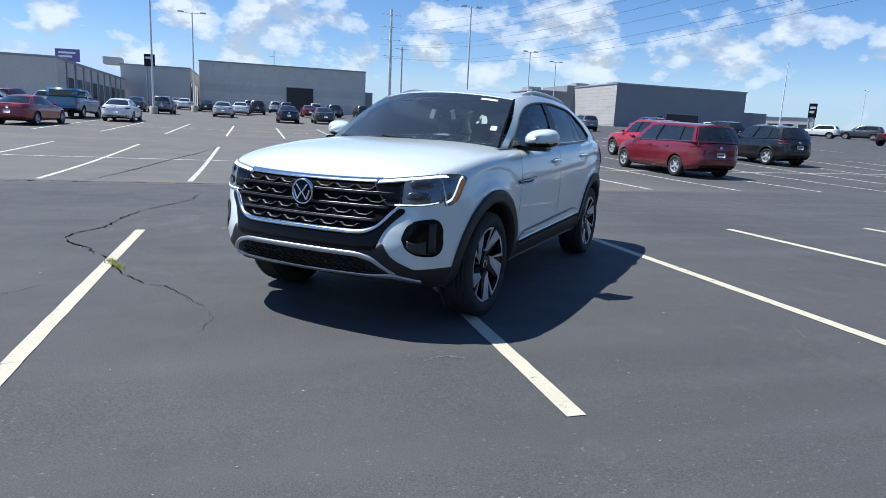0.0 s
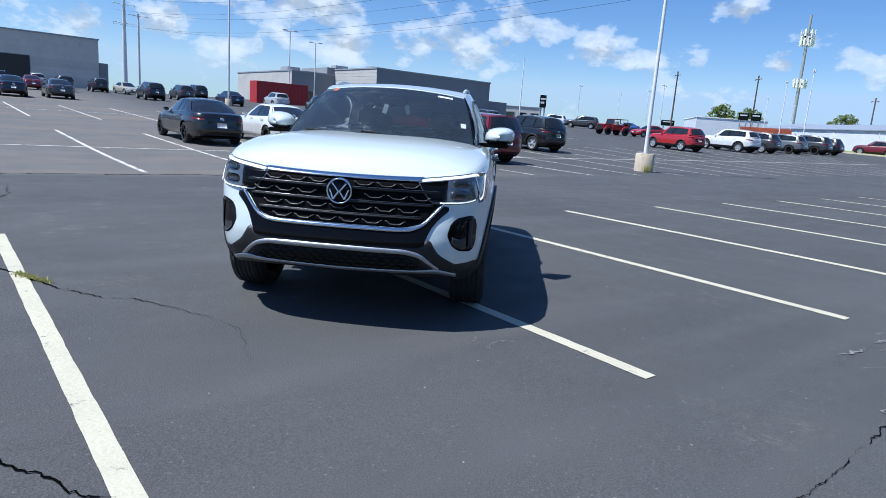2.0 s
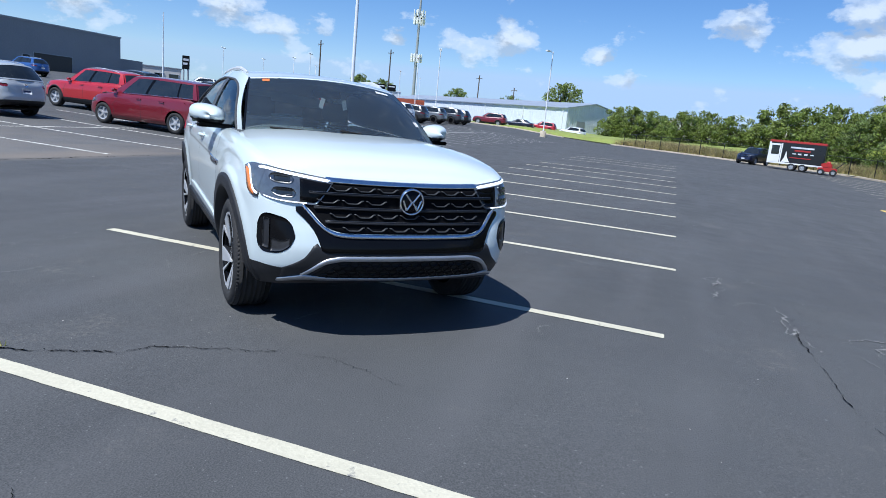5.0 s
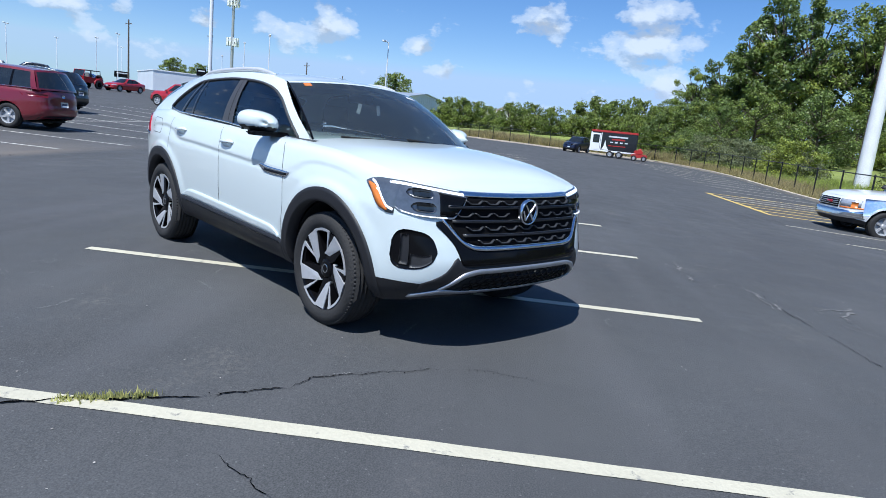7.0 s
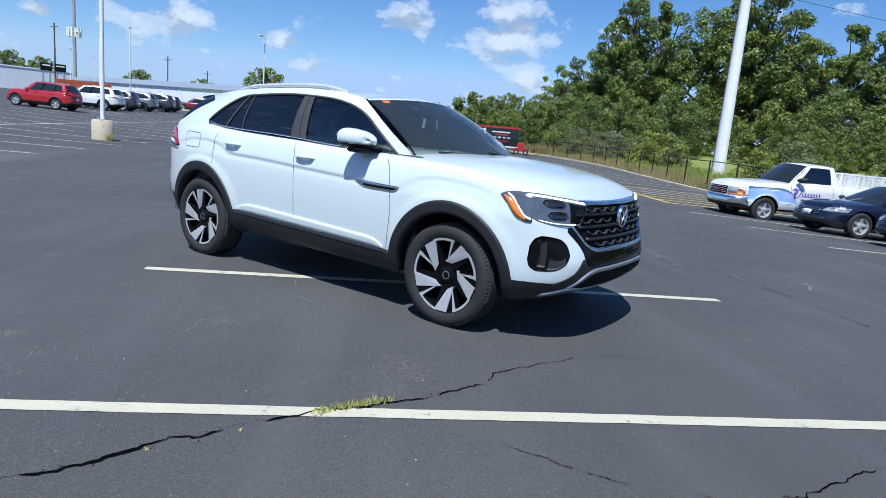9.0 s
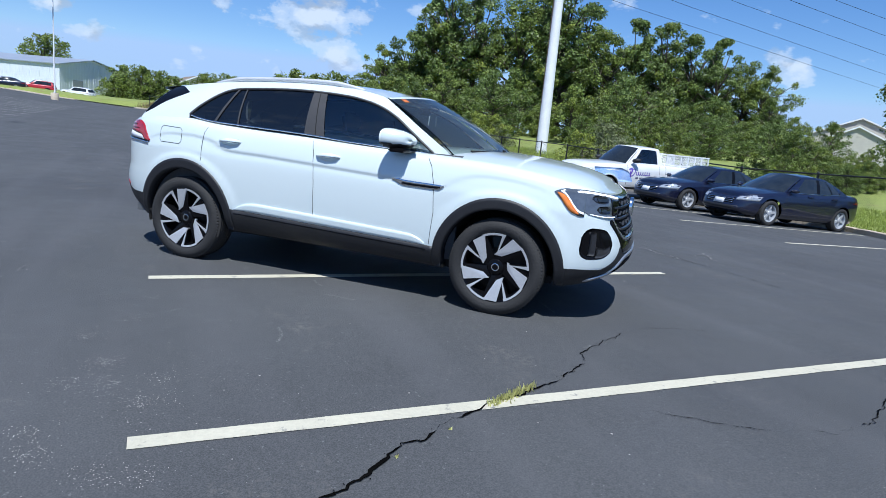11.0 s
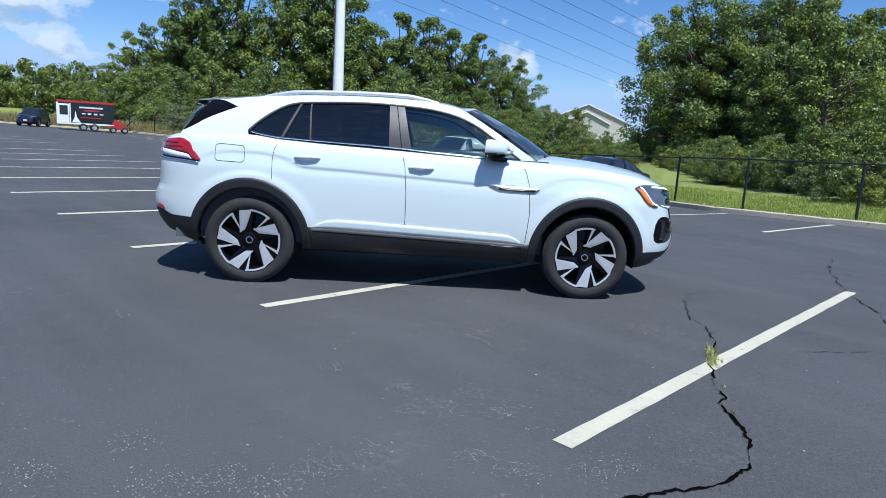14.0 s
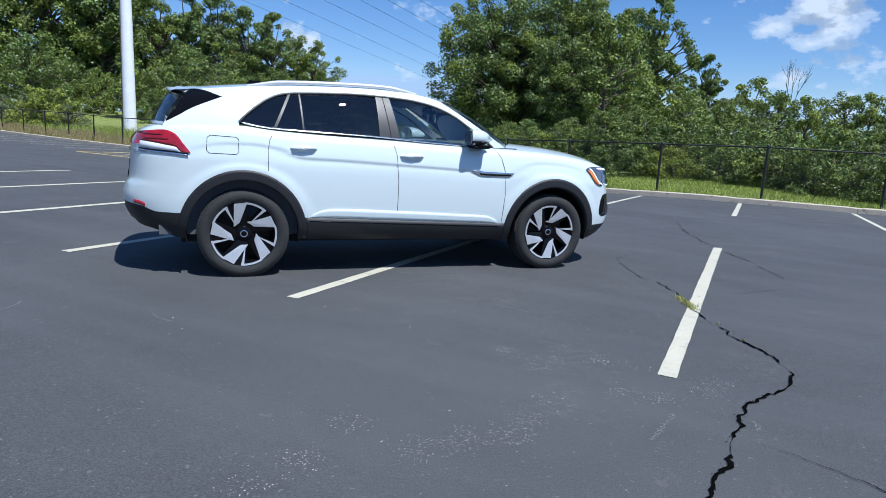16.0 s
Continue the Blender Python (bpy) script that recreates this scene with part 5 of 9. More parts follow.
    for r in range(4):
        z = 0.416 + r * 0.030
        for k in range(-8, 9):
            y = k * 0.066 + (0.033 if r % 2 else 0)
            if abs(y) + 0.04 > 0.60 - max(0, z - 0.41) * 1.1:
                continue
            g = Geo()
            ring = []
            for q in range(6):
                a = math.pi / 3 * q
                ring.append((0, y + 0.03 * math.cos(a), z + 0.0165 * math.sin(a)))
            pts = [onto(bvh, p, "x", 0.016) for p in ring + ring[:1]]
            g.tube(pts, 0.0035, 4, False)
            part("intake_mesh", g.mesh("intake_mesh", GLOSS_BLACK), root)
    f_hi = curve_of([(0, 0.556), (0.42, 0.553), (0.52, 0.535), (0.66, 0.425)])
    front("silver_arch", span(-0.66, 0.66, 60), lambda u: float(f_hi(abs(u))) - 0.030, lambda u: float(f_hi(abs(u))), SATIN, 2, 0.018, 0.03, "silver trim round the lower intake")
    lo_b = curve_of([(0, 0.378), (0.45, 0.385), (0.62, 0.388), (0.70, 0.375), (0.77, 0.352)])
    front("silver_lip", span(-0.77, 0.77, 60), lambda u: float(lo_b(abs(u))) - 0.008, lambda u: float(lo_b(abs(u))) + 0.018 + 0.014 * max(0, 1 - abs(abs(u) - 0.64) / 0.13), SATIN, 2, 0.022, 0.03, "silver lower bumper lip")
    for sg in (1, -1):
        # bumper pocket
        p_hi = curve_of([(0.705, 0.665), (0.722, 0.722), (0.77, 0.762), (0.845, 0.774), (0.870, 0.758), (0.882, 0.725), (0.886, 0.70)])
        p_lo = curve_of([(0.705, 0.645), (0.735, 0.585), (0.80, 0.54), (0.850, 0.533), (0.872, 0.55), (0.882, 0.58), (0.886, 0.61)])
        pk = front("bumper_pocket", [sg * u for u in span(0.705, 0.886, 30)], lambda u: float(p_lo(abs(u))), lambda u: float(p_hi(abs(u))), GLOSS_BLACK, 8, 0.003, 0.03, "gloss black air curtain pocket")
        part("pocket_blade", mesh("pocket_blade", *skin(bvh, band([sg * u for u in span(0.836, 0.862, 4)], lambda u: 0.565, lambda u: 0.745, 8, lambda u, w: (0, u, w)), "x", 0.014, 0.03), PLASTIC), pk)
        part("pocket_floor", mesh("pocket_floor", *skin(bvh, band([sg * u for u in span(0.735, 0.825, 10)], lambda u: float(p_lo(abs(u))) + 0.012, lambda u: float(p_lo(abs(u))) + 0.055 + 0.5 * (abs(u) - 0.735), 4, lambda u, w: (0, u, w)), "x", 0.006, 0.03), CLADDING_SHEEN), pk)
        # headlamp
        h_hi = curve_of([(0.49, 1.004), (0.6, 1.018), (0.75, 1.038), (0.87, 1.052), (0.905, 1.045)])
        h_lo = curve_of([(0.49, 0.985), (0.54, 0.905), (0.60, 0.848), (0.75, 0.852), (0.87, 0.872), (0.905, 0.93)])
        hl = front("headlamp", [sg * u for u in span(0.49, 0.905, 26)], lambda u: float(h_lo(abs(u))), lambda u: float(h_hi(abs(u))), LAMP_CLEAR, 8, 0.010, 0.03, "clear LED headlamp")
        fr = lambda nm, us, lo, hi, mat, o=0.016, k=2: part(nm, mesh(nm, *skin(bvh, band([sg * u for u in us], lambda u: float(lo(abs(u))), lambda u: float(hi(abs(u))), k, lambda u, w: (0, u, w)), "x", o, 0.02), mat), hl)
        fr("lamp_black", span(0.50, 0.68, 10), lambda u: float(h_lo(u)) + 0.013, lambda u: float(h_hi(u)) - 0.03, GLOSS_BLACK, 0.012, 4)
        fr("light_bar", span(0.52, 0.895, 20), lambda u: float(h_hi(u)) - 0.023, lambda u: float(h_hi(u)) - 0.007, LAMP_WHITE)
        fr("light_bar", span(0.64, 0.865, 16), lambda u: float(h_lo(u)) + 0.004, lambda u: float(h_lo(u)) + 0.011, LAMP_WHITE)
        for y0, z0 in ((0.775, 0.988), (0.765, 0.910)):
            ell = curve_of([(y0 - 0.062, 0.0), (y0 - 0.045, 0.022), (y0, 0.026), (y0 + 0.045, 0.022), (y0 + 0.062, 0.0)])
            fr("projector_lens", span(y0 - 0.062, y0 + 0.062, 12), lambda u: z0 - float(ell(u)) - 0.003, lambda u: z0 + float(ell(u)) + 0.003, DARK_CHROME, 0.014, 3)
            fr("projector_core", span(y0 - 0.04, y0 + 0.04, 10), lambda u: z0 - float(ell(u)) * 0.6, lambda u: z0 + float(ell(u)) * 0.6, GLASS_FAR, 0.019, 3)
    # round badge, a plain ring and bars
    centre = onto(bvh, (0, 0, 0.893), "x", 0.034)
    bm4 = Matrix.Translation(centre) @ pose(0, 0, 0, 0, 0, -90)
    badge = part("front_badge", Geo().lathe([(0.001, 0.012), (0.072, 0.010), (0.083, -0.015)], 36, m=bm4).mesh("front_badge", GLOSS_BLACK, True), root, "round dark badge with a bright rim")
    g = Geo().lathe([(0.072, 0.010), (0.078, 0.018), (0.084, 0.010), (0.084, -0.01)], 40, m=bm4)
    for x0, z0, x1, z1 in ((-0.046, 0.05, -0.006, -0.0), (0.046, 0.05, 0.006, -0.0), (-0.062, 0.012, -0.036, -0.052), (0.062, 0.012, 0.036, -0.052), (-0.036, -0.052, 0.0, 0.002), (0.036, -0.052, 0.0, 0.002)):
        g.tube([bm4 @ Vector((x0, 0.014, z0)), bm4 @ Vector((x1, 0.014, z1))], 0.0075, 5)
    part("badge_ring", g.mesh("badge_ring", CHROME, True), badge)

    # ---- flanks ----
    def flank(sg, axis):
        def sk(name, us, lo, hi, mat, k=4, out=0.004, depth=0.02, label=""):
            return part(name, mesh(name, *skin(bvh, band(us, lo, hi, k, lambda u, w: (u, 0, w)), axis, out, depth), mat), root, label)

        for ax, nm in ((s["xf"], "front"), (s["xr"], "rear")):
            grid = []
            for i in range(49):
                a = math.radians(-14 + 208 * i / 48)
                row = []
                for j in range(5):
                    r = 0.451 + (0.094 - 0.018 * abs(math.cos(a)) ** 2) * j / 4
                    row.append((ax + math.cos(a) * r, 0, max(s["R"] + math.sin(a) * r, float(shell.zlo(ax + math.cos(a) * r)) + 0.012)))
                grid.append(row)
            part("arch_trim", mesh("arch_trim", *skin(bvh, grid, axis, 0.014, 0.07), PLASTIC), root, "matt black wheel arch trim")
        sill = lambda u: 0.4985 - 0.028 * u
        sk("sill_trim", span(-0.98, 0.98, 40), lambda u: 0.318 - 0.01 * u, sill, PLASTIC, 4, 0.012, 0.03)
        sk("sill_groove", span(-0.93, 0.90, 40), lambda u: sill(u) - 0.036, lambda u: sill(u) - 0.028, GLOSS_BLACK, 1, 0.0135, 0.01)
        ridge = curve_of([(-0.93, 0.53), (-0.905, 0.548), (-0.81, 0.591), (-0.713, 0.604), (-0.146, 0.588), (0.49, 0.562), (0.775, 0.547), (0.83, 0.525), (0.883, 0.494)])
        sk("door_ridge", span(-0.93, 0.883, 50), lambda u: sill(u) + 0.002, lambda u: max(float(ridge(u)), sill(u) + 0.004), WHITE_PAINT, 3, 0.011, 0.03)
        for nm, pts in (("door_gap", [(0.925, 0.49), (0.945, 0.75), (0.927, 0.98), (0.892, 1.105), (0.833, 1.188)]), ("door_gap", [(-0.135, 0.512), (-0.138, 0.857), (-0.159, 1.10), (-0.197, 1.228)]),
                        ("door_gap", [(-1.283, 0.924), (-1.285, 1.09), (-1.271, 1.178), (-1.23, 1.258)]),
                        ("filler_cap", [(-1.54, 1.05), (-1.52, 1.07), (-1.52, 1.17), (-1.54, 1.19), (-1.74, 1.197), (-1.765, 1.178), (-1.77, 1.075), (-1.75, 1.053), (-1.54, 1.05)])):
            part(nm, mesh(nm, *seam_line(bvh, pts, axis), SEAM), root)
        for x0, z0 in ((-0.018, 1.086), (-0.990, 1.118)):
            cup = curve_of([(-0.10, 0.0), (-0.06, 0.026), (0.0, 0.032), (0.06, 0.026), (0.10, 0.0)])
            sk("handle_recess", span(x0 - 0.10, x0 + 0.10, 16), lambda u: z0 - 0.006 - float(cup(u - x0)), lambda u: z0 + 0.004 + 0.8 * float(cup(u - x0)), WHITE_PAINT, 4, 0.0009, 0.003)
            p = onto(bvh, (x0, 0, z0), axis, 0.0)
            g = Geo().tube([(x0 + 0.108, p.y, z0 + 0.003), (x0 + 0.09, p.y + sg * 0.020, z0 + 0.009), (x0, p.y + sg * 0.030, z0 + 0.008), (x0 - 0.09, p.y + sg * 0.020, z0 + 0.004), (x0 - 0.108, p.y, z0)], [0.008, 0.013, 0.015, 0.013, 0.008], 8)
            dh = part("door_handle", g.mesh("door_handle", WHITE_PAINT, True), root)
            part("handle_strip", Geo().tube([(x0 + 0.085, p.y + sg * 0.033, z0 + 0.002), (x0, p.y + sg * 0.043, z0 + 0.001), (x0 - 0.085, p.y + sg * 0.033, z0 - 0.002)], 0.0022, 6).mesh("handle_strip", CHROME, True), dh)
        badge = curve_of([(0.575, 0.0), (0.66, 0.034), (0.90, 0.032), (0.975, 0.028), (1.015, 0.0)])
        lowc = curve_of([(0.575, 0.968), (0.68, 0.930), (0.854, 0.926), (0.97, 0.926), (1.015, 0.955)])
        fb = sk("fender_strip", span(0.575, 1.015, 22), lambda u: float(lowc(u)), lambda u: float(lowc(u)) + float(badge(u)) + 0.012, CHROME, 3, 0.008, 0.02, "chrome strip on the front wing")
        part("strip_inlay", mesh("strip_inlay", *skin(bvh, band(span(0.66, 0.985, 12), lambda u: float(lowc(u)) + 0.010, lambda u: float(lowc(u)) + 0.026, 1, lambda u, w: (u, 0, w)), axis, 0.011, 0.01), GLOSS_BLACK), fb)
        # lamp ends that wrap on to the flank
        t_hi = curve_of([(-2.30, 1.20), (-2.21, 1.212), (-2.09, 1.224), (-2.0, 1.192), (-1.953, 1.129), (-1.894, 1.054)])
        t_mid = curve_of([(-2.30, 1.13), (-2.216, 1.124), (-2.08, 1.105), (-2.0, 1.090), (-1.965, 1.054), (-1.894, 1.046)])
        t_lo = curve_of([(-2.30, 1.078), (-2.226, 1.070), (-2.0, 1.056), (-1.894, 1.044)])
        tl = sk("tail_lamp", span(-2.29, -1.894, 24), lambda u: float(t_mid(u)), lambda u: float(t_hi(u)), LAMP_RED, 5, 0.010, 0.03, "red LED tail lamp")
        sk("tail_lamp_clear", span(-2.28, -1.97, 20), lambda u: float(t_lo(u)), lambda u: float(t_mid(u)), PLATE, 2, 0.009, 0.03)
        sk("tail_shadow_strip", span(-2.29, -1.91, 20), lambda u: float(t_lo(u)) - 0.012, lambda u: float(t_lo(u)) - 0.002, GLOSS_BLACK, 1, 0.009, 0.02)
        sk("tail_chrome", span(-2.29, -1.91, 20), lambda u: float(t_lo(u)) - 0.026, lambda u: float(t_lo(u)) - 0.012, CHROME, 1, 0.012, 0.02)
        for q in (0.0, 0.034):
            part("lamp_element", mesh("lamp_element", *skin(bvh, band(span(-2.25, -2.06 - q * 1.2, 10), lambda u: 1.145 + q, lambda u: 1.158 + q, 1, lambda u, w: (u, 0, w)), axis, 0.0125, 0.01), LAMP_DARK), tl)
        a_hi = curve_of([(1.868, 1.024), (1.90, 1.040), (1.962, 1.052), (2.10, 1.050)])
        a_lo = curve_of([(1.868, 1.020), (1.90, 0.99), (1.988, 0.918), (2.06, 0.858), (2.10, 0.856)])
        sk("headlamp_end", span(1.868, 2.10, 16), lambda u: float(a_lo(u)), lambda u: float(a_hi(u)), LAMP_CLEAR, 5, 0.008, 0.03)
        b_lo = curve_of([(1.890, 1.014), (2.021, 0.876), (2.06, 0.868)])
        c_lo = curve_of([(1.890, 1.022), (1.934, 1.010), (2.06, 0.878)])
        sk("side_marker", span(1.890, 2.06, 14), lambda u: float(b_lo(u)), lambda u: float(c_lo(u)), LAMP_AMBER, 2, 0.011, 0.02, "amber side marker")
        d_lo = curve_of([(1.915, 1.026), (1.942, 1.012), (2.068, 0.880), (2.095, 0.872)])
        sk("light_bar", span(1.915, 2.095, 14), lambda u: float(d_lo(u)), lambda u: min(float(d_lo(u)) + 0.014, float(a_hi(u)) - 0.006), LAMP_WHITE, 1, 0.0115, 0.02)
        sk("rear_reflector", span(-2.34, -2.25, 8), lambda u: float(shell.zclad(u)) + 0.008, lambda u: float(shell.zclad(u)) + 0.04, LAMP_RED, 1, 0.006, 0.02)
        # door mirror
        my = float(cab.at("s", 0.10, 0.15).y)
        v, f = mirror_housing(sg, 0.62, sg * (my + 0.03), 1.280, 0.98)
        mi = part("door_mirror", mesh("door_mirror", v, f, WHITE_PAINT), root)
        heart = Vector((0.62, sg * (my + 0.17), 1.280))
        base = [heart + (Vector(q) - heart) * 1.025 for q in v]
        keep = [q for q in f if len(q) == 4 and sum(v[i][2] for i in q) / 4 < 1.252]
        part("mirror_base", mesh("mirror_base", base, keep, PLASTIC), mi, "black underside of the mirror")
        part("mirror_foot", Geo().box((0.565, min(sg * (my - 0.02), sg * (my + 0.26)), 1.188), (0.71, max(sg * (my - 0.02), sg * (my + 0.26)), 1.222), bevel=0.012).mesh("mirror_foot", GLOSS_BLACK), mi)
        part("mirror_glass", Geo().box((0.522, min(sg * (my + 0.06), sg * (my + 0.28)), 1.220), (0.532, max(sg * (my + 0.06), sg * (my + 0.28)), 1.345), bevel=0.004).mesh("mirror_glass", CHROME), mi)

    mirrored(flank)
    # ---- tail ----
    back = lambda nm, us, lo, hi, mat, k=4, o=0.006, label="": part(nm, mesh(nm, *skin(bvh, band(us, lo, hi, k, lambda u, w: (0, u, w)), "X", o, 0.03), mat), root, label)
    back("tail_bar", span(-0.80, 0.80, 30), lambda u: 1.10, lambda u: 1.20, LAMP_RED, 3, 0.008)
    back("tail_chrome_bar", span(-0.82, 0.82, 30), lambda u: 1.035, lambda u: 1.05, CHROME, 1, 0.01)
    back("plate_recess", span(-0.34, 0.34, 12), lambda u: 0.80, lambda u: 0.95, PLASTIC, 2, 0.004)
    back("rear_bumper_trim", span(-0.52, 0.52, 30), lambda u: 0.46, lambda u: 0.56, SATIN, 2, 0.01)
    # ---- stickers on the windscreen ----
    for nm, t, v0, v1, w, sgn, mat in (("orange_sticker", 0.80, 0.90, 0.955, 0.05, -1, LAMP_AMBER), ("white_sticker", 0.72, 0.87, 0.915, 0.12, 1, PLATE), ("inspection_sticker", 0.90, 0.30, 0.38, 0.035, 1, PLATE)):
        vs = []
        for i in range(5):
            for j in range(3):
                p = cab.at("w", t + (i / 4 - 0.5) * w / 0.6, v0 + (v1 - v0) * j / 2, 0.003)
                vs.append((p.x, p.y * sgn, p.z))
        part(nm, mesh(nm, vs, grid_faces(5, 3), mat), root)
    # wipers
    for y0, y1 in ((0.50, -0.12), (-0.10, -0.62)):
        a, b = cab.at("w", abs(y0) / 0.8, 0.03, 0.012), cab.at("w", abs(y1) / 0.8, 0.07, 0.014)
        part("wiper", Geo().tube([(a.x, y0, a.z), (b.x, y1, b.z)], 0.008, 5).mesh("wiper", RUBBER), root)
    # ---- cabin ----
    g = Geo().box((0.62, -0.74, 0.85), (1.12, 0.74, 1.19), bevel=0.06)
    dash = part("dashboard", g.mesh("dashboard", INTERIOR, True), root)
    part("instrument_hood", Geo().box((0.55, 0.20, 1.12), (0.75, 0.58, 1.23), bevel=0.04).mesh("instrument_hood", INTERIOR, True), dash)
    part("screen", Geo().box((0.60, -0.16, 1.10), (0.63, 0.14, 1.26), bevel=0.008).mesh("screen", GLASS_FAR), dash)
    rim_pts = [(0.46 + 0.08 * math.sin(a), 0.38 + 0.185 * math.cos(a), 1.06 + 0.17 * math.sin(a)) for a in [2 * math.pi * i / 24 for i in range(25)]]
    sw = part("steering_wheel", Geo().tube(rim_pts, 0.016, 8, False).mesh("steering_wheel", INTERIOR, True), root)
    part("wheel_boss", Geo().box((0.46, 0.20, 1.02), (0.52, 0.56, 1.10), bevel=0.02).mesh("wheel_boss", INTERIOR, True), sw)
    for y in (0.38, -0.38):
        st = part("front_seat", Geo().box((-0.35, y - 0.25, 0.45), (0.2, y + 0.25, 0.72), bevel=0.06).mesh("front_seat", SEAT_CLOTH, True), root)
        part("seat_back", Geo().box((-0.10, y - 0.24, 0.0), (0.04, y + 0.24, 0.66), pose(-0.30, 0, 0.62, 0, -14, 0), 0.05).mesh("seat_back", SEAT_CLOTH, True), st)
        part("headrest", Geo().box((-0.05, y - 0.14, 0.69), (0.05, y + 0.14, 0.88), pose(-0.33, 0, 0.62, 0, -14, 0), 0.035).mesh("headrest", SEAT_CLOTH, True), st)
    rs = part("rear_seat", Geo().box((-1.35, -0.66, 0.45), (-0.8, 0.66, 0.72), bevel=0.06).mesh("rear_seat", SEAT_CLOTH, True), root)
    part("rear_seat_back", Geo().box((-0.1, -0.66, 0), (0.03, 0.66, 0.62), pose(-1.33, 0, 0.64, 0, -16, 0), 0.05).mesh("rear_seat_back", SEAT_CLOTH, True), rs)
    for y in (-0.45, 0.45):
        part("rear_headrest", Geo().box((-0.05, y - 0.13, 0.63), (0.04, y + 0.13, 0.80), pose(-1.36, 0, 0.64, 0, -16, 0), 0.03).mesh("rear_headrest", SEAT_CLOTH, True), rs)
    part("cabin_floor", Geo().box((-2.15, -0.82, 0.36), (1.2, 0.82, 0.44)).box((-2.1, -0.84, 0.44), (1.1, -0.80, 1.2)).box((-2.1, 0.80, 0.44), (1.1, 0.84, 1.2)).box((-2.2, -0.75, 0.5), (-1.6, 0.75, 1.1)).mesh("cabin_floor", INTERIOR), root)
    part("headliner", mesh("headliner", [(v[0], v[1] * 0.95, v[2] - 0.05) for v in cab.roof()[0]], cab.roof()[1], SEAT_CLOTH), root)
    part("inner_mirror", Geo().box((0.42, -0.13, 1.50), (0.45, 0.13, 1.57), bevel=0.012).mesh("inner_mirror", GLOSS_BLACK), root)
    for y, lean in ((0.13, 14), (-0.05, -16)):
        tag = Geo().box((0, -0.018, -0.085), (0.003, 0.022, 0.0), pose(0.50, y, 1.50, lean, 0, 10), 0.001)
        part("paper_tag", tag.mesh("paper_tag", PLATE), root, "white paper tag hanging in the windscreen")
    four_wheels(root, s)
    wells_and_floor(root, s)
    return root


KINDS = {}


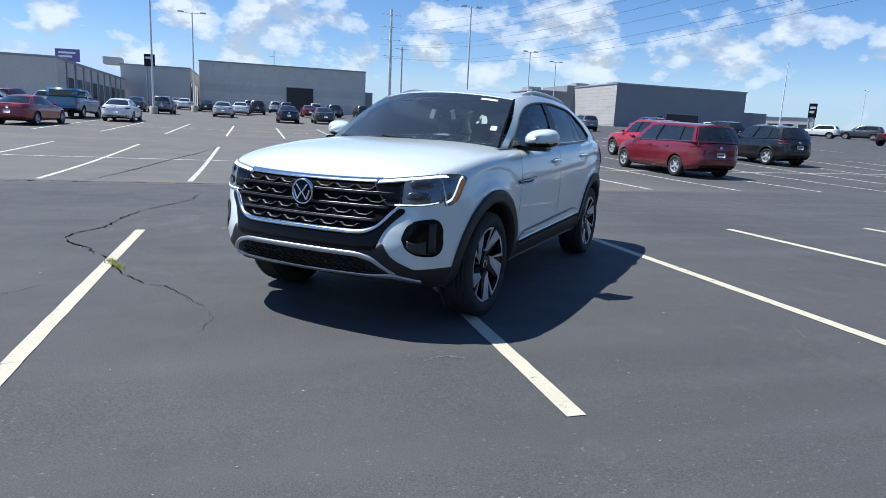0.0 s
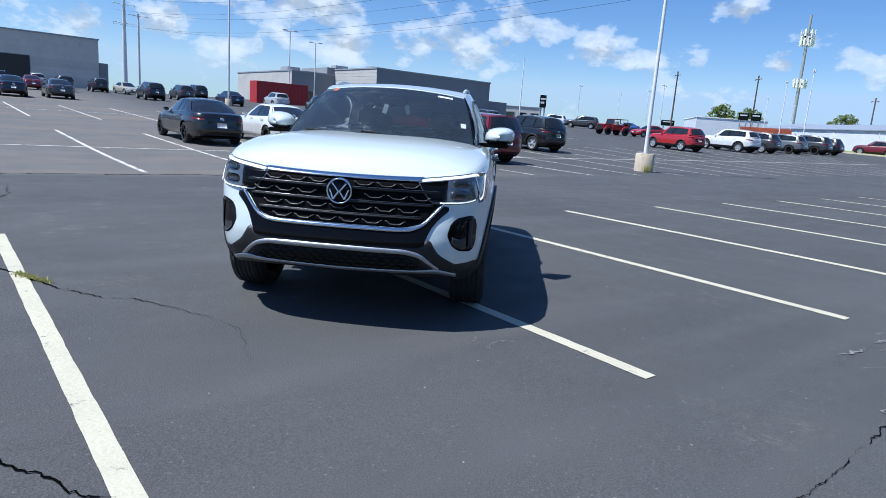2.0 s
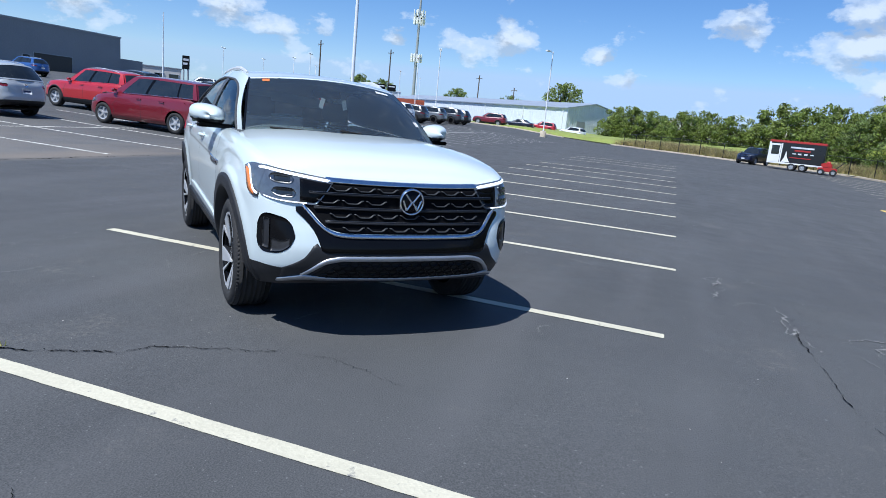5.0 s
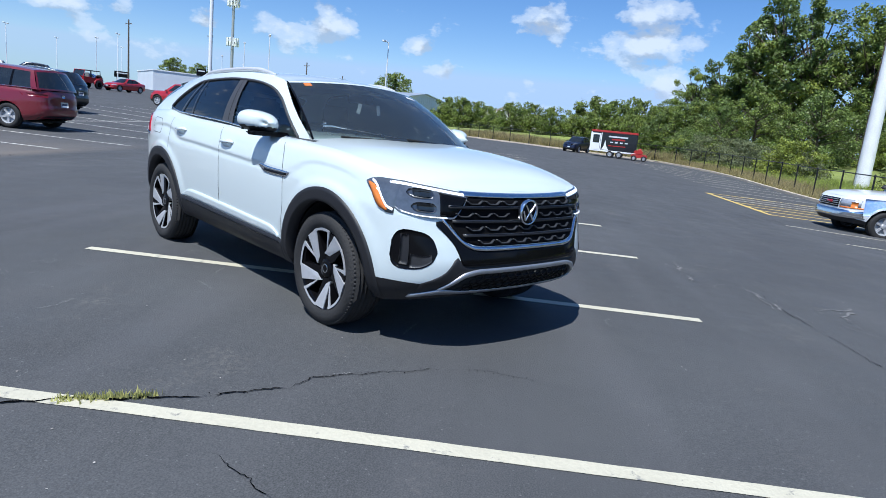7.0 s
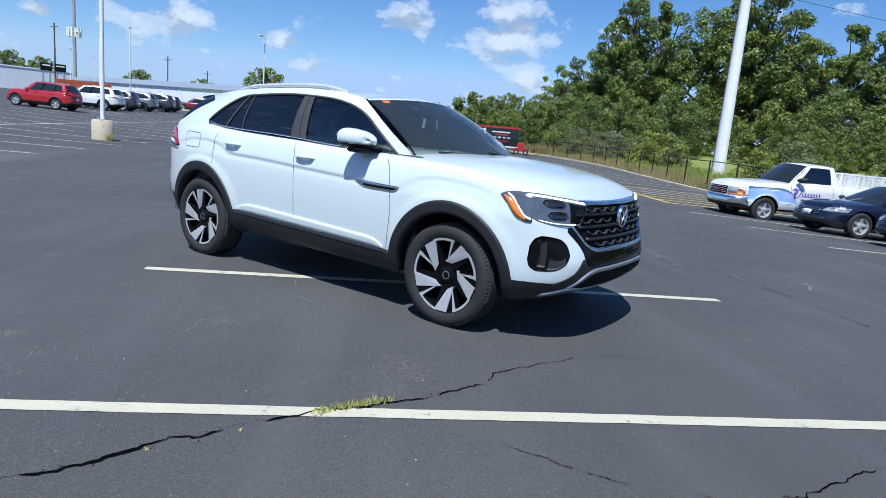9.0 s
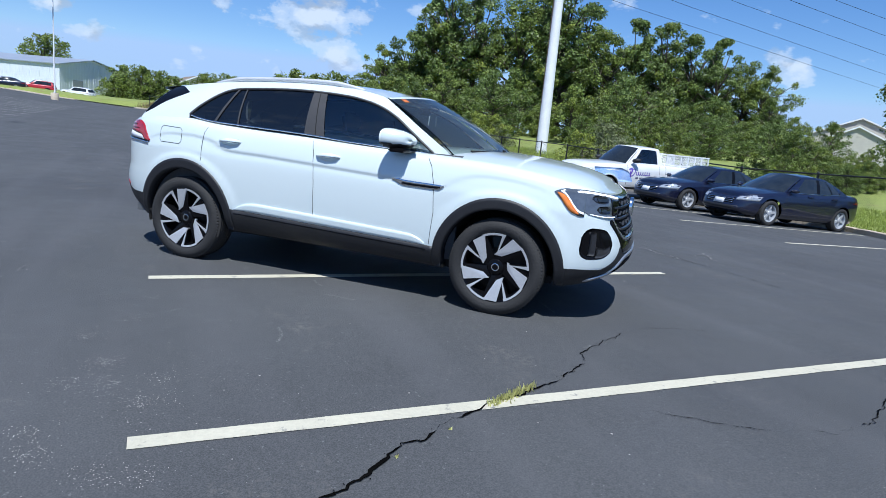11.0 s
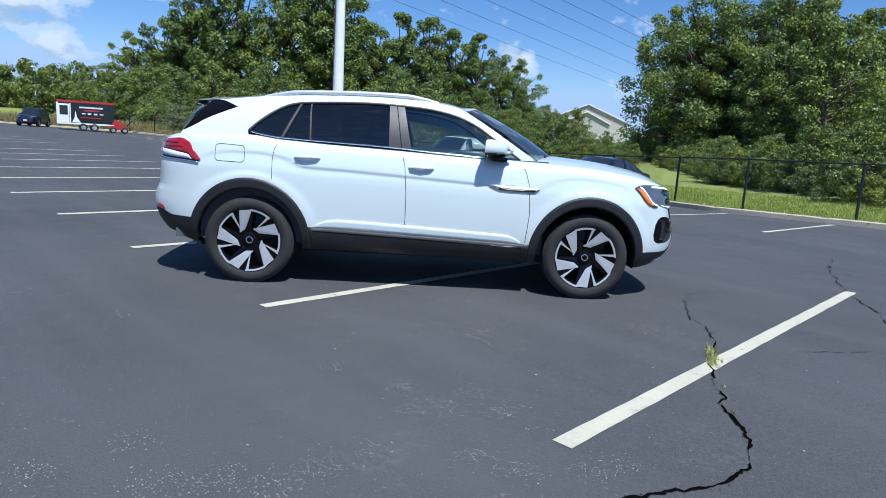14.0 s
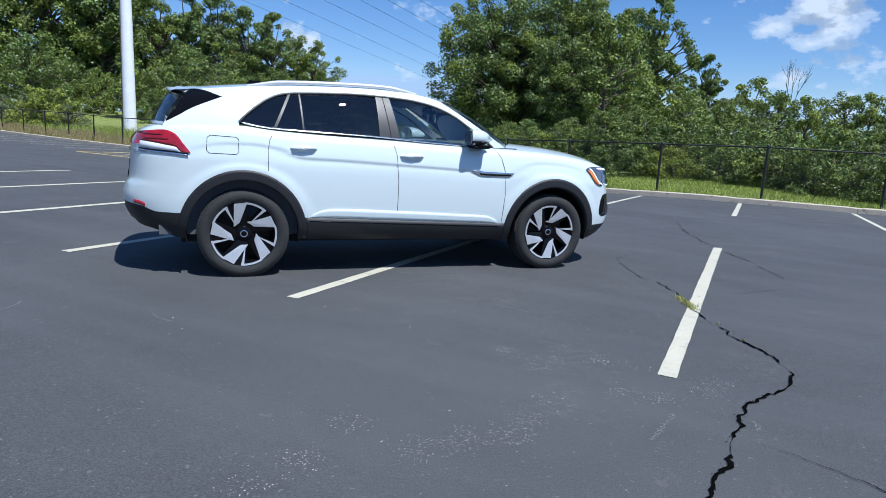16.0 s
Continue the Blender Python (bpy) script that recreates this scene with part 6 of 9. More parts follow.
def spec(kind):
    """Profiles of the other vehicles: sedan, suv, compact, van."""
    if kind == "sedan":
        L, H, W = 4.80, 1.45, 0.92
        s = dict(nose=2.36, tail=2.44, xf=1.42, xr=-1.40, R=0.335, arch=0.385, rim=0.225, tyre_w=0.22,
                 zlo=[(-2.5, 0.32), (-1.8, 0.24), (1.8, 0.22), (2.4, 0.26)], zclad=[(-2.5, 0.38), (-1.8, 0.29), (1.8, 0.27), (2.4, 0.31)],
                 zhi=[(-2.46, 0.99), (-2.0, 1.02), (-1.2, 0.99), (0, 0.93), (0.9, 0.90), (1.6, 0.83), (2.1, 0.74), (2.4, 0.66)],
                 zmid=[(-2.46, 1.01), (-2.0, 1.06), (-1.2, 1.03), (0.9, 0.96), (1.6, 0.90), (2.1, 0.80), (2.4, 0.67)])
        c = dict(base_front=0.86, base_nose=1.14, base_rear=-1.72, base_tail=-1.92, roof_front=0.05, roof_nose=0.18, roof_rear=-1.02, roof_tail=-1.16, crown=0.045, bulge=0.02,
                 base_y=[(-1.95, 0.70), (-1.2, 0.81), (0, 0.82), (1.2, 0.74)], roof_y=[(-1.2, 0.52), (-0.5, 0.57), (0.2, 0.54)], roof_z=[(-1.2, 1.33), (-0.8, 1.39), (-0.4, 1.405), (0.0, 1.38), (0.2, 1.34)])
        win = dict(front=(0.12, 0.12), b=((0.45, 0.50), (0.47, 0.55)), end=(0.86, 0.92), waist=0.55)
    elif kind in ("suv", "compact"):
        k = 1.0 if kind == "suv" else 0.93
        s = dict(nose=2.32 * k, tail=2.36 * k, xf=1.38 * k, xr=-1.38 * k, R=0.36 * (0.5 + 0.5 * k), arch=0.415 * (0.5 + 0.5 * k), rim=0.24, tyre_w=0.235,
                 zlo=[(-2.4, 0.38), (-1.8, 0.27), (1.8, 0.24), (2.4, 0.28)], zclad=[(-2.4, 0.54), (-1.8, 0.46), (0, 0.42), (1.8, 0.40), (2.4, 0.44)],
                 zhi=[(-2.4, 1.10), (-1.9, 1.13), (-1.0, 1.10), (0, 1.05), (0.9, 1.02), (1.6, 0.98), (2.1, 0.90), (2.4, 0.82)],
                 zmid=[(-2.4, 1.11), (-1.9, 1.15), (0.9, 1.08), (1.6, 1.05), (2.1, 0.96), (2.4, 0.83)])
        c = dict(base_front=0.82 * k, base_nose=1.08 * k, base_rear=-2.08 * k, base_tail=-2.24 * k, roof_front=0.18 * k, roof_nose=0.32 * k, roof_rear=-1.78 * k, roof_tail=-1.92 * k, crown=0.05, bulge=0.02,
                 base_y=[(-2.3, 0.74), (-1.2, 0.82), (0, 0.83), (1.2, 0.75)], roof_y=[(-2, 0.55), (-0.5, 0.62), (0.3, 0.57)], roof_z=[(-2, 1.52), (-1.4, 1.585), (-0.6, 1.615), (0.0, 1.59), (0.3, 1.55)])
        win = dict(front=(0.10, 0.10), b=((0.38, 0.42), (0.36, 0.41)), end=(0.90, 0.93), waist=0.62)
        W = 0.92 if kind == "suv" else 0.90
    else:
        s = dict(nose=2.50, tail=2.58, xf=1.54, xr=-1.54, R=0.345, arch=0.395, rim=0.225, tyre_w=0.225,
                 zlo=[(-2.6, 0.36), (-1.8, 0.25), (1.8, 0.23), (2.5, 0.27)], zclad=[(-2.6, 0.44), (-1.8, 0.31), (1.8, 0.29), (2.5, 0.33)],
                 zhi=[(-2.6, 1.13), (-2.2, 1.16), (-1.0, 1.13), (0.4, 1.08), (1.2, 1.03), (1.8, 0.96), (2.2, 0.86), (2.5, 0.76)],
                 zmid=[(-2.6, 1.14), (-2.2, 1.18), (1.2, 1.11), (1.8, 1.03), (2.2, 0.92), (2.5, 0.77)])
        c = dict(base_front=1.22, base_nose=1.52, base_rear=-2.34, base_tail=-2.48, roof_front=0.42, roof_nose=0.58, roof_rear=-2.12, roof_tail=-2.24, crown=0.05, bulge=0.02,
                 base_y=[(-2.5, 0.86), (-1.2, 0.90), (0.4, 0.90), (1.5, 0.82)], roof_y=[(-2.3, 0.68), (-0.5, 0.72), (0.6, 0.66)], roof_z=[(-2.3, 1.66), (-1.5, 1.70), (-0.5, 1.715), (0.1, 1.70), (0.6, 1.64)])
        win = dict(front=(0.12, 0.12), b=((0.40, 0.43), (0.36, 0.40)), end=(0.95, 0.96), waist=0.66)
        W = 0.985
    s.update(half=W, nf=4.2, nr=5.2, count=150, rows=(4, 16), flare=0.012, floor=0.2, wheel="alloy",
             side=[(0, 0.10), (0.15, 0.03), (0.4, 0.008), (0.62, 0.0), (0.72, 0.012), (0.9, 0.04), (1, 0.10)],
             front=[(0, 0.14), (0.12, 0.03), (0.3, 0.0), (0.6, 0.04), (0.85, 0.09), (1, 0.22)],
             rear=[(0, 0.18), (0.15, 0.03), (0.32, 0.0), (0.5, 0.03), (0.8, 0.06), (1, 0.13)])
    return s, c, win


def make_vehicle(kind, paint, wheel_style):
    root = thing("car", "car", "car")
    s, c, win = spec(kind)
    s["wheel"] = wheel_style
    shell = Shell(s)
    clad, body = shell.lower()
    dk = shell.deck(8)
    lower_mat = PLASTIC if kind in ("suv", "compact") else paint
    part("sill", mesh("sill", *clad, lower_mat), root)
    part("body", mesh("body", *body, paint), root)
    part("deck", mesh("deck", *dk, paint), root)
    bvh = hull_tree([clad, body, dk])
    cab = Cabin(c, shell)
    V0, V1 = 0.06, 0.88

    def cpart(name, vf, mat):
        for v, f in (vf if isinstance(vf, list) else [vf]):
            part(name, mesh(name, v, outward(v, f), mat), root)

    f0, (b0, b1), e = win["front"], win["b"], win["end"]
    cpart("roof_panel", cab.roof(8), paint)
    cpart("roof_edge", cab.panel("s", (0, 0), (1, 1), V1, 1.0, 16, 2), paint)
    cpart("waist", cab.panel("s", (0, 0), (1, 1), 0, V0, 16, 1), paint)
    cpart("front_post", cab.panel("s", (0, 0), f0, V0, V1, 3, 5), paint)
    cpart("front_glass", cab.panel("s", f0, (b0[0], b1[0]), V0, V1, 8, 5, -0.003), GLASS_FAR)
    cpart("door_post", cab.panel("s", (b0[0], b1[0]), (b0[1], b1[1]), V0, V1, 2, 5), GLOSS_BLACK)
    mid = (b0[1] + (e[0] - b0[1]) * win["waist"], b1[1] + (e[1] - b1[1]) * win["waist"])
    cpart("rear_glass", cab.panel("s", (b0[1], b1[1]), mid, V0, V1, 8, 5, -0.003), GLASS_FAR)
    cpart("rear_post", cab.panel("s", mid, (mid[0] + 0.02, mid[1] + 0.02), V0, V1, 1, 5), GLOSS_BLACK)
    cpart("side_glass", cab.panel("s", (mid[0] + 0.02, mid[1] + 0.02), e, V0, V1, 6, 5, -0.003), GLASS_FAR)
    cpart("tail_post", cab.panel("s", e, (1, 1), V0, V1, 4, 5), paint)
    cpart("windscreen", cab.across("w", (0.96, 0.96), 0.0, 0.96, 10, 5), GLASS_FAR)
    cpart("screen_header", cab.across("w", (1, 1), 0.96, 1.0, 10, 1), paint)
    cpart("screen_post", cab.panel("w", (0.96, 0.96), (1, 1), 0, 0.96, 1, 5), paint)
    cpart("back_window", cab.across("r", (0.94, 0.94), 0.08, 0.9, 10, 5), GLASS_FAR)
    cpart("back_header", cab.across("r", (1, 1), 0.9, 1.0, 10, 1), paint)
    cpart("back_base", cab.across("r", (1, 1), 0.0, 0.08, 10, 1), paint)
    cpart("back_post", cab.panel("r", (0, 0), (0.06, 0.06), 0.08, 0.9, 1, 5), paint)
    span = lambda a, b, n: list(np.linspace(a, b, n))
    W, T, N = s["half"], s["tail"], s["nose"]
    zr, zf = float(shell.zhi(-T)), float(shell.zhi(N))
    sk = lambda nm, us, lo, hi, mat, ax, k=2, o=0.006: part(nm, mesh(nm, *skin(bvh, band(us, lo, hi, k, (lambda u, w: (0, u, w)) if ax in "xX" else (lambda u, w: (u, 0, w))), ax, o, 0.02), mat), root)
    for sg, ax in ((1, "y"), (-1, "Y")):
        sk("tail_lamp", [sg * u for u in span(W * 0.62, W * 0.93, 10)], lambda u: zr - 0.21 + 0.04 * abs(u), lambda u: zr - 0.10, LAMP_DARK, "X")
        sk("lamp_side", span(-T + 0.10, -T + 0.30, 8), lambda u: zr - 0.17, lambda u: zr - 0.10 + 0.02 * (u + T), LAMP_DARK, ax)
        sk("headlamp", [sg * u for u in span(W * 0.50, W * 0.90, 10)], lambda u: zf - 0.13 + 0.07 * abs(u) / W, lambda u: zf - 0.02 + 0.08 * abs(u) / W, LAMP_BRIGHT if kind == "sedan" else LAMP_CLEAR, "x")
        sk("lamp_wing", span(N - 0.50, N - 0.22, 8), lambda u: zf - 0.0, lambda u: zf + 0.09, LAMP_BRIGHT if kind == "sedan" else LAMP_CLEAR, ax)
        gaps = Geo()
        for pts in ([(s["xf"] - s["arch"] - 0.12, 0.35), (s["xf"] - s["arch"] - 0.08, 0.7), (0.80, 0.93)], [(-0.12, 0.35), (-0.12, 0.90)], [(-1.0, 0.60), (-1.08, 0.93)]):
            gaps.add(*seam_line(bvh, pts, ax, 0.010))
        part("door_gap", gaps.mesh("door_gap", SEAM), root)
        for x0 in (-0.02, -0.98):
            sk("door_handle", span(x0 - 0.10, x0 + 0.10, 5), lambda u: 0.86 if kind == "sedan" else 0.95, lambda u: 0.89 if kind == "sedan" else 0.98, paint, ax, 1, 0.03)
        my = float(cab.at("s", 0.12, 0.1).y)
        v, f = mirror_housing(sg, c["base_front"] - 0.18, sg * my, float(shell.zhi(0.6)) + 0.07, 0.72)
        part("door_mirror", mesh("door_mirror", v, f, paint), root)
        if kind in ("suv", "compact"):
            for axx in (s["xf"], s["xr"]):
                grid = []
                for i in range(25):
                    a = math.radians(-8 + 196 * i / 24)
                    grid.append([(axx + math.cos(a) * r, 0, max(s["R"] + math.sin(a) * r, 0.27)) for r in (s["arch"] - 0.003, s["arch"] + 0.055)])
                part("arch_trim", mesh("arch_trim", *skin(bvh, grid, ax, 0.008, 0.05), PLASTIC), root)
            pts = [cab.top("s", 0.08 + 0.8 * i / 12) for i in range(13)]
            part("roof_rail", Geo().tube([(p.x, (p.y - 0.03) * sg, p.z + 0.04 * min(1, 5 * i / 12, 5 * (12 - i) / 12)) for i, p in enumerate(pts)], 0.014, 6).mesh("roof_rail", SATIN, True), root)
        if kind in ("sedan", "van"):
            pts = [cab.at("s", f0[0] + (e[0] - f0[0]) * i / 14, V0 - 0.02, 0.004) for i in range(15)]
            part("window_strip", Geo().tube([(p.x, p.y * sg, p.z) for p in pts], 0.008, 5).mesh("window_strip", CHROME, True), root)
    zp = {"sedan": 0.66, "van": 0.78}.get(kind, 0.80)
    sk("rear_bumper", span(-W * 0.86, W * 0.86, 20), lambda u: 0.33, lambda u: 0.44, PLASTIC, "X", 2, 0.006)
    pl = sk("number_plate", span(-0.155, 0.155, 4), lambda u: zp - 0.075, lambda u: zp + 0.075, PLATE, "X", 1, 0.012)
    part("plate_bar", mesh("plate_bar", *skin(bvh, band(span(-0.12, 0.12, 4), lambda u: zp - 0.03, lambda u: zp + 0.03, 1, lambda u, w: (0, u, w)), "X", 0.015, 0.01), PLATE_INK), pl)
    sk("rear_badge", span(-0.055, 0.055, 5), lambda u: zr - 0.17, lambda u: zr - 0.08, CHROME, "X", 1, 0.01)
    sk("grille", span(-W * 0.46, W * 0.46, 12), lambda u: zf - 0.19, lambda u: zf - 0.04, GLOSS_BLACK, "x", 3, 0.005)
    for q in (0.16, 0.115, 0.07):
        sk("grille_bar", span(-W * 0.44, W * 0.44, 12), lambda u: zf - q - 0.006, lambda u: zf - q + 0.006, CHROME, "x", 1, 0.016)
    sk("lower_grille", span(-W * 0.62, W * 0.62, 12), lambda u: 0.30, lambda u: 0.42, PLASTIC, "x", 2, 0.006)
    sk("front_plate", span(-0.155, 0.155, 4), lambda u: 0.45, lambda u: 0.58, PLATE, "x", 1, 0.02)
    four_wheels(root, s)
    wells_and_floor(root, s)
    return root


PAINTED = ("body", "deck", "roof_panel", "roof_edge", "waist", "front_post", "tail_post", "screen_header", "screen_post", "back_header", "back_base", "back_post", "door_handle", "door_mirror", "sill")


def park(kind, x, y, heading, paint, label, wheel_style="alloy", scale=1.0, group="parked cars"):
    """Puts a vehicle on the lot; alike kinds share their meshes and carry their own paint."""
    a = radians(heading)
    zf, zb = float(land(x + 1.4 * math.cos(a), y + 1.4 * math.sin(a))), float(land(x - 1.4 * math.cos(a), y - 1.4 * math.sin(a)))
    pitch = -math.degrees(math.atan2(zf - zb, 2.8))
    m = Matrix.Translation((x, y, (zf + zb) / 2)) @ pose(0, 0, 0, 0, 0, heading) @ pose(0, 0, 0, 0, pitch, 0)
    key = (kind, wheel_style)
    if key not in KINDS:
        KINDS[key] = ob = make_vehicle(kind, paint, wheel_style)
        ob.matrix_basis = m
    else:
        ob = copy_thing(KINDS[key], m)
        for o in ob.children_recursive:
            base = o.name.split(".")[0]
            if base in PAINTED and not (base == "sill" and kind in ("suv", "compact")):
                o.material_slots[0].link = "OBJECT"
                o.material_slots[0].material = paint
    ob.scale = (scale,) * 3
    return tagged(ob, label if len(label.split()) > 3 else label + " parked in the lot", "car" if kind != "van" else "minivan", group)

# ---- the white crossover ----
CAR = white_suv(pose(2.053, 7.604, 0.0, 0, 0, -132.98))

# ---- parked cars ----
RED = car_paint("red_paint", (0.42, 0.018, 0.024))
WINE = car_paint("wine_paint", (0.24, 0.018, 0.026))
MAROON = car_paint("maroon_paint", (0.17, 0.012, 0.022))
BLACK = car_paint("black_paint", (0.010, 0.010, 0.012))
NAVY = car_paint("navy_paint", (0.006, 0.008, 0.026))
BLUE = car_paint("blue_paint", (0.03, 0.09, 0.28))
TEAL = car_paint("faded_blue_paint", (0.05, 0.16, 0.30))
SILVER = car_paint("silver_paint", (0.46, 0.48, 0.50))
GREY = car_paint("grey_paint", (0.13, 0.14, 0.15))
DARKGREY = car_paint("dark_grey_paint", (0.045, 0.048, 0.053))
PEARL = car_paint("pearl_paint", (0.76, 0.77, 0.77))
BEIGE = car_paint("beige_paint", (0.46, 0.44, 0.38))

for kind, x, y, hd, paint, label, style, k in (
    ("sedan", 5.70, 25.4, 90, BLACK, "black fastback saloon seen from behind", "dark", 1.0),
    ("sedan", 8.50, 25.4, 90, PEARL, "white fastback saloon with dark wheels", "dark", 1.0),
    ("suv", 11.55, 26.2, 90, SILVER, "silver sport utility vehicle with dark wheels", "dark", 1.02),
    ("van", 14.45, 21.3, 90, MAROON, "dark red minivan with alloy wheels", "alloy", 1.0),
    ("suv", 17.6, 27.5, 90, RED, "bright red crossover with silver wheels", "alloy", 1.05),
    ("compact", 22.6, 25.9, 90, BLACK, "black electric crossover with a silver roof line", "alloy", 1.03),
    ("compact", 39.3, 27.6, 80, RED, "red compact crossover", "alloy", 0.98),
    ("suv", 48.6, 28.6, 85, PEARL, "white three-row crossover", "alloy", 1.05),
    ("suv", 52.4, 28.6, 88, DARKGREY, "dark grey crossover", "alloy", 1.0),
    ("suv", 57.9, 28.8, 88, GREY, "grey crossover with dark wheels", "dark", 1.0),
    ("suv", 63.6, 29.0, 88, DARKGREY, "dark grey crossover with dark wheels", "dark", 1.05),
    ("suv", 67.2, 29.2, 88, BLACK, "black crossover", "alloy", 1.0),
    ("sedan", -10.7, 39.2, 82, WINE, "dark red saloon", "alloy", 1.0),
    ("sedan", -8.0, 47.8, 90, PEARL, "white older saloon", "alloy", 0.98),
    ("sedan", -10.9, 72.5, 90, DARKGREY, "dark saloon", "alloy", 1.0),
    ("suv", -16.5, 52.0, 20, PEARL, "white car nose in to the wall", "alloy", 0.95),
    ("compact", -8.0, 68.5, 90, GREY, "grey hatchback", "alloy", 1.0),
    ("sedan", -5.3, 86.0, 90, BLACK, "black saloon", "alloy", 1.0),
    ("sedan", -8.3, 92.0, 90, PEARL, "white saloon", "alloy", 1.0),
    ("sedan", -2.6, 67.2, 90, SILVER, "silver saloon", "alloy", 1.0),
    ("sedan", -1.2, 78.0, 90, PEARL, "white saloon", "alloy", 1.0),
    ("suv", 0.6, 84.0, 90, BLACK, "black sport utility vehicle", "alloy", 1.05),
    ("suv", 4.2, 88.0, 90, NAVY, "dark blue crossover", "alloy", 1.0),
    ("sedan", 2.95, 58.8, 90, NAVY, "navy saloon", "alloy", 1.0),
    ("sedan", 6.1, 60.2, 90, DARKGREY, "dark grey saloon", "alloy", 1.0),
    ("sedan", 6.6, 82.0, 90, MAROON, "dark red saloon", "alloy", 1.0),
    ("compact", 9.8, 84.0, 90, DARKGREY, "dark grey crossover", "alloy", 1.0),
    ("suv", 14.6, 92.0, 90, BLACK, "black sport utility vehicle", "alloy", 1.0),
    ("sedan", 17.0, 88.0, -80, BEIGE, "pale beige saloon facing the lane", "alloy", 0.98),
    ("sedan", 21.5, 95.0, -80, PEARL, "white saloon facing the lane", "alloy", 0.98),
    ("suv", 15.6, 71.5, 90, BLACK, "black crossover", "alloy", 1.05),
    ("suv", 20.2, 77.0, 90, DARKGREY, "dark grey crossover", "alloy", 1.0),
    ("sedan", 22.4, 68.4, 90, NAVY, "navy saloon with a glossy tail", "alloy", 1.0),
    ("suv", 28.2, 70.0, 86, SILVER, "silver wagon", "alloy", 0.98),
    ("suv", 27.6, 58.6, 80, DARKGREY, "dark grey crossover", "dark", 1.0),
    ("suv", 33.4, 62.5, 82, GREY, "grey crossover", "alloy", 1.0),
    ("sedan", 36.4, 74.0, 60, BLACK, "black saloon", "alloy", 1.0),
    ("compact", 49.0, 72.0, 60, SILVER, "silver crossover by the building", "alloy", 1.0),
    ("suv", 40.5, 62.0, 88, BLUE, "blue crossover", "alloy", 1.0),
    ("sedan", 47.0, 60.0, 60, PEARL, "white saloon", "alloy", 1.0),
    ("suv", 33.5, 42.0, 88, BLACK, "black pickup-sized utility vehicle", "alloy", 1.0),
    ("sedan", 8.5, -6.35, 90, NAVY, "navy saloon with silver wheels, nose to the lane", "alloy", 1.0),
    ("sedan", 11.3, -6.3, 90, NAVY, "navy saloon with silver wheels, nose to the lane", "alloy", 1.0),
    ("compact", 63.0, -2.6, 150, NAVY, "dark blue hatchback beside the food trailer", "alloy", 0.95),
    ("sedan", 61.8, 45.0, 165, RED, "red coupe behind the open utility vehicle", "alloy", 0.95),
    ("suv", 3.2, 99.0, 90, SILVER, "silver crossover near the warehouse", "alloy", 1.0),
    ("suv", -0.4, 106.0, 90, GREY, "grey crossover near the warehouse", "alloy", 1.0),
    ("sedan", 12.0, 99.0, 90, MAROON, "dark red saloon near the warehouse", "alloy", 1.0),
    ("suv", 24.7, 86.5, 90, BLACK, "black crossover near the service drive", "alloy", 1.05),
    ("sedan", -11.0, 108.0, 90, PEARL, "white saloon near the warehouse", "alloy", 1.0),
    ("suv", 69.0, 66.5, 120, PEARL, "white sport utility vehicle across the lot", "alloy", 1.0),
    ("suv", 73.0, 64.0, 120, DARKGREY, "dark grey utility vehicle across the lot", "alloy", 1.08),
    ("sedan", 78.5, 60.5, 120, BLUE, "blue saloon across the lot", "alloy", 0.95),
    ("suv", -17.8, 60.0, 80, MAROON, "dark red sport utility vehicle by the service wing", "alloy", 1.0),
    ("suv", -15.4, 62.0, 80, SILVER, "silver sport utility vehicle by the service wing", "alloy", 1.0),
        ("suv", 8.6, 96.0, 90, SILVER, "silver crossover in the far row", "alloy", 1.0),
    ("suv", 88.0, 30.5, 90, MAROON, "dark red pickup-sized vehicle", "alloy", 1.1),
    ("sedan", 93.5, 27.5, 90, NAVY, "dark blue saloon", "alloy", 1.0),
    ("compact", 97.5, 24.5, 90, RED, "red hatchback", "alloy", 1.0),
    ("suv", 99.0, 20.0, 60, PEARL, "white crossover on the grass edge", "alloy", 1.0),
):
    park(kind, x, y, hd, paint, label, style, k)


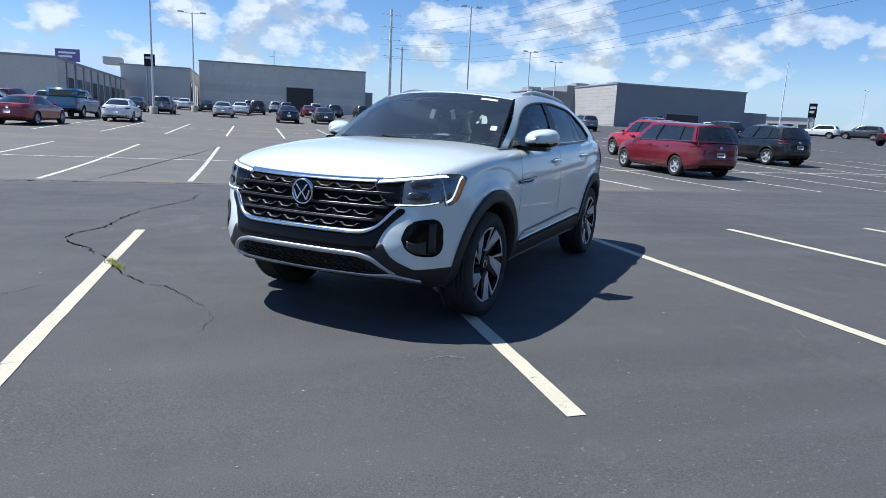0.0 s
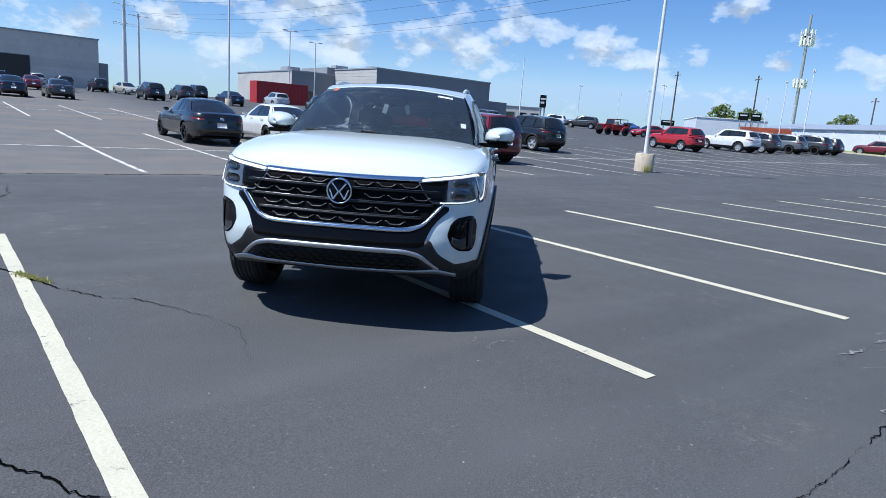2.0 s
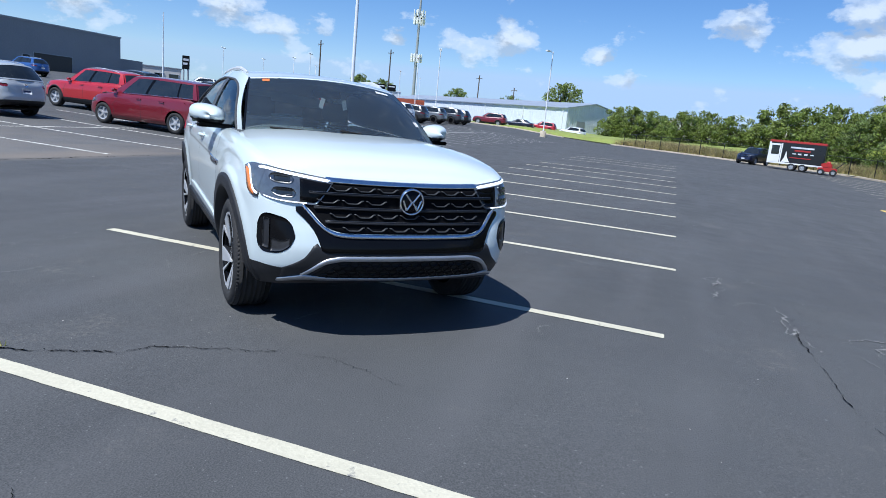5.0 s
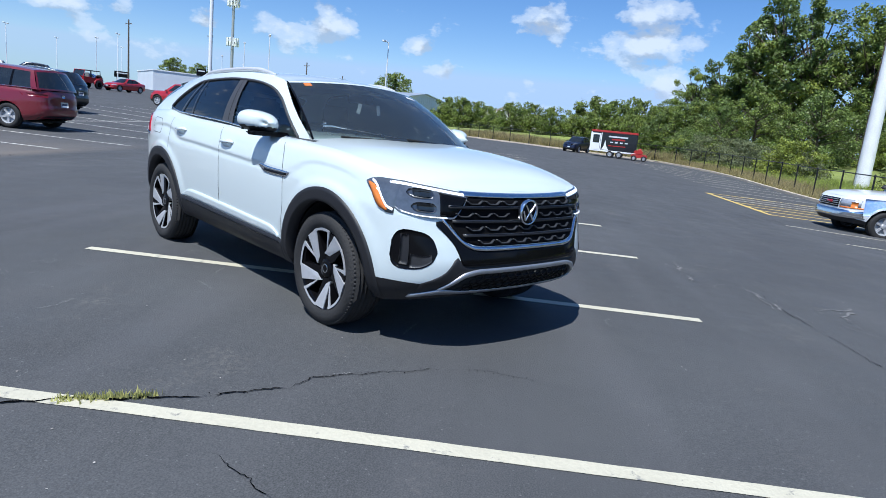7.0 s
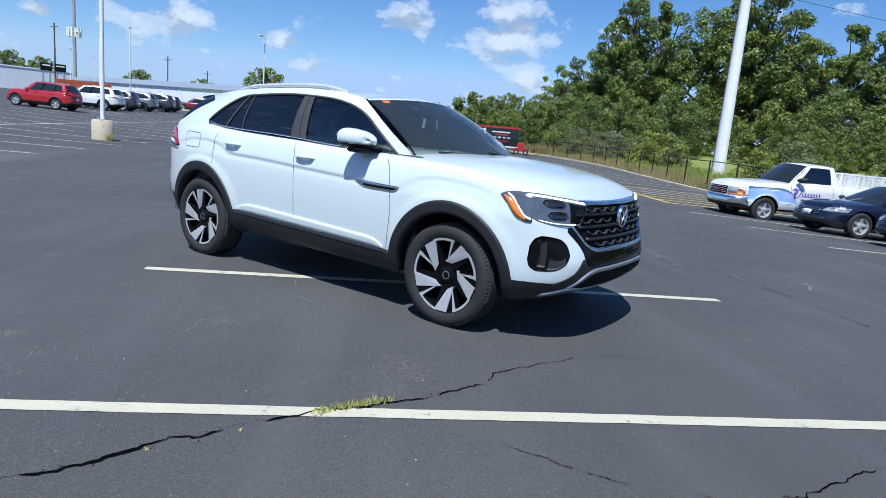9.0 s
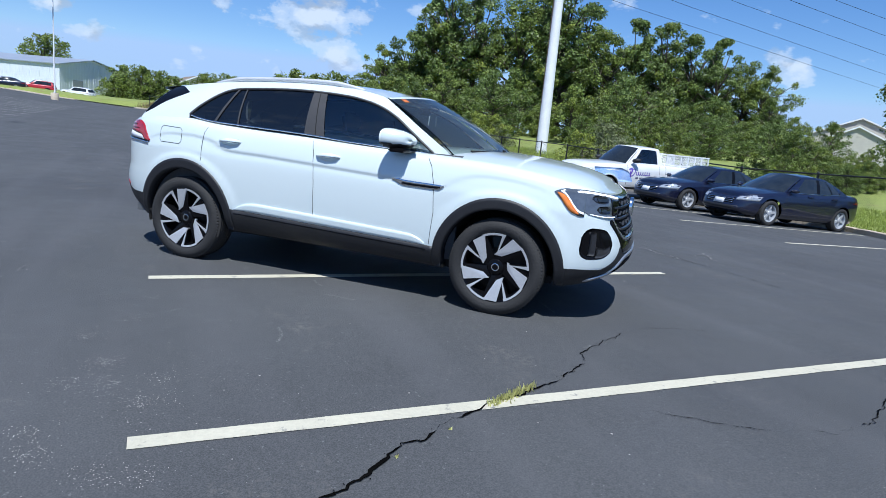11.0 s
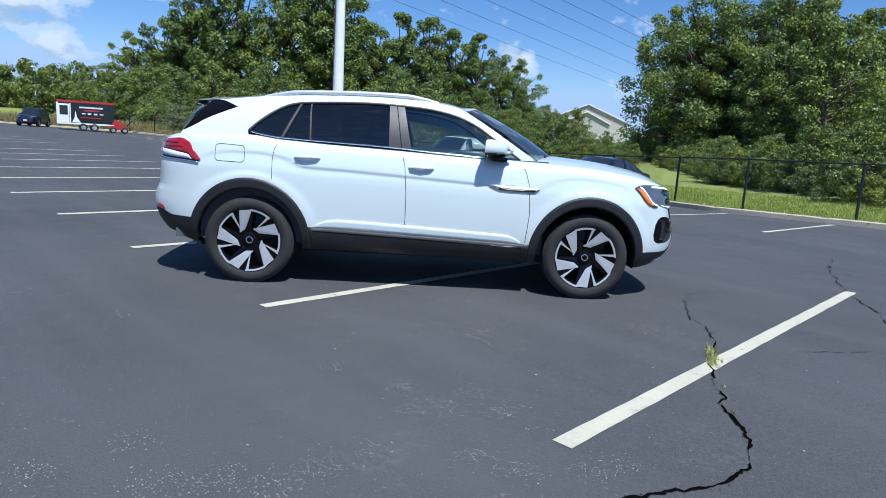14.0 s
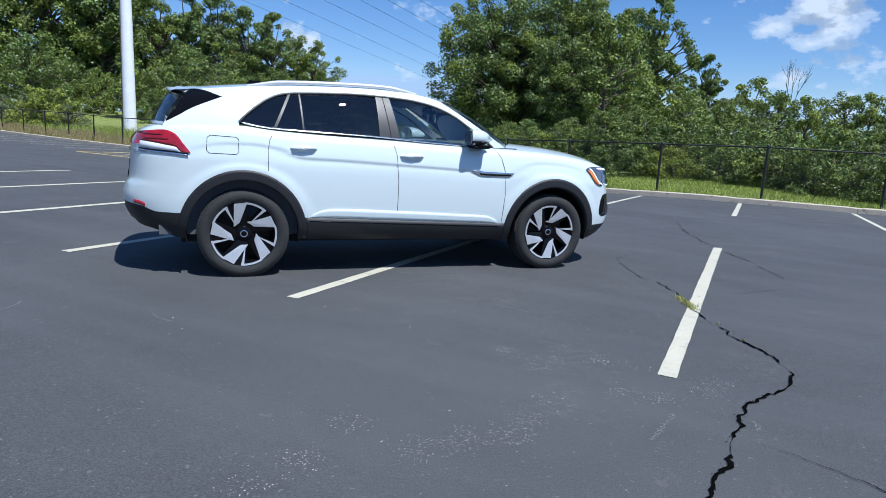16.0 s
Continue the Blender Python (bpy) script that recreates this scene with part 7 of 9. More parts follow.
# ---- pickup trucks ----
def pickup(x, y, heading, paint, wrap, label, cap=None):
    root = thing("pickup_truck", label, "pickup truck")
    a = radians(heading)
    root.matrix_basis = Matrix.Translation(on_land(x, y)) @ pose(0, 0, 0, 0, 0, heading)
    s = dict(nose=2.75, tail=2.85, half=0.99, nf=5.2, nr=9, count=160, rows=(4, 16), xf=1.72, xr=-1.72, R=0.37, arch=0.44, flare=0.012, floor=0.34, tyre_w=0.25, rim=0.23, wheel="alloy",
             zlo=[(-2.9, 0.46), (-1.8, 0.40), (1.8, 0.36), (2.8, 0.38)], zclad=[(-2.9, 0.58), (-1.8, 0.46), (1.8, 0.42), (2.8, 0.56)],
             zhi=[(-2.9, 1.24), (-0.2, 1.22), (1.0, 1.20), (2.2, 1.14), (2.6, 1.08), (2.8, 1.02)], zmid=[(-2.9, 1.24), (-0.2, 1.22), (1.0, 1.25), (2.2, 1.20), (2.6, 1.12), (2.8, 1.03)],
             side=[(0, 0.08), (0.2, 0.02), (0.5, 0.0), (0.7, 0.0), (0.9, 0.03), (1, 0.08)], front=[(0, 0.10), (0.2, 0.0), (0.45, 0.03), (0.85, 0.05), (1, 0.14)], rear=[(0, 0.1), (0.2, 0.0), (0.3, 0.10), (1, 0.12)])
    sh = Shell(s)
    clad, body = sh.lower()
    dk = sh.deck(8)
    part("sill", mesh("sill", *clad, PLASTIC), root)
    part("body", mesh("body", *body, paint), root)
    part("deck", mesh("deck", *dk, paint), root)
    bvh = hull_tree([clad, body, dk])
    c = dict(base_front=0.95, base_nose=1.22, base_rear=-0.62, base_tail=-0.66, roof_front=0.32, roof_nose=0.46, roof_rear=-0.50, roof_tail=-0.54, crown=0.05, bulge=0.02,
             base_y=[(-0.7, 0.89), (0.3, 0.89), (1.2, 0.82)], roof_y=[(-0.6, 0.68), (0.5, 0.66)], roof_z=[(-0.6, 1.77), (0.0, 1.80), (0.5, 1.76)])
    cab = Cabin(c, sh)
    for nm, vf, mat in (("roof_panel", [cab.roof(8)], paint), ("roof_edge", cab.panel("s", (0, 0), (1, 1), 0.88, 1, 10, 2), paint), ("waist", cab.panel("s", (0, 0), (1, 1), 0, 0.06, 10, 1), paint),
                        ("front_post", cab.panel("s", (0, 0), (0.14, 0.14), 0.06, 0.88, 3, 5), paint), ("side_glass", cab.panel("s", (0.14, 0.14), (0.84, 0.84), 0.06, 0.88, 8, 5, -0.003), GLASS_CLEAR),
                        ("rear_post", cab.panel("s", (0.84, 0.84), (1, 1), 0.06, 0.88, 3, 5), paint), ("windscreen", [cab.across("w", (0.96, 0.96), 0, 0.96, 10, 5)], GLASS_FAR),
                        ("screen_post", cab.panel("w", (0.96, 0.96), (1, 1), 0, 0.96, 1, 5), paint), ("screen_header", [cab.across("w", (1, 1), 0.96, 1, 10, 1)], paint), ("back_window", [cab.across("r", (1, 1), 0, 1, 10, 5)], GLASS_FAR)):
        for v, f in vf:
            part(nm, mesh(nm, v, outward(v, f), mat), root)
    span = lambda p, q, n: list(np.linspace(p, q, n))
    sk = lambda nm, us, lo, hi, mat, ax, k=2, o=0.006, lb="": part(nm, mesh(nm, *skin(bvh, band(us, lo, hi, k, (lambda u, w: (0, u, w)) if ax in "xX" else (lambda u, w: (u, 0, w))), ax, o, 0.02), mat), root, lb)
    sk("front_bumper", span(-0.90, 0.90, 20), lambda u: 0.50, lambda u: 0.70, CHROME, "x", 3, 0.05, "chrome front bumper")
    gr = sk("grille", span(-0.46, 0.46, 12), lambda u: 0.74, lambda u: 0.98, GLOSS_BLACK, "x", 3, 0.012)
    for z in (0.79, 0.84, 0.89, 0.94):
        sk("grille_bar", span(-0.44, 0.44, 10), lambda u: z - 0.006, lambda u: z + 0.006, GREY_STEEL, "x", 1, 0.02)
    sk("grille_badge", span(-0.16, 0.16, 4), lambda u: 0.83, lambda u: 0.90, LAMP_RED, "x", 1, 0.026)
    for sg, ax in ((1, "y"), (-1, "Y")):
        sk("headlamp", [sg * u for u in span(0.50, 0.88, 8)], lambda u: 0.79, lambda u: 0.98, LAMP_BRIGHT, "x", 2, 0.012)
        sk("turn_lamp", [sg * u for u in span(0.52, 0.90, 8)], lambda u: 0.745, lambda u: 0.785, LAMP_AMBER, "x", 1, 0.012)
        sk("lamp_wing", span(2.42, 2.56, 6), lambda u: 0.78, lambda u: 0.92, LAMP_AMBER, ax, 2, 0.008)
        for pts in ([(0.98, 0.5), (0.98, 1.18)], [(-0.42, 0.5), (-0.42, 1.2)], [(-0.70, 0.5), (-0.70, 1.2)]):
            part("door_gap", mesh("door_gap", *seam_line(bvh, pts, ax, 0.012), SEAM), root)
        if wrap:
            # the printed wrap: a blue sweep over the wing and door, violet lettering as plain bars
            over = lambda u: s["R"] + math.sqrt(max(0.0, 0.47 ** 2 - (u - 1.72) ** 2))
            top = curve_of([(0.72, 0.62), (0.95, 0.95), (1.3, 1.05), (2.3, 1.04)])
            sk("wrap_sweep", span(0.72, 2.28, 40), lambda u: min(max(0.60, over(u)), float(top(u)) - 0.01), lambda u: float(top(u)), wrap, ax, 5, 0.004)
            way = [(0.93, 1.02), (0.80, 1.08), (0.78, 0.98), (0.86, 0.80), (0.80, 0.77)]
            part("wrap_mark", mesh("wrap_mark", *seam_line(bvh, way, ax, 0.045, 0.006), VIOLET), root)
            way = [(0.76 + 0.11 * math.sin(a * 0.9), 0.93 + 0.12 * math.cos(a)) for a in [0.25 * k for k in range(34)]]
            part("wrap_mark", mesh("wrap_mark", *seam_line(bvh, way, ax, 0.030, 0.006), VIOLET), root)
            way = [(0.60 - 0.0078 * k + 0.028 * math.sin(k * 0.52), 0.905 + 0.055 * math.cos(k * 0.52)) for k in range(80)]
            part("wrap_mark", mesh("wrap_mark", *seam_line(bvh, way, ax, 0.026, 0.0065), VIOLET), root)
            for x0, x1 in ((0.62, 0.50), (0.44, 0.22), (0.15, -0.28)):
                sk("wrap_text_bar", span(x1, x0, 6), lambda u: 0.72, lambda u: 0.775, DARK_INK, ax, 1, 0.006)
            sk("wrap_text_bar", span(1.35, 1.85, 8), lambda u: 0.965, lambda u: 1.0, PLATE, ax, 1, 0.007)
        my = 0.90
        v, f = mirror_housing(sg, 0.72, sg * my, 1.33, 0.95)
        part("door_mirror", mesh("door_mirror", v, f, PLASTIC), root)
    if cap is None:
        for sg in (1, -1):
            for z in (1.24, 1.60):
                part("cage_rail", Geo().box((-2.75, sg * 0.86 - 0.02, z), (-0.75, sg * 0.86 + 0.02, z + 0.04)).mesh("cage_rail", WHITE_STEEL), root)
            for i in range(7):
                part("cage_post", Geo().box((-2.75 + i * 0.325, sg * 0.86 - 0.018, 1.28), (-2.71 + i * 0.325, sg * 0.86 + 0.018, 1.60)).mesh("cage_post", WHITE_STEEL), root)
            g = Geo()
            for i in range(46):
                x0 = -2.75 + i * 0.044
                g.tube([(x0, sg * 0.86, 1.25), (min(x0 + 0.3, -0.75), sg * 0.86, 1.25 + min(0.3, -0.75 - x0) * 1.25)], 0.006, 4, False)
                g.tube([(x0, sg * 0.86, 1.62), (min(x0 + 0.3, -0.75), sg * 0.86, 1.62 - min(0.3, -0.75 - x0) * 1.25)], 0.006, 4, False)
            tagged(part("cage_mesh", g.mesh("cage_mesh", WHITE_STEEL), root, "white wire mesh"), kind="stuff")
    else:
        g = Geo().box((-2.78, -0.86, 1.22), (-0.68, 0.86, 1.80), bevel=0.10)
        cp = part("bed_cap", g.mesh("bed_cap", cap, True), root, "fibreglass cap over the bed")
        for sg in (1, -1):
            part("cap_window", Geo().box((-2.5, sg * 0.862 - 0.006, 1.40), (-0.95, sg * 0.862 + 0.006, 1.66), bevel=0.02).mesh("cap_window", GLASS_FAR), cp)
        part("cap_window", Geo().box((-2.79, -0.65, 1.36), (-2.775, 0.65, 1.68), bevel=0.004).mesh("cap_window", GLASS_FAR), cp)
        for sg in (1, -1):
            sk("tail_lamp", [sg * u for u in span(0.78, 0.93, 4)], lambda u: 0.85, lambda u: 1.12, LAMP_RED, "X", 2, 0.008)
    four_wheels(root, s)
    wells_and_floor(root, s)
    return root


VIOLET = material("violet_print", (0.13, 0.08, 0.42), rough=0.4, scale=3, fine=30)
DARK_INK = material("dark_print", (0.05, 0.05, 0.13), rough=0.4, scale=3, fine=30)
SKY_WRAP = material("pale_blue_print", (0.25, 0.42, 0.78), (0.45, 0.58, 0.85), rough=0.35, scale=2.5, fine=20, coat=0.5)
pickup(14.35, -5.95, 90, PEARL, SKY_WRAP, "white work pickup with blue printed wrap and mesh bed cage")
pickup(-11.2, 50.0, 87, TEAL, None, "old blue pickup with a matching bed cap", TEAL)
pickup(98, 48, 180, PEARL, None, "white pickup parked far across the lot")


def jeep(x, y, heading):
    """A boxy open utility vehicle: flat tub, slab bonnet, arched wings, roll cage and spare wheel."""
    root = thing("jeep", "boxy red open-topped off-road utility vehicle", "off-roader", Matrix.Translation(on_land(x, y)) @ pose(0, 0, 0, 0, 0, heading), group="parked cars")
    part("tub", Geo().box((-1.75, -0.75, 0.55), (0.55, 0.75, 1.10), bevel=0.05).mesh("tub", RED), root)
    part("bonnet", Geo().box((0.5, -0.62, 0.62), (1.75, 0.62, 1.14), bevel=0.07).mesh("bonnet", RED), root)
    part("grille", Geo().box((1.74, -0.5, 0.66), (1.80, 0.5, 1.08), bevel=0.02).mesh("grille", PLASTIC), root)
    part("bumper", Geo().box((1.8, -0.8, 0.5), (1.98, 0.8, 0.66), bevel=0.03).mesh("bumper", PLASTIC), root)
    part("windscreen_frame", Geo().tube([(0.5, -0.68, 1.1), (0.28, -0.66, 1.72), (0.28, 0.66, 1.72), (0.5, 0.68, 1.1)], 0.035, 6).mesh("windscreen_frame", RED), root)
    part("windscreen", Geo().box((-0.01, -0.64, 0), (0.01, 0.64, 0.62), pose(0.49, 0, 1.1, 0, -20, 0)).mesh("windscreen", GLASS_FAR), root)
    for x0 in (-0.45, -1.5):
        part("roll_bar", Geo().tube([(x0, -0.66, 1.05), (x0, -0.62, 1.72), (x0, 0.62, 1.72), (x0, 0.66, 1.05)], 0.04, 6).mesh("roll_bar", BLACK_STEEL), root)
    for sg in (1, -1):
        part("cage_rail", Geo().tube([(0.28, sg * 0.63, 1.72), (-1.5, sg * 0.62, 1.72)], 0.035, 6).mesh("cage_rail", BLACK_STEEL), root)
        part("headlamp", Geo().lathe([(0.001, 0.03), (0.09, 0.02), (0.1, 0)], 12, "y", pose(1.78, sg * 0.38, 0.9, 0, 0, -90)).mesh("headlamp", LAMP_CLEAR, True), root)
        for ax in (1.15, -1.2):
            pts = [(ax + 0.52 * math.cos(a), sg * 0.80, 0.42 + 0.50 * math.sin(a)) for a in [math.pi * k / 8 for k in range(9)]]
            part("wing", Geo().tube(pts, 0.07, 6).mesh("wing", RED), root)
            wheel(root, 0.40, 0.26, 0.22, pose(ax, sg * 0.76, 0.40, 0, 0, 0 if sg > 0 else 180), "dark", WHEEL_MESHES)
    for y0 in (-0.35, 0.35):
        part("seat", Geo().box((-0.35, y0 - 0.24, 0.9), (-0.15, y0 + 0.24, 1.5), bevel=0.05).mesh("seat", SEAT_CLOTH), root)
    wheel(root, 0.40, 0.26, 0.22, pose(-1.92, 0, 1.0, 0, 0, 90), "dark", WHEEL_MESHES)
    return root


jeep(57.3, 46.6, 165)

# ---- lamp posts, poles and wires ----


def lamp_post(x, y, height, label, base_r=0.36, base_h=0.70, heads=((0, 0.6),), r=0.075, mat=WHITE_STEEL, square=False):
    root = thing("lamp_post", label, "lamp post", Matrix.Translation(on_land(x, y)), group="car park lamp posts")
    if base_h:
        part("footing", Geo().lathe([(0.01, base_h), (base_r - 0.03, base_h), (base_r, base_h - 0.03), (base_r, -0.2)], 24, "z").mesh("footing", CONCRETE, True), root, "round concrete footing")
        g = Geo().box((-0.16, -0.16, base_h), (0.16, 0.16, base_h + 0.03), bevel=0.006)
        for sx in (-1, 1):
            for sy in (-1, 1):
                g.tube([(sx * 0.12, sy * 0.12, base_h), (sx * 0.12, sy * 0.12, base_h + 0.09)], 0.013, 6)
        part("base_plate", g.mesh("base_plate", GREY_STEEL), root)
    part("shaft", Geo().tube([(0, 0, base_h), (0, 0, height)], [r, r * 0.72], 4 if square else 14).mesh("shaft", mat, not square), root)
    for ang, reach in heads:
        c, s = math.cos(radians(ang)), math.sin(radians(ang))
        part("arm", Geo().tube([(0, 0, height - 0.12), (c * reach, s * reach, height - 0.02)], 0.03, 8).mesh("arm", mat), root)
        part("lantern", Geo().box((-0.32, -0.17, -0.07), (0.32, 0.17, 0.09), pose(c * (reach + 0.3), s * (reach + 0.3), height, 0, 0, ang), 0.03).mesh("lantern", mat), root, "box lantern")
    return root


lamp_post(20.15, 16.95, 9.8, "white steel lamp post on a concrete footing with weeds", heads=((-20, 0.5), (160, 0.5)))
lamp_post(72.05, 19.24, 9.7, "white lamp post with a single box lantern", heads=((150, 0.5),))
lamp_post(85, 38.0, 9.6, "white lamp post with twin lanterns", heads=((20, 0.5), (200, 0.5)))
lamp_post(95, 45.5, 9.0, "white lamp post beyond the parked cars", heads=((200, 0.5),))
lamp_post(-8.6, 66.0, 13.5, "tall grey lamp post on a concrete footing", heads=((0, 0.5), (180, 0.5)), r=0.10, mat=GALV)
lamp_post(-6.4, 82.0, 11.0, "tall grey lamp post with a wide twin head", heads=((0, 0.9), (180, 0.9)), r=0.09, mat=GALV)
lamp_post(21.6, 66.3, 12.0, "tall grey lamp post with twin heads", heads=((0, 0.5), (180, 0.5)), r=0.10, mat=GALV)
lamp_post(38, 88, 10.0, "tall grey lamp post near the showroom", heads=((0, 0.5), (180, 0.5)), r=0.09, mat=GALV)
lamp_post(46, 96, 9.5, "tall grey lamp post near the showroom", heads=((0, 0.5), (180, 0.5)), r=0.09, mat=GALV)
lamp_post(88, -8.5, 6.5, "white lamp post by the far fence", heads=((160, 0.5),), base_h=0.4)
for x, y in ((102, 70), (118, 84), (125, 62), (140, 92), (146, 66), (110, 96), (135, 104)):
    lamp_post(x, y, 8.5, "white lamp post across the lot", heads=((20, 0.5), (200, 0.5)), base_h=0.6)
flag = thing("flagpole", "plain white flagpole beyond the lot", "pole", Matrix.Translation(on_land(68, 72)))
part("shaft", Geo().tube([(0, 0, 0), (0, 0, 9.6)], [0.11, 0.05], 10).mesh("shaft", WHITE_STEEL, True), flag)


def steel_pole(x, y, height, r0, r1, mat, label, arms=(), z0=None):
    base = Vector((x, y, z0 if z0 is not None else float(land(x, y))))
    root = thing("utility_pole", label, "utility pole", Matrix.Translation(base))
    part("shaft", Geo().tube([(0, 0, -0.5), (0, 0, height * 0.5), (0, 0, height)], [r0, (r0 + r1) / 2, r1], 16).mesh("shaft", mat, True), root)
    for z, reach, ang in arms:
        c, s = math.cos(radians(ang)), math.sin(radians(ang))
        arm = part("crossarm", Geo().tube([(-c * reach, -s * reach, z + 0.15), (0, 0, z), (c * reach, s * reach, z + 0.15)], [0.05, 0.09, 0.05], 8).mesh("crossarm", mat), root)
        for k in (-1, 1):
            part("insulator", Geo().lathe([(0.02, 0), (0.06, 0.04), (0.03, 0.08), (0.06, 0.12), (0.03, 0.16), (0.06, 0.2), (0.01, 0.26)], 8, "z", Matrix.Translation((k * c * reach, k * s * reach, z - 0.15))).mesh("insulator", GREY_STEEL), arm)
    return root


steel_pole(39.0, -17.8, 28, 0.45, 0.20, WHITE_STEEL, "thick pale steel transmission pole behind the fence", ((23, 2.2, 45), (26, 2.2, 45)))
pr = thing("pole_conduit", "rusty cable conduit strapped to the pole", "conduit", Matrix.Translation((39.25, -17.44, float(land(39, -17.8)))))
part("conduit_pipe", Geo().tube([(0, 0, 0), (-0.025, -0.035, 9), (-0.05, -0.07, 18)], 0.04, 6).mesh("conduit_pipe", BARK), pr)
steel_pole(33.5, 165.0, 27, 0.55, 0.28, GALV, "tall grey transmission pole with crossarms", ((25.5, 2.4, 10), (22.5, 2.6, 10), (19.5, 2.4, 10), (15.5, 2.2, 10)))
steel_pole(36.5, 165.0, 18, 0.30, 0.22, GALV, "grey pole with a crossarm", ((17.4, 2.2, 10),))
for x, y, h in ((128, 66, 13), (150, 52, 11), (112, 74, 12), (170, 48, 10)):
    steel_pole(x, y, h, 0.16, 0.12, BARK, "brown wooden utility pole with a crossarm", ((h - 0.8, 1.0, 60),))

# mast with aerial clusters
mast = thing("cell_mast", "slim grey telecom mast with two rings of panel aerials", "mast", Matrix.Translation((407, 178, 2.0)) @ Matrix.Diagonal((2.9, 2.9, 2.9, 1)))
part("shaft", Geo().tube([(0, 0, -2), (0, 0, 27)], [0.40, 0.24], 14).mesh("shaft", GREY_STEEL, True), mast)
for z, n in ((13.4, 12), (21.8, 12), (23.2, 6)):
    ring = part("aerial_frame", Geo().lathe([(1.2, z - 0.05), (1.25, z), (1.2, z + 0.05), (1.15, z), (1.2, z - 0.05)], 18, "z").box((-1.2, -0.05, z - 0.05), (1.2, 0.05, z + 0.05)).box((-0.05, -1.2, z - 0.05), (0.05, 1.2, z + 0.05)).mesh("aerial_frame", GREY_STEEL), mast)
    for k in range(n):
        a = 360 * k / n
        part("aerial_panel", Geo().box((1.18, -0.17, z - 0.9), (1.36, 0.17, z + 0.9), pose(0, 0, 0, 0, 0, a), 0.03).mesh("aerial_panel", WHITE_STEEL), ring)


def wire(a, b, sag, r=0.02):
    pts = []
    for i in range(25):
        t = i / 24
        p = Vector(a).lerp(Vector(b), t)
        p.z -= sag * 4 * t * (1 - t)
        pts.append(p)
    tagged(new("power_line", Geo().tube(pts, r, 5, False).mesh("power_line", RUBBER)), "thin dark overhead power line", "power line", group="power lines", kind="structure")


# six lines strung high behind the wood, sagging towards the south
for x0, y0, x1, y1 in ((69.6, -49.1, 103.3, -175.8), (63.5, -52.7, 87.0, -148.9), (57.8, -56.0, 70.6, -117.9), (52.6, -59.0, 60.7, -102.8), (48.9, -61.2, 54.6, -98.1), (44.4, -63.8, 47.8, -87.6)):
    k = (y0 + 205) / (y0 - y1)
    wire((x0, y0, 20.0), (x0 + (x1 - x0) * k, -205, 20.0), 0.0, 0.026)
    wire((x0, y0, 20.0), (x0 - (x1 - x0) * 1.2, y0 - (y1 - y0) * 1.2, 21.0), 0.0, 0.026)
for k, (z, off) in enumerate(((24.7, -2.4), (24.7, 2.4), (21.7, -2.6), (21.7, 2.6), (18.7, -2.4), (18.7, 2.4), (26.8, 0))):
    wire((33.5 + off, 165, z - 0.4), (60 + off, -15, z + 3), 6.5, 0.014)

# ---- buildings ----
BLOCK = material("grey_block_wall", (0.64, 0.605, 0.56), (0.53, 0.50, 0.46), rough=0.9, scale=0.4, fine=6, bump=0.3, wear=0.25, wear_colour=(0.44, 0.41, 0.38), obj_random=0.07)
TILT = material("warm_grey_wall", (0.66, 0.62, 0.57), (0.57, 0.53, 0.485), rough=0.9, scale=0.3, fine=5, bump=0.2)
SLATE = material("slate_grey_wall", (0.27, 0.28, 0.295), (0.23, 0.24, 0.255), rough=0.8, scale=0.3, fine=5, bump=0.2)
PALE = material("pale_block_wall", (0.52, 0.51, 0.48), (0.45, 0.44, 0.42), rough=0.9, scale=0.5, fine=7, bump=0.2)
WHITE_SHEET = material("white_sheet_metal", (0.72, 0.76, 0.80), (0.64, 0.68, 0.73), rough=0.5, scale=0.4, fine=6, bump=0.1)
DARK_OPEN = material("dark_doorway", (0.02, 0.02, 0.022), rough=0.4, scale=2, fine=20)
RED_PANEL = material("red_panel", (0.45, 0.03, 0.035), (0.36, 0.025, 0.03), rough=0.5, scale=0.6, fine=8)
ORANGE = material("orange_container", (0.45, 0.11, 0.05), (0.34, 0.08, 0.04), rough=0.6, scale=0.8, fine=9)
ROOF_METAL = material("roof_metal", (0.42, 0.46, 0.52), (0.36, 0.4, 0.46), rough=0.45, metal=0.4, scale=0.5, fine=8)
SHINGLE = material("brown_shingles", (0.24, 0.19, 0.15), (0.17, 0.135, 0.105), rough=0.95, scale=1.5, fine=12, bump=0.5)
SIDING = material("cream_siding", (0.60, 0.57, 0.50), (0.53, 0.50, 0.44), rough=0.8, scale=0.8, fine=9)


def block_building(name, corner, size, wall, label, z0, coping=GREY_STEEL, yaw=0.0, joints=True):
    """A flat-roofed hall: walls, roof with coping, and course joints cut as shallow grooves of real depth."""
    root = thing(name, label, "building", Matrix.Translation((*corner, z0)) @ pose(0, 0, 0, 0, 0, yaw))
    w, d, h = size
    part("wall", Geo().box((0, 0, -1), (w, d, h)).mesh("wall", wall), root)
    part("roof", Geo().box((-0.12, -0.12, h), (w + 0.12, d + 0.12, h + 0.22), bevel=0.03).mesh("roof", coping), root)
    if joints:
        for k in range(0, int(h / 0.62)):
            part("course", Geo().box((-0.018, -0.018, k * 0.62), (w + 0.018, -0.001, k * 0.62 + 0.57)).mesh("course", wall), root)
    return root


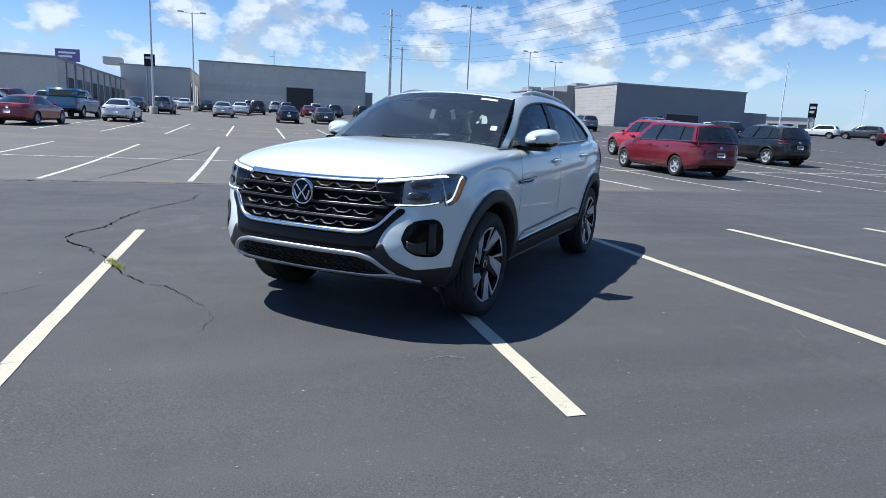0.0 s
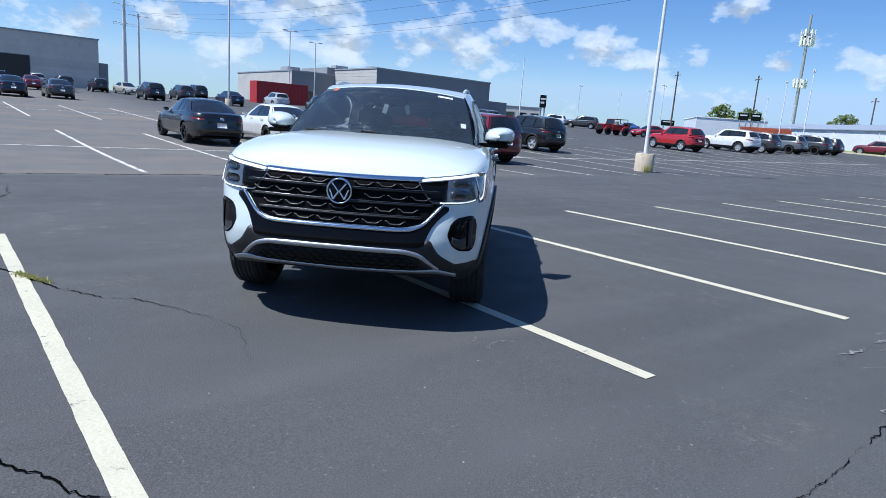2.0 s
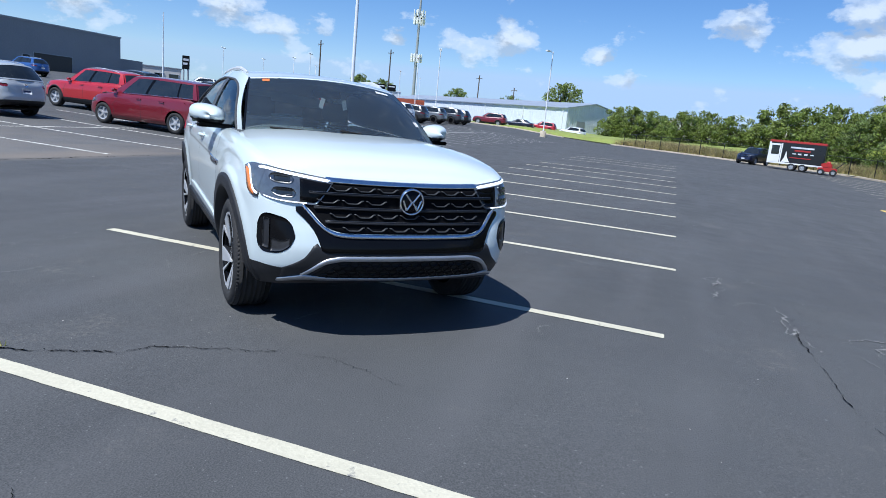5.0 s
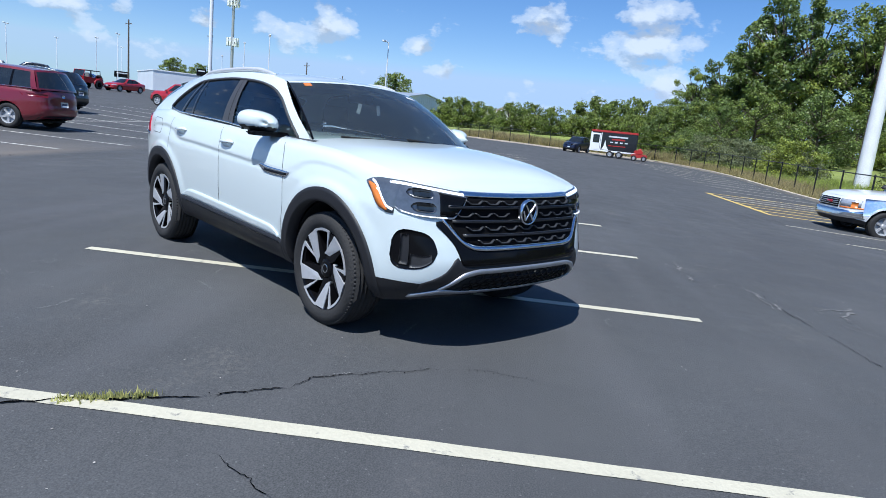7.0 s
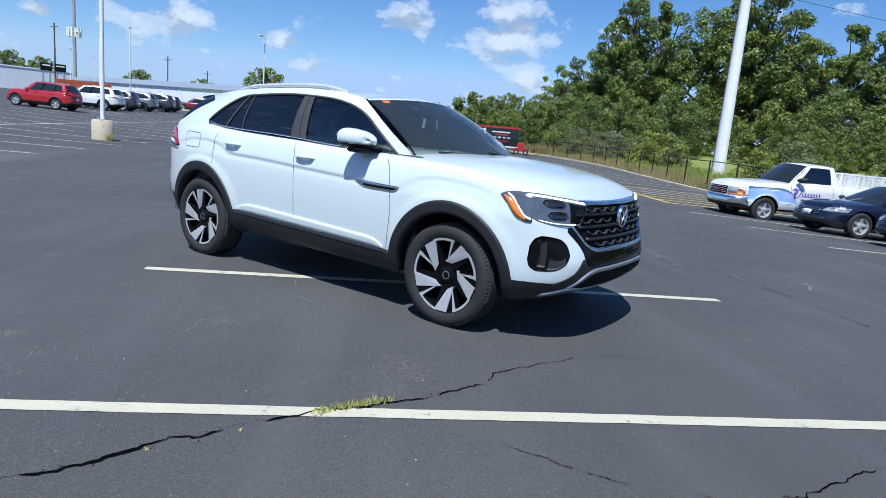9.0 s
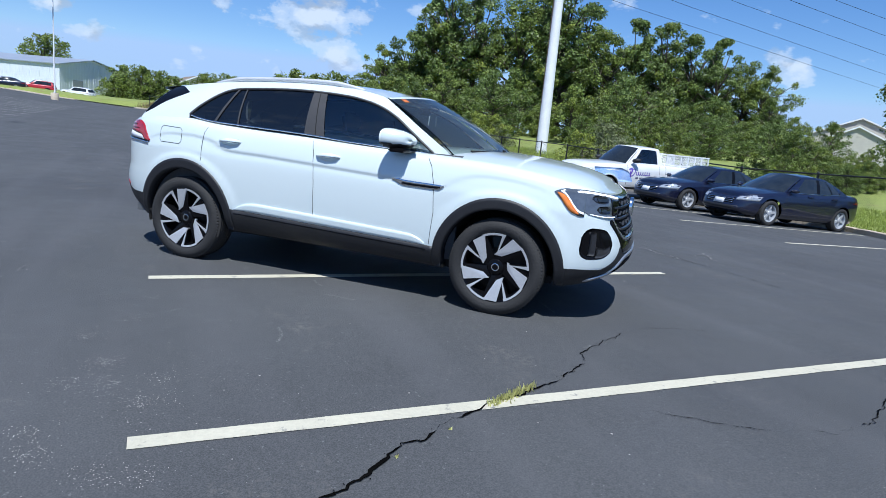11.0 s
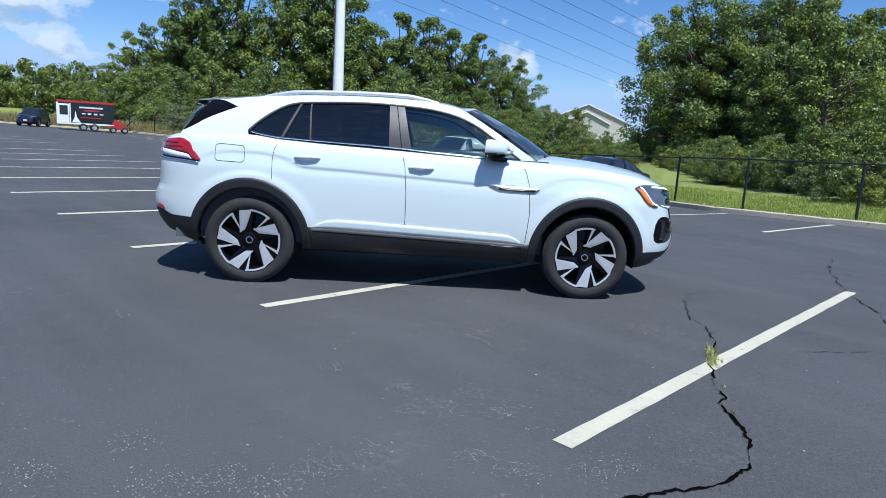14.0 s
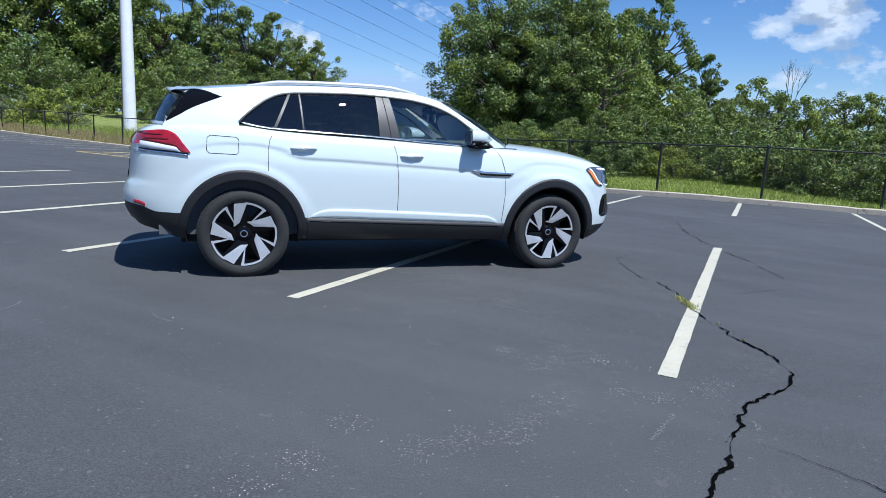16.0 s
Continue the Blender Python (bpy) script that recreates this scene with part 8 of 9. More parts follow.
def opening(root, x0, x1, z0, z1, y=-0.03, mat=DARK_OPEN, name="garage_door", axis="x"):
    """A door or window in the building's front (axis x) or left side (axis y), with a frame and a recessed leaf."""
    t = 0.10
    if axis == "x":
        leaf = Geo().box((x0, y, z0), (x1, y + 0.02, z1))
        g = Geo().box((x0 - t, y - 0.06, z0), (x0, y + 0.03, z1 + t)).box((x1, y - 0.06, z0), (x1 + t, y + 0.03, z1 + t)).box((x0, y - 0.06, z1), (x1, y + 0.03, z1 + t))
    else:
        leaf = Geo().box((y, x0, z0), (y + 0.02, x1, z1))
        g = Geo().box((y - 0.06, x0 - t, z0), (y + 0.03, x0, z1 + t)).box((y - 0.06, x1, z0), (y + 0.03, x1 + t, z1 + t)).box((y - 0.06, x0, z1), (y + 0.03, x1, z1 + t))
    d = part(name, leaf.mesh(name, mat), root)
    part("frame", g.mesh("frame", GREY_STEEL), d)


zb1 = 2.7
b1 = block_building("warehouse", (-8.2, 115), (27.2, 30, 7.7), BLOCK, "long windowless grey block warehouse with a dark doorway", zb1 - 0.2)
opening(b1, 13.8, 18.2, 0, 4.4)
part("annex", Geo().box((27.2, 0.5, -1), (28.6, 8, 4.4)).mesh("annex", SLATE), b1)
part("roof_mast", Geo().tube([(12, 8, 7.8), (12, 8, 11)], 0.06, 6).tube([(11.2, 8, 10), (12.8, 8, 10)], 0.04, 6).mesh("roof_mast", GREY_STEEL), b1)

b2 = block_building("showroom", (53.4, 89.5), (24.0, 28, 6.6), SLATE, "slate grey flat-roofed hall with a pale end wall", 2.6, joints=False)
opening(b2, 9.2, 15.2, 0, 2.6)
opening(b2, 7.6, 8.6, 0, 2.2)
for k in range(12):
    for j in range(2):
        part("wall_panel", Geo().box((-0.02, j * 14 + 0.02, k * 0.55), (-0.001, j * 14 + 13.9, k * 0.55 + 0.52)).mesh("wall_panel", PALE), b2, "pale block course" if k + j == 0 else "")
part("low_wing", Geo().box((24, 1, -1), (29.5, 20, 3.6)).mesh("low_wing", SLATE), b2)
part("rooftop_unit", Geo().box((4, 8, 6.8), (6.5, 10, 7.6), bevel=0.05).mesh("rooftop_unit", GREY_STEEL), b2)
part("rooftop_unit", Geo().box((1.5, 16, 6.8), (4, 18, 7.7), bevel=0.05).mesh("rooftop_unit", GREY_STEEL), b2)
b3 = block_building("dealership", (45.4, 103), (8.6, 24, 5.6), SLATE, "low slate grey dealership wing with glazed entrance", 2.7, joints=False)
opening(b3, 5.2, 7.6, 0, 2.4, mat=GLASS_FAR, name="entrance")
opening(b3, 1.2, 4.2, 0, 2.6, mat=GLASS_FAR, name="window")
part("parapet", Geo().box((6.6, 0.2, 5.6), (8.6, 10, 6.9)).mesh("parapet", SLATE), b3)
part("end_panel", Geo().box((-0.03, 0, 0), (-0.001, 24, 5.58)).mesh("end_panel", PALE), b3, "pale end wall")
part("rooftop_unit", Geo().box((2, 6, 5.8), (4.4, 9, 6.7), bevel=0.05).mesh("rooftop_unit", GREY_STEEL), b3)
ct = thing("red_container", "long red shipping container", "container", Matrix.Translation((32.5, 86, float(land(32.5, 86)))))
part("shell", Geo().box((0, 0, 0), (7.5, 2.4, 2.9)).mesh("shell", RED_PANEL), ct)
rib = Geo().box((0, -0.04, 0.15), (0.1, 0, 2.75)).mesh("rib", RED_PANEL)
for k in range(36):
    part("rib", rib, ct, m=Matrix.Translation((0.1 + k * 0.205, 0, 0)))

b4 = block_building("service_centre", (-60, 75), (41.5, 3.0, 4.9), TILT, "tan grey service building end wall", 1.5, joints=False)
b5_ = block_building("service_wing", (-60, 78), (41.3, 34, 4.75), TILT, "long tan grey service wing with a row of tall bay doors", 1.6, joints=False)
for k in range(9):
    y0 = 1.5 + k * 3.6
    d = part("bay_door", Geo().box((41.28, y0, 0.0), (41.33, y0 + 2.3, 3.2)).mesh("bay_door", GLASS_FAR if k % 3 else DARK_OPEN), b5_)
    part("pilaster", Geo().box((41.3, y0 - 0.75, 0), (41.45, y0 - 0.45, 4.7)).mesh("pilaster", GREY_STEEL), b5_)
b6 = block_building("service_hall", (-19.5, 113), (10.0, 20, 6.3), PALE, "pale tan hall with a rounded end", 2.4, joints=False)
part("rooftop_unit", Geo().box((-3, 3, 6.5), (-0.5, 6, 7.6)).mesh("rooftop_unit", PALE), b6)
for k in range(4):
    part("window", Geo().box((10.0, 1.0 + k * 3.5, 0.5), (10.05, 3.4 + k * 3.5, 4.2)).mesh("window", GLASS_FAR), b6)


def billboard(x, y, z, w, h, yaw, colour, label, legs=4.0, bars=2):
    root = thing("billboard", label, "billboard", Matrix.Translation((x, y, z)) @ pose(0, 0, 0, 0, 0, yaw))
    part("panel", Geo().box((-w / 2, -0.15, 0), (w / 2, 0.15, h), bevel=0.03).mesh("panel", colour), root)
    for sx in (-0.3, 0.3):
        part("leg", Geo().tube([(sx * w, 0, -legs), (sx * w, 0, 0)], 0.14, 8).mesh("leg", GREY_STEEL), root)
    for k in range(bars):
        part("text_bar", Geo().box((-w * 0.36, -0.18, h * (0.62 - 0.3 * k)), (w * (0.36 - 0.15 * k), -0.152, h * (0.78 - 0.3 * k))).mesh("text_bar", PLATE), root)
    return root


BB_BLUE = material("billboard_blue", (0.09, 0.10, 0.30), (0.16, 0.10, 0.26), rough=0.5, scale=0.8, fine=3)
billboard(-25.6, 108.6, 8.35, 3.3, 1.75, -10, BB_BLUE, "blue printed billboard above the service roof", 3.0)
billboard(-14.2, 105, 8.2, 1.5, 1.7, -20, GLOSS_BLACK, "dark square sign on a post", 6.0, 1)
billboard(85.2, 83.5, 5.7, 1.15, 2.2, -45, GLOSS_BLACK, "dark pylon sign with pale panels", 5.0, 2)
billboard(124.6, 63.6, 6.5, 1.8, 1.35, -63, GLOSS_BLACK, "dark roadside billboard on steel legs", 6.0, 1)
billboard(123.6, 65.6, 6.5, 1.8, 1.35, -63, GLOSS_BLACK, "dark roadside billboard on steel legs", 6.0, 1)
billboard(125.1, 83.1, 4.7, 2.8, 1.2, -57, GLOSS_BLACK, "long dark shop sign on posts", 4.5, 1)

far_shop = block_building("low_shop", (99, 113), (12, 8, 3.6), TILT, "low tan shop building beyond the lot", 3.0, GREY_STEEL, -42, False)
for k in range(4):
    opening(far_shop, 1.2 + k * 2.8, 3.0 + k * 2.8, 0.4, 2.4, mat=GLASS_FAR, name="window")

# white metal shed to the east
yaw = 57.5
sh = thing("metal_shed", "long white sheet-metal shed with a shallow gable", "building", Matrix.Translation((121.5, 24.8, 1.15)) @ pose(0, 0, 0, 0, 0, yaw))
Ls, Ds, Hs, Gs = 62.0, 16.0, 4.9, 1.35
wv = [(0, 0, -1), (Ls, 0, -1), (Ls, 0, Hs), (0, 0, Hs), (0, -Ds, -1), (Ls, -Ds, -1), (Ls, -Ds, Hs), (0, -Ds, Hs), (0, -Ds / 2, Hs + Gs), (Ls, -Ds / 2, Hs + Gs)]
g = Geo().add(wv, [(0, 1, 2, 3), (5, 4, 7, 6), (4, 0, 3, 8, 7), (1, 5, 6, 9, 2)])
for k in range(100):
    g.box((k * 0.62, -0.001, 0), (k * 0.62 + 0.07, 0.03, Hs - 0.05))
for k in range(24):
    yy = -0.3 - k * 0.65
    g.box((-0.03, yy - 0.07, 0), (0.001, yy, Hs + Gs * (1 - abs(yy + Ds / 2) / (Ds / 2)) - 0.05))
part("wall", g.mesh("wall", WHITE_SHEET), sh)
for sgn in (0, 1):
    y0, y1 = (0.35, -Ds / 2) if sgn == 0 else (-Ds - 0.35, -Ds / 2)
    e = Hs - 0.05
    part("roof", Geo().add([(-0.3, y0, e), (Ls + 0.3, y0, e), (Ls + 0.3, y1, Hs + Gs + 0.03), (-0.3, y1, Hs + Gs + 0.03), (-0.3, y0, e + 0.15), (Ls + 0.3, y0, e + 0.15), (Ls + 0.3, y1, Hs + Gs + 0.18), (-0.3, y1, Hs + Gs + 0.18)], [(0, 1, 2, 3), (7, 6, 5, 4), (0, 4, 5, 1), (1, 5, 6, 2), (2, 6, 7, 3), (3, 7, 4, 0)]).mesh("roof", ROOF_METAL), sh)
part("shed_door", Geo().box((-0.06, -5.4, 0), (-0.035, -3.0, 2.6)).mesh("shed_door", GREY_STEEL), sh)
for k in (1, 12, 24, 36, 48):
    part("downpipe", Geo().box((k, 0.03, 0), (k + 0.12, 0.14, Hs)).mesh("downpipe", WHITE_STEEL), sh)
hall = block_building("long_white_hall", (150, 78), (14, 20, 5.2), WHITE_SHEET, "low white hall beyond the parked cars", 1.6, WHITE_STEEL, 128, False)
oc = thing("orange_container", "weathered orange shipping container", "container", Matrix.Translation((100, 46, float(land(100, 46)))) @ pose(0, 0, 0, 0, 0, 115.5))
part("shell", Geo().box((0, 0, 0), (7.0, 2.4, 2.5)).mesh("shell", ORANGE), oc)
rib = Geo().box((0, 2.4, 0.15), (0.1, 2.44, 2.35)).mesh("rib", ORANGE)
for k in range(32):
    part("rib", rib, oc, m=Matrix.Translation((0.1 + k * 0.215, 0, 0)))


def gable_house(x, y, z, w, d, h, gable, yaw, label, windows=(-1, 1)):
    root = thing("house", label, "house", Matrix.Translation((x, y, z)) @ pose(0, 0, 0, 0, 0, yaw))
    v = [(-w / 2, 0, -2), (w / 2, 0, -2), (w / 2, 0, h), (0, 0, h + gable), (-w / 2, 0, h), (-w / 2, d, -2), (w / 2, d, -2), (w / 2, d, h), (0, d, h + gable), (-w / 2, d, h)]
    g = Geo().add(v, [(0, 1, 2, 3, 4), (9, 8, 7, 6, 5), (1, 6, 7, 2), (0, 4, 9, 5)])
    for k in range(int((h + gable) / 0.3)):
        zz = k * 0.3
        half = w / 2 if zz < h else w / 2 * (1 - (zz - h) / gable)
        if half > 0.3:
            part("board", Geo().box((-half, -0.03, zz), (half, -0.001, zz + 0.26)).mesh("board", SIDING), root)
    part("wall", g.mesh("wall", SIDING), root)
    for sgn in (-1, 1):
        o, t = 0.35, 0.18
        a, b = Vector((sgn * (w / 2 + o), 0, h - o * gable / (w / 2))), Vector((0, 0, h + gable))
        vs = [(a.x, -0.4, a.z), (a.x, d + 0.4, a.z), (b.x, d + 0.4, b.z), (b.x, -0.4, b.z)]
        vs += [(p[0], p[1], p[2] + t) for p in vs]
        part("roof", Geo().add(vs, [(0, 1, 2, 3), (7, 6, 5, 4), (0, 4, 5, 1), (1, 5, 6, 2), (2, 6, 7, 3), (3, 7, 4, 0)]).mesh("roof", SHINGLE), root)
        vs = [(a.x, -0.46, a.z - 0.05), (a.x, -0.40, a.z - 0.05), (b.x, -0.40, b.z - 0.05), (b.x, -0.46, b.z - 0.05)]
        vs += [(p[0], p[1], p[2] + 0.28) for p in vs]
        part("bargeboard", Geo().add(vs, [(0, 1, 2, 3), (7, 6, 5, 4), (0, 4, 5, 1), (1, 5, 6, 2), (2, 6, 7, 3), (3, 7, 4, 0)]).mesh("bargeboard", WHITE_STEEL), root)
    for k in windows:
        wdw = part("window", Geo().box((k * w * 0.2 - 0.5, -0.06, h - 1.9), (k * w * 0.2 + 0.5, -0.035, h - 0.5)).mesh("window", GLASS_FAR), root)
        part("frame", Geo().box((k * w * 0.2 - 0.6, -0.05, h - 2.0), (k * w * 0.2 - 0.5, -0.02, h - 0.4)).box((k * w * 0.2 + 0.5, -0.05, h - 2.0), (k * w * 0.2 + 0.6, -0.02, h - 0.4)).mesh("frame", WHITE_STEEL), wdw)
    return root


gable_house(77.6, -114, 0.6, 17.5, 20, 6.4, 3.6, 213, "cream sided house with a brown shingled gable roof", ())
gable_house(74.9, -109.5, 0.6, 9.6, 6, 5.8, 2.3, 213, "cream sided gabled wing of a house", ())
gable_house(150, 2, 0.6, 16, 12, 3.4, 3.6, -80, "distant tan house with a hipped brown roof")
gable_house(176, -6, 0.6, 14, 12, 3.2, 3.2, -60, "distant tan house with a brown roof")
gable_house(165, 10, 0.6, 12, 10, 3.2, 2.8, -100, "distant pale house with a brown roof")

# ---- trees and growth ----


def leaf_quads(places, size, rng, lift=0.25):
    """A small bent leaf spray at each place, turned mostly outward from its clump."""
    centres, out = places
    n = len(centres)
    d = rng.normal(size=(n, 3)) * 0.55 + out * 0.8
    d[:, 2] += lift
    d /= np.linalg.norm(d, axis=1)[:, None]
    t = np.cross(d, rng.normal(size=(n, 3)))
    t /= np.linalg.norm(t, axis=1)[:, None]
    b = np.cross(d, t)
    s = size * rng.uniform(0.6, 1.3, n)[:, None]
    quad = np.stack([centres - t * s * 0.5, centres + b * s * 0.34 + d * s * 0.08, centres + t * s * 0.55, centres - b * s * 0.34 + d * s * 0.05], 1)
    return quad.reshape(-1, 3), np.arange(n * 4).reshape(-1, 4)


def crown_points(rng, clumps, n):
    """Leaf places in flattened clumps, thickest on their upper shells."""
    w = np.array([k[3] for k in clumps]) ** 2
    per = rng.choice(len(clumps), n, p=w / w.sum())
    c = np.array([k[:3] for k in clumps])[per]
    r = np.array([k[3] for k in clumps])[per]
    d = rng.normal(size=(n, 3))
    d /= np.linalg.norm(d, axis=1)[:, None]
    d[:, 2] = np.where(rng.random(n) < 0.35, np.abs(d[:, 2]), d[:, 2])
    rad = r * (1.1 - np.abs(rng.normal(0, 0.32, n)))
    p = c + d * rad[:, None] * np.array([1, 1, 0.85])
    return p + rng.normal(0, 0.13, (n, 3)) * r[:, None], d


TREE_MESH = {}


def tree_variant(key, height, spread, leaves, size, seed, mat, low=0.12, second=None, count=30, tuft=1.0):
    """Trunk, limbs and crown meshes of one tree form."""
    if key in TREE_MESH:
        return TREE_MESH[key]
    rng = np.random.default_rng(seed)
    g = Geo()
    lean = rng.normal(0, 0.03, 2)
    trunk_top = height * 0.55
    pts = [(lean[0] * z + 0.05 * math.sin(z), lean[1] * z, z) for z in np.linspace(-0.3, trunk_top, 7)]
    g.tube(pts, list(np.linspace(height * 0.026, height * 0.011, 7)), 8)
    clumps, limbs = [], Geo()
    lobes = rng.uniform(0.72, 1.18, 7)
    for k in range(count):
        # limbs leave the trunk at all heights, each with a few boughs that carry a clump
        a, u = k * 2.4 + rng.normal(0, 0.3), (k + 0.5) / count
        f = low + (1 - low) * u
        prof = (math.sin(math.pi * min(1, 0.20 + 0.76 * f)) ** 0.65) * float(lobes[k % 7])
        z = height * (0.07 + 0.86 * f) + rng.normal(0, height * 0.02)
        reach = spread * prof
        z0 = min(trunk_top, z * 0.72)
        end = Vector((reach * math.cos(a), reach * math.sin(a), z))
        root_ = Vector((lean[0] * z0, lean[1] * z0, z0))
        mid = root_.lerp(end, 0.5) + Vector((0, 0, height * 0.012))
        limbs.tube([root_, mid, end], [height * 0.009, height * 0.006, height * 0.002], 5)
        for b in range(3):
            w = (1.0, 0.72, 0.42)[b]
            p = root_.lerp(end, w) + Vector(rng.normal(0, spread * (0.05, 0.13, 0.16)[b], 3).tolist())
            clumps.append((p.x, p.y, p.z, tuft * spread * rng.uniform(0.13, 0.235) * (1.15 - 0.30 * f)))
            if b:
                limbs.tube([mid, (mid + p) / 2 + Vector((0, 0, height * 0.008)), p], [height * 0.004, height * 0.003, height * 0.001], 4)
    for k in range(5):
        clumps.append((rng.normal(0, spread * 0.16), rng.normal(0, spread * 0.16), height * rng.uniform(0.88, 0.985), spread * rng.uniform(0.10, 0.17)))
    v, f = leaf_quads(crown_points(rng, clumps, leaves), size, rng)
    extra = None
    if second:
        pick = [clumps[i] for i in rng.choice(len(clumps), len(clumps) // 5, replace=False)]
        pick = [(x * 1.04, y * 1.04, z + 0.02 * height * 0.3, r * 0.95) for x, y, z, r in pick]
        v2, f2 = leaf_quads(crown_points(rng, pick, leaves // 5), size, rng)
        extra = fast_mesh("young_growth", v2, f2, second)
    TREE_MESH[key] = (g.mesh("trunk", BARK, True), limbs.mesh("branchwork", BARK, True), fast_mesh("crown", v, f, mat), extra)
    return TREE_MESH[key]


def tree(key, x, y, z, scale, turn, label, category="tree", name="tree", **form):
    trunk, limbs, crown, extra = tree_variant(key, **form)
    root = thing(name, label, category, Matrix.Translation((x, y, z)) @ pose(0, 0, 0, 0, 0, turn) @ Matrix.Diagonal((scale, scale, scale, 1)), group="trees beside the car park")
    part("trunk", trunk, root)
    part("branchwork", limbs, root)
    tagged(part("crown", crown, root), kind="stuff")
    if extra:
        tagged(part("young_growth", extra, root, "paler young leaves"), kind="stuff")
    return root


TALL = {"A": dict(height=13, tuft=0.86, spread=3.9, leaves=19000, size=0.23, seed=1, mat=LEAF, second=LEAF_LIGHT, count=34),
        "B": dict(height=13, tuft=0.86, spread=4.3, leaves=19000, size=0.24, seed=2, mat=LEAF, low=0.0, second=LEAF_MID, count=32),
        "C": dict(height=13, tuft=0.86, spread=4.6, leaves=19000, size=0.24, seed=3, mat=LEAF_MID, low=0.0, second=LEAF, count=34),
        "D": dict(height=13, tuft=0.86, spread=3.5, leaves=15000, size=0.23, seed=11, mat=LEAF, low=0.2, second=LEAF_MID, count=26),
        "E": dict(height=13, tuft=0.86, spread=4.4, leaves=19000, size=0.24, seed=12, mat=LEAF_MID, low=0.0, second=LEAF_LIGHT, count=32)}
LOW_FORM = {"A": dict(height=6, spread=3.0, leaves=8000, size=0.18, tuft=0.88, seed=21, mat=LEAF, low=0.0, second=LEAF_LIGHT, count=22),
            "B": dict(height=6, spread=2.8, leaves=8000, size=0.18, tuft=0.88, seed=22, mat=LEAF_MID, low=0.0, second=LEAF, count=22),
            "C": dict(height=6, spread=3.2, leaves=8000, size=0.18, tuft=0.88, seed=23, mat=LEAF, low=0.0, second=LEAF_MID, count=24),
            "D": dict(height=6, spread=2.7, leaves=8000, size=0.18, tuft=0.88, seed=24, mat=LEAF_MID, low=0.0, second=LEAF_LIGHT, count=22),
            "E": dict(height=6, spread=3.1, leaves=8000, size=0.18, tuft=0.88, seed=25, mat=LEAF_MID, low=0.0, second=LEAF_GREY, count=22)}
BUSH_A = dict(height=3.2, spread=2.1, leaves=3600, size=0.16, seed=4, mat=LEAF, low=0.0, second=LEAF_LIGHT, count=14)
BUSH_B = dict(height=2.6, spread=2.2, leaves=3600, size=0.14, seed=5, mat=LEAF_GREY, low=0.0, count=14)
BUSH_C = dict(height=2.8, spread=2.2, leaves=3600, size=0.16, seed=6, mat=LEAF_LIGHT, low=0.0, second=LEAF_MID, count=14)
OAK = dict(height=13, spread=5.4, leaves=70000, size=0.19, seed=7, mat=LEAF, low=0.0, second=LEAF_LIGHT, count=76, tuft=0.76)
FAR = dict(height=9, spread=4.4, leaves=9000, size=0.34, seed=8, mat=LEAF_MID, low=0.0, second=LEAF, count=34)
gz = lambda x, y: verge_z(x, y) if -119 < x < 131 and y < float(KERB(x)) else float(land(x, y))
rt = random.Random(5)


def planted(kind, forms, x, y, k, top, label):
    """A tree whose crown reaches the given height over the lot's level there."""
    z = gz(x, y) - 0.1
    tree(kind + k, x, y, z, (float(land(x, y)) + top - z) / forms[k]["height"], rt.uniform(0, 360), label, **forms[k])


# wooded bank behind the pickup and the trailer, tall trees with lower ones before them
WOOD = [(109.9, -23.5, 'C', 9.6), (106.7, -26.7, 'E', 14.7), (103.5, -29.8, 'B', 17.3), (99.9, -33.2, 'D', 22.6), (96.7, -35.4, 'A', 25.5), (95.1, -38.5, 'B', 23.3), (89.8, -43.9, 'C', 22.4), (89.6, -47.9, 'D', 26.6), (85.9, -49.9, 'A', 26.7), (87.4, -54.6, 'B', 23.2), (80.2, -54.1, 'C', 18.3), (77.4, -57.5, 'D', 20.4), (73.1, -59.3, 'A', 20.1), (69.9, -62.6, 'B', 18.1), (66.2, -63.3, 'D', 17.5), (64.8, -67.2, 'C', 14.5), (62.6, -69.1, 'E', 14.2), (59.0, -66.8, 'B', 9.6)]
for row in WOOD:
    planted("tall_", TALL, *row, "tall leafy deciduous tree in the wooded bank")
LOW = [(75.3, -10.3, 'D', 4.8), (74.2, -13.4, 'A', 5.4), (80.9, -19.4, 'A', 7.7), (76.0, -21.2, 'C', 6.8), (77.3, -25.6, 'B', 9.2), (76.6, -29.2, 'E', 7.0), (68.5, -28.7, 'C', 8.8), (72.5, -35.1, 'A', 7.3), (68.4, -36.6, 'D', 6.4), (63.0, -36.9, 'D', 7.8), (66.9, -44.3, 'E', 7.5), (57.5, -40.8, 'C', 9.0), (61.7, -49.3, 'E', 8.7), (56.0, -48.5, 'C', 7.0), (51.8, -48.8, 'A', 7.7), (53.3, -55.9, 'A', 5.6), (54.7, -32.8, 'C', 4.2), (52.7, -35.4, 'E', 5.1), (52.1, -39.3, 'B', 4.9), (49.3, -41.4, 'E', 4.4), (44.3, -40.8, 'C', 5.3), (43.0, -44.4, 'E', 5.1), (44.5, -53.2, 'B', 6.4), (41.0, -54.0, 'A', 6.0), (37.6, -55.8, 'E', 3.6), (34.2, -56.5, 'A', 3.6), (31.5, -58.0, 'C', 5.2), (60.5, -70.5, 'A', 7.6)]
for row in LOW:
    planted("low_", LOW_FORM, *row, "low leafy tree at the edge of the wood")
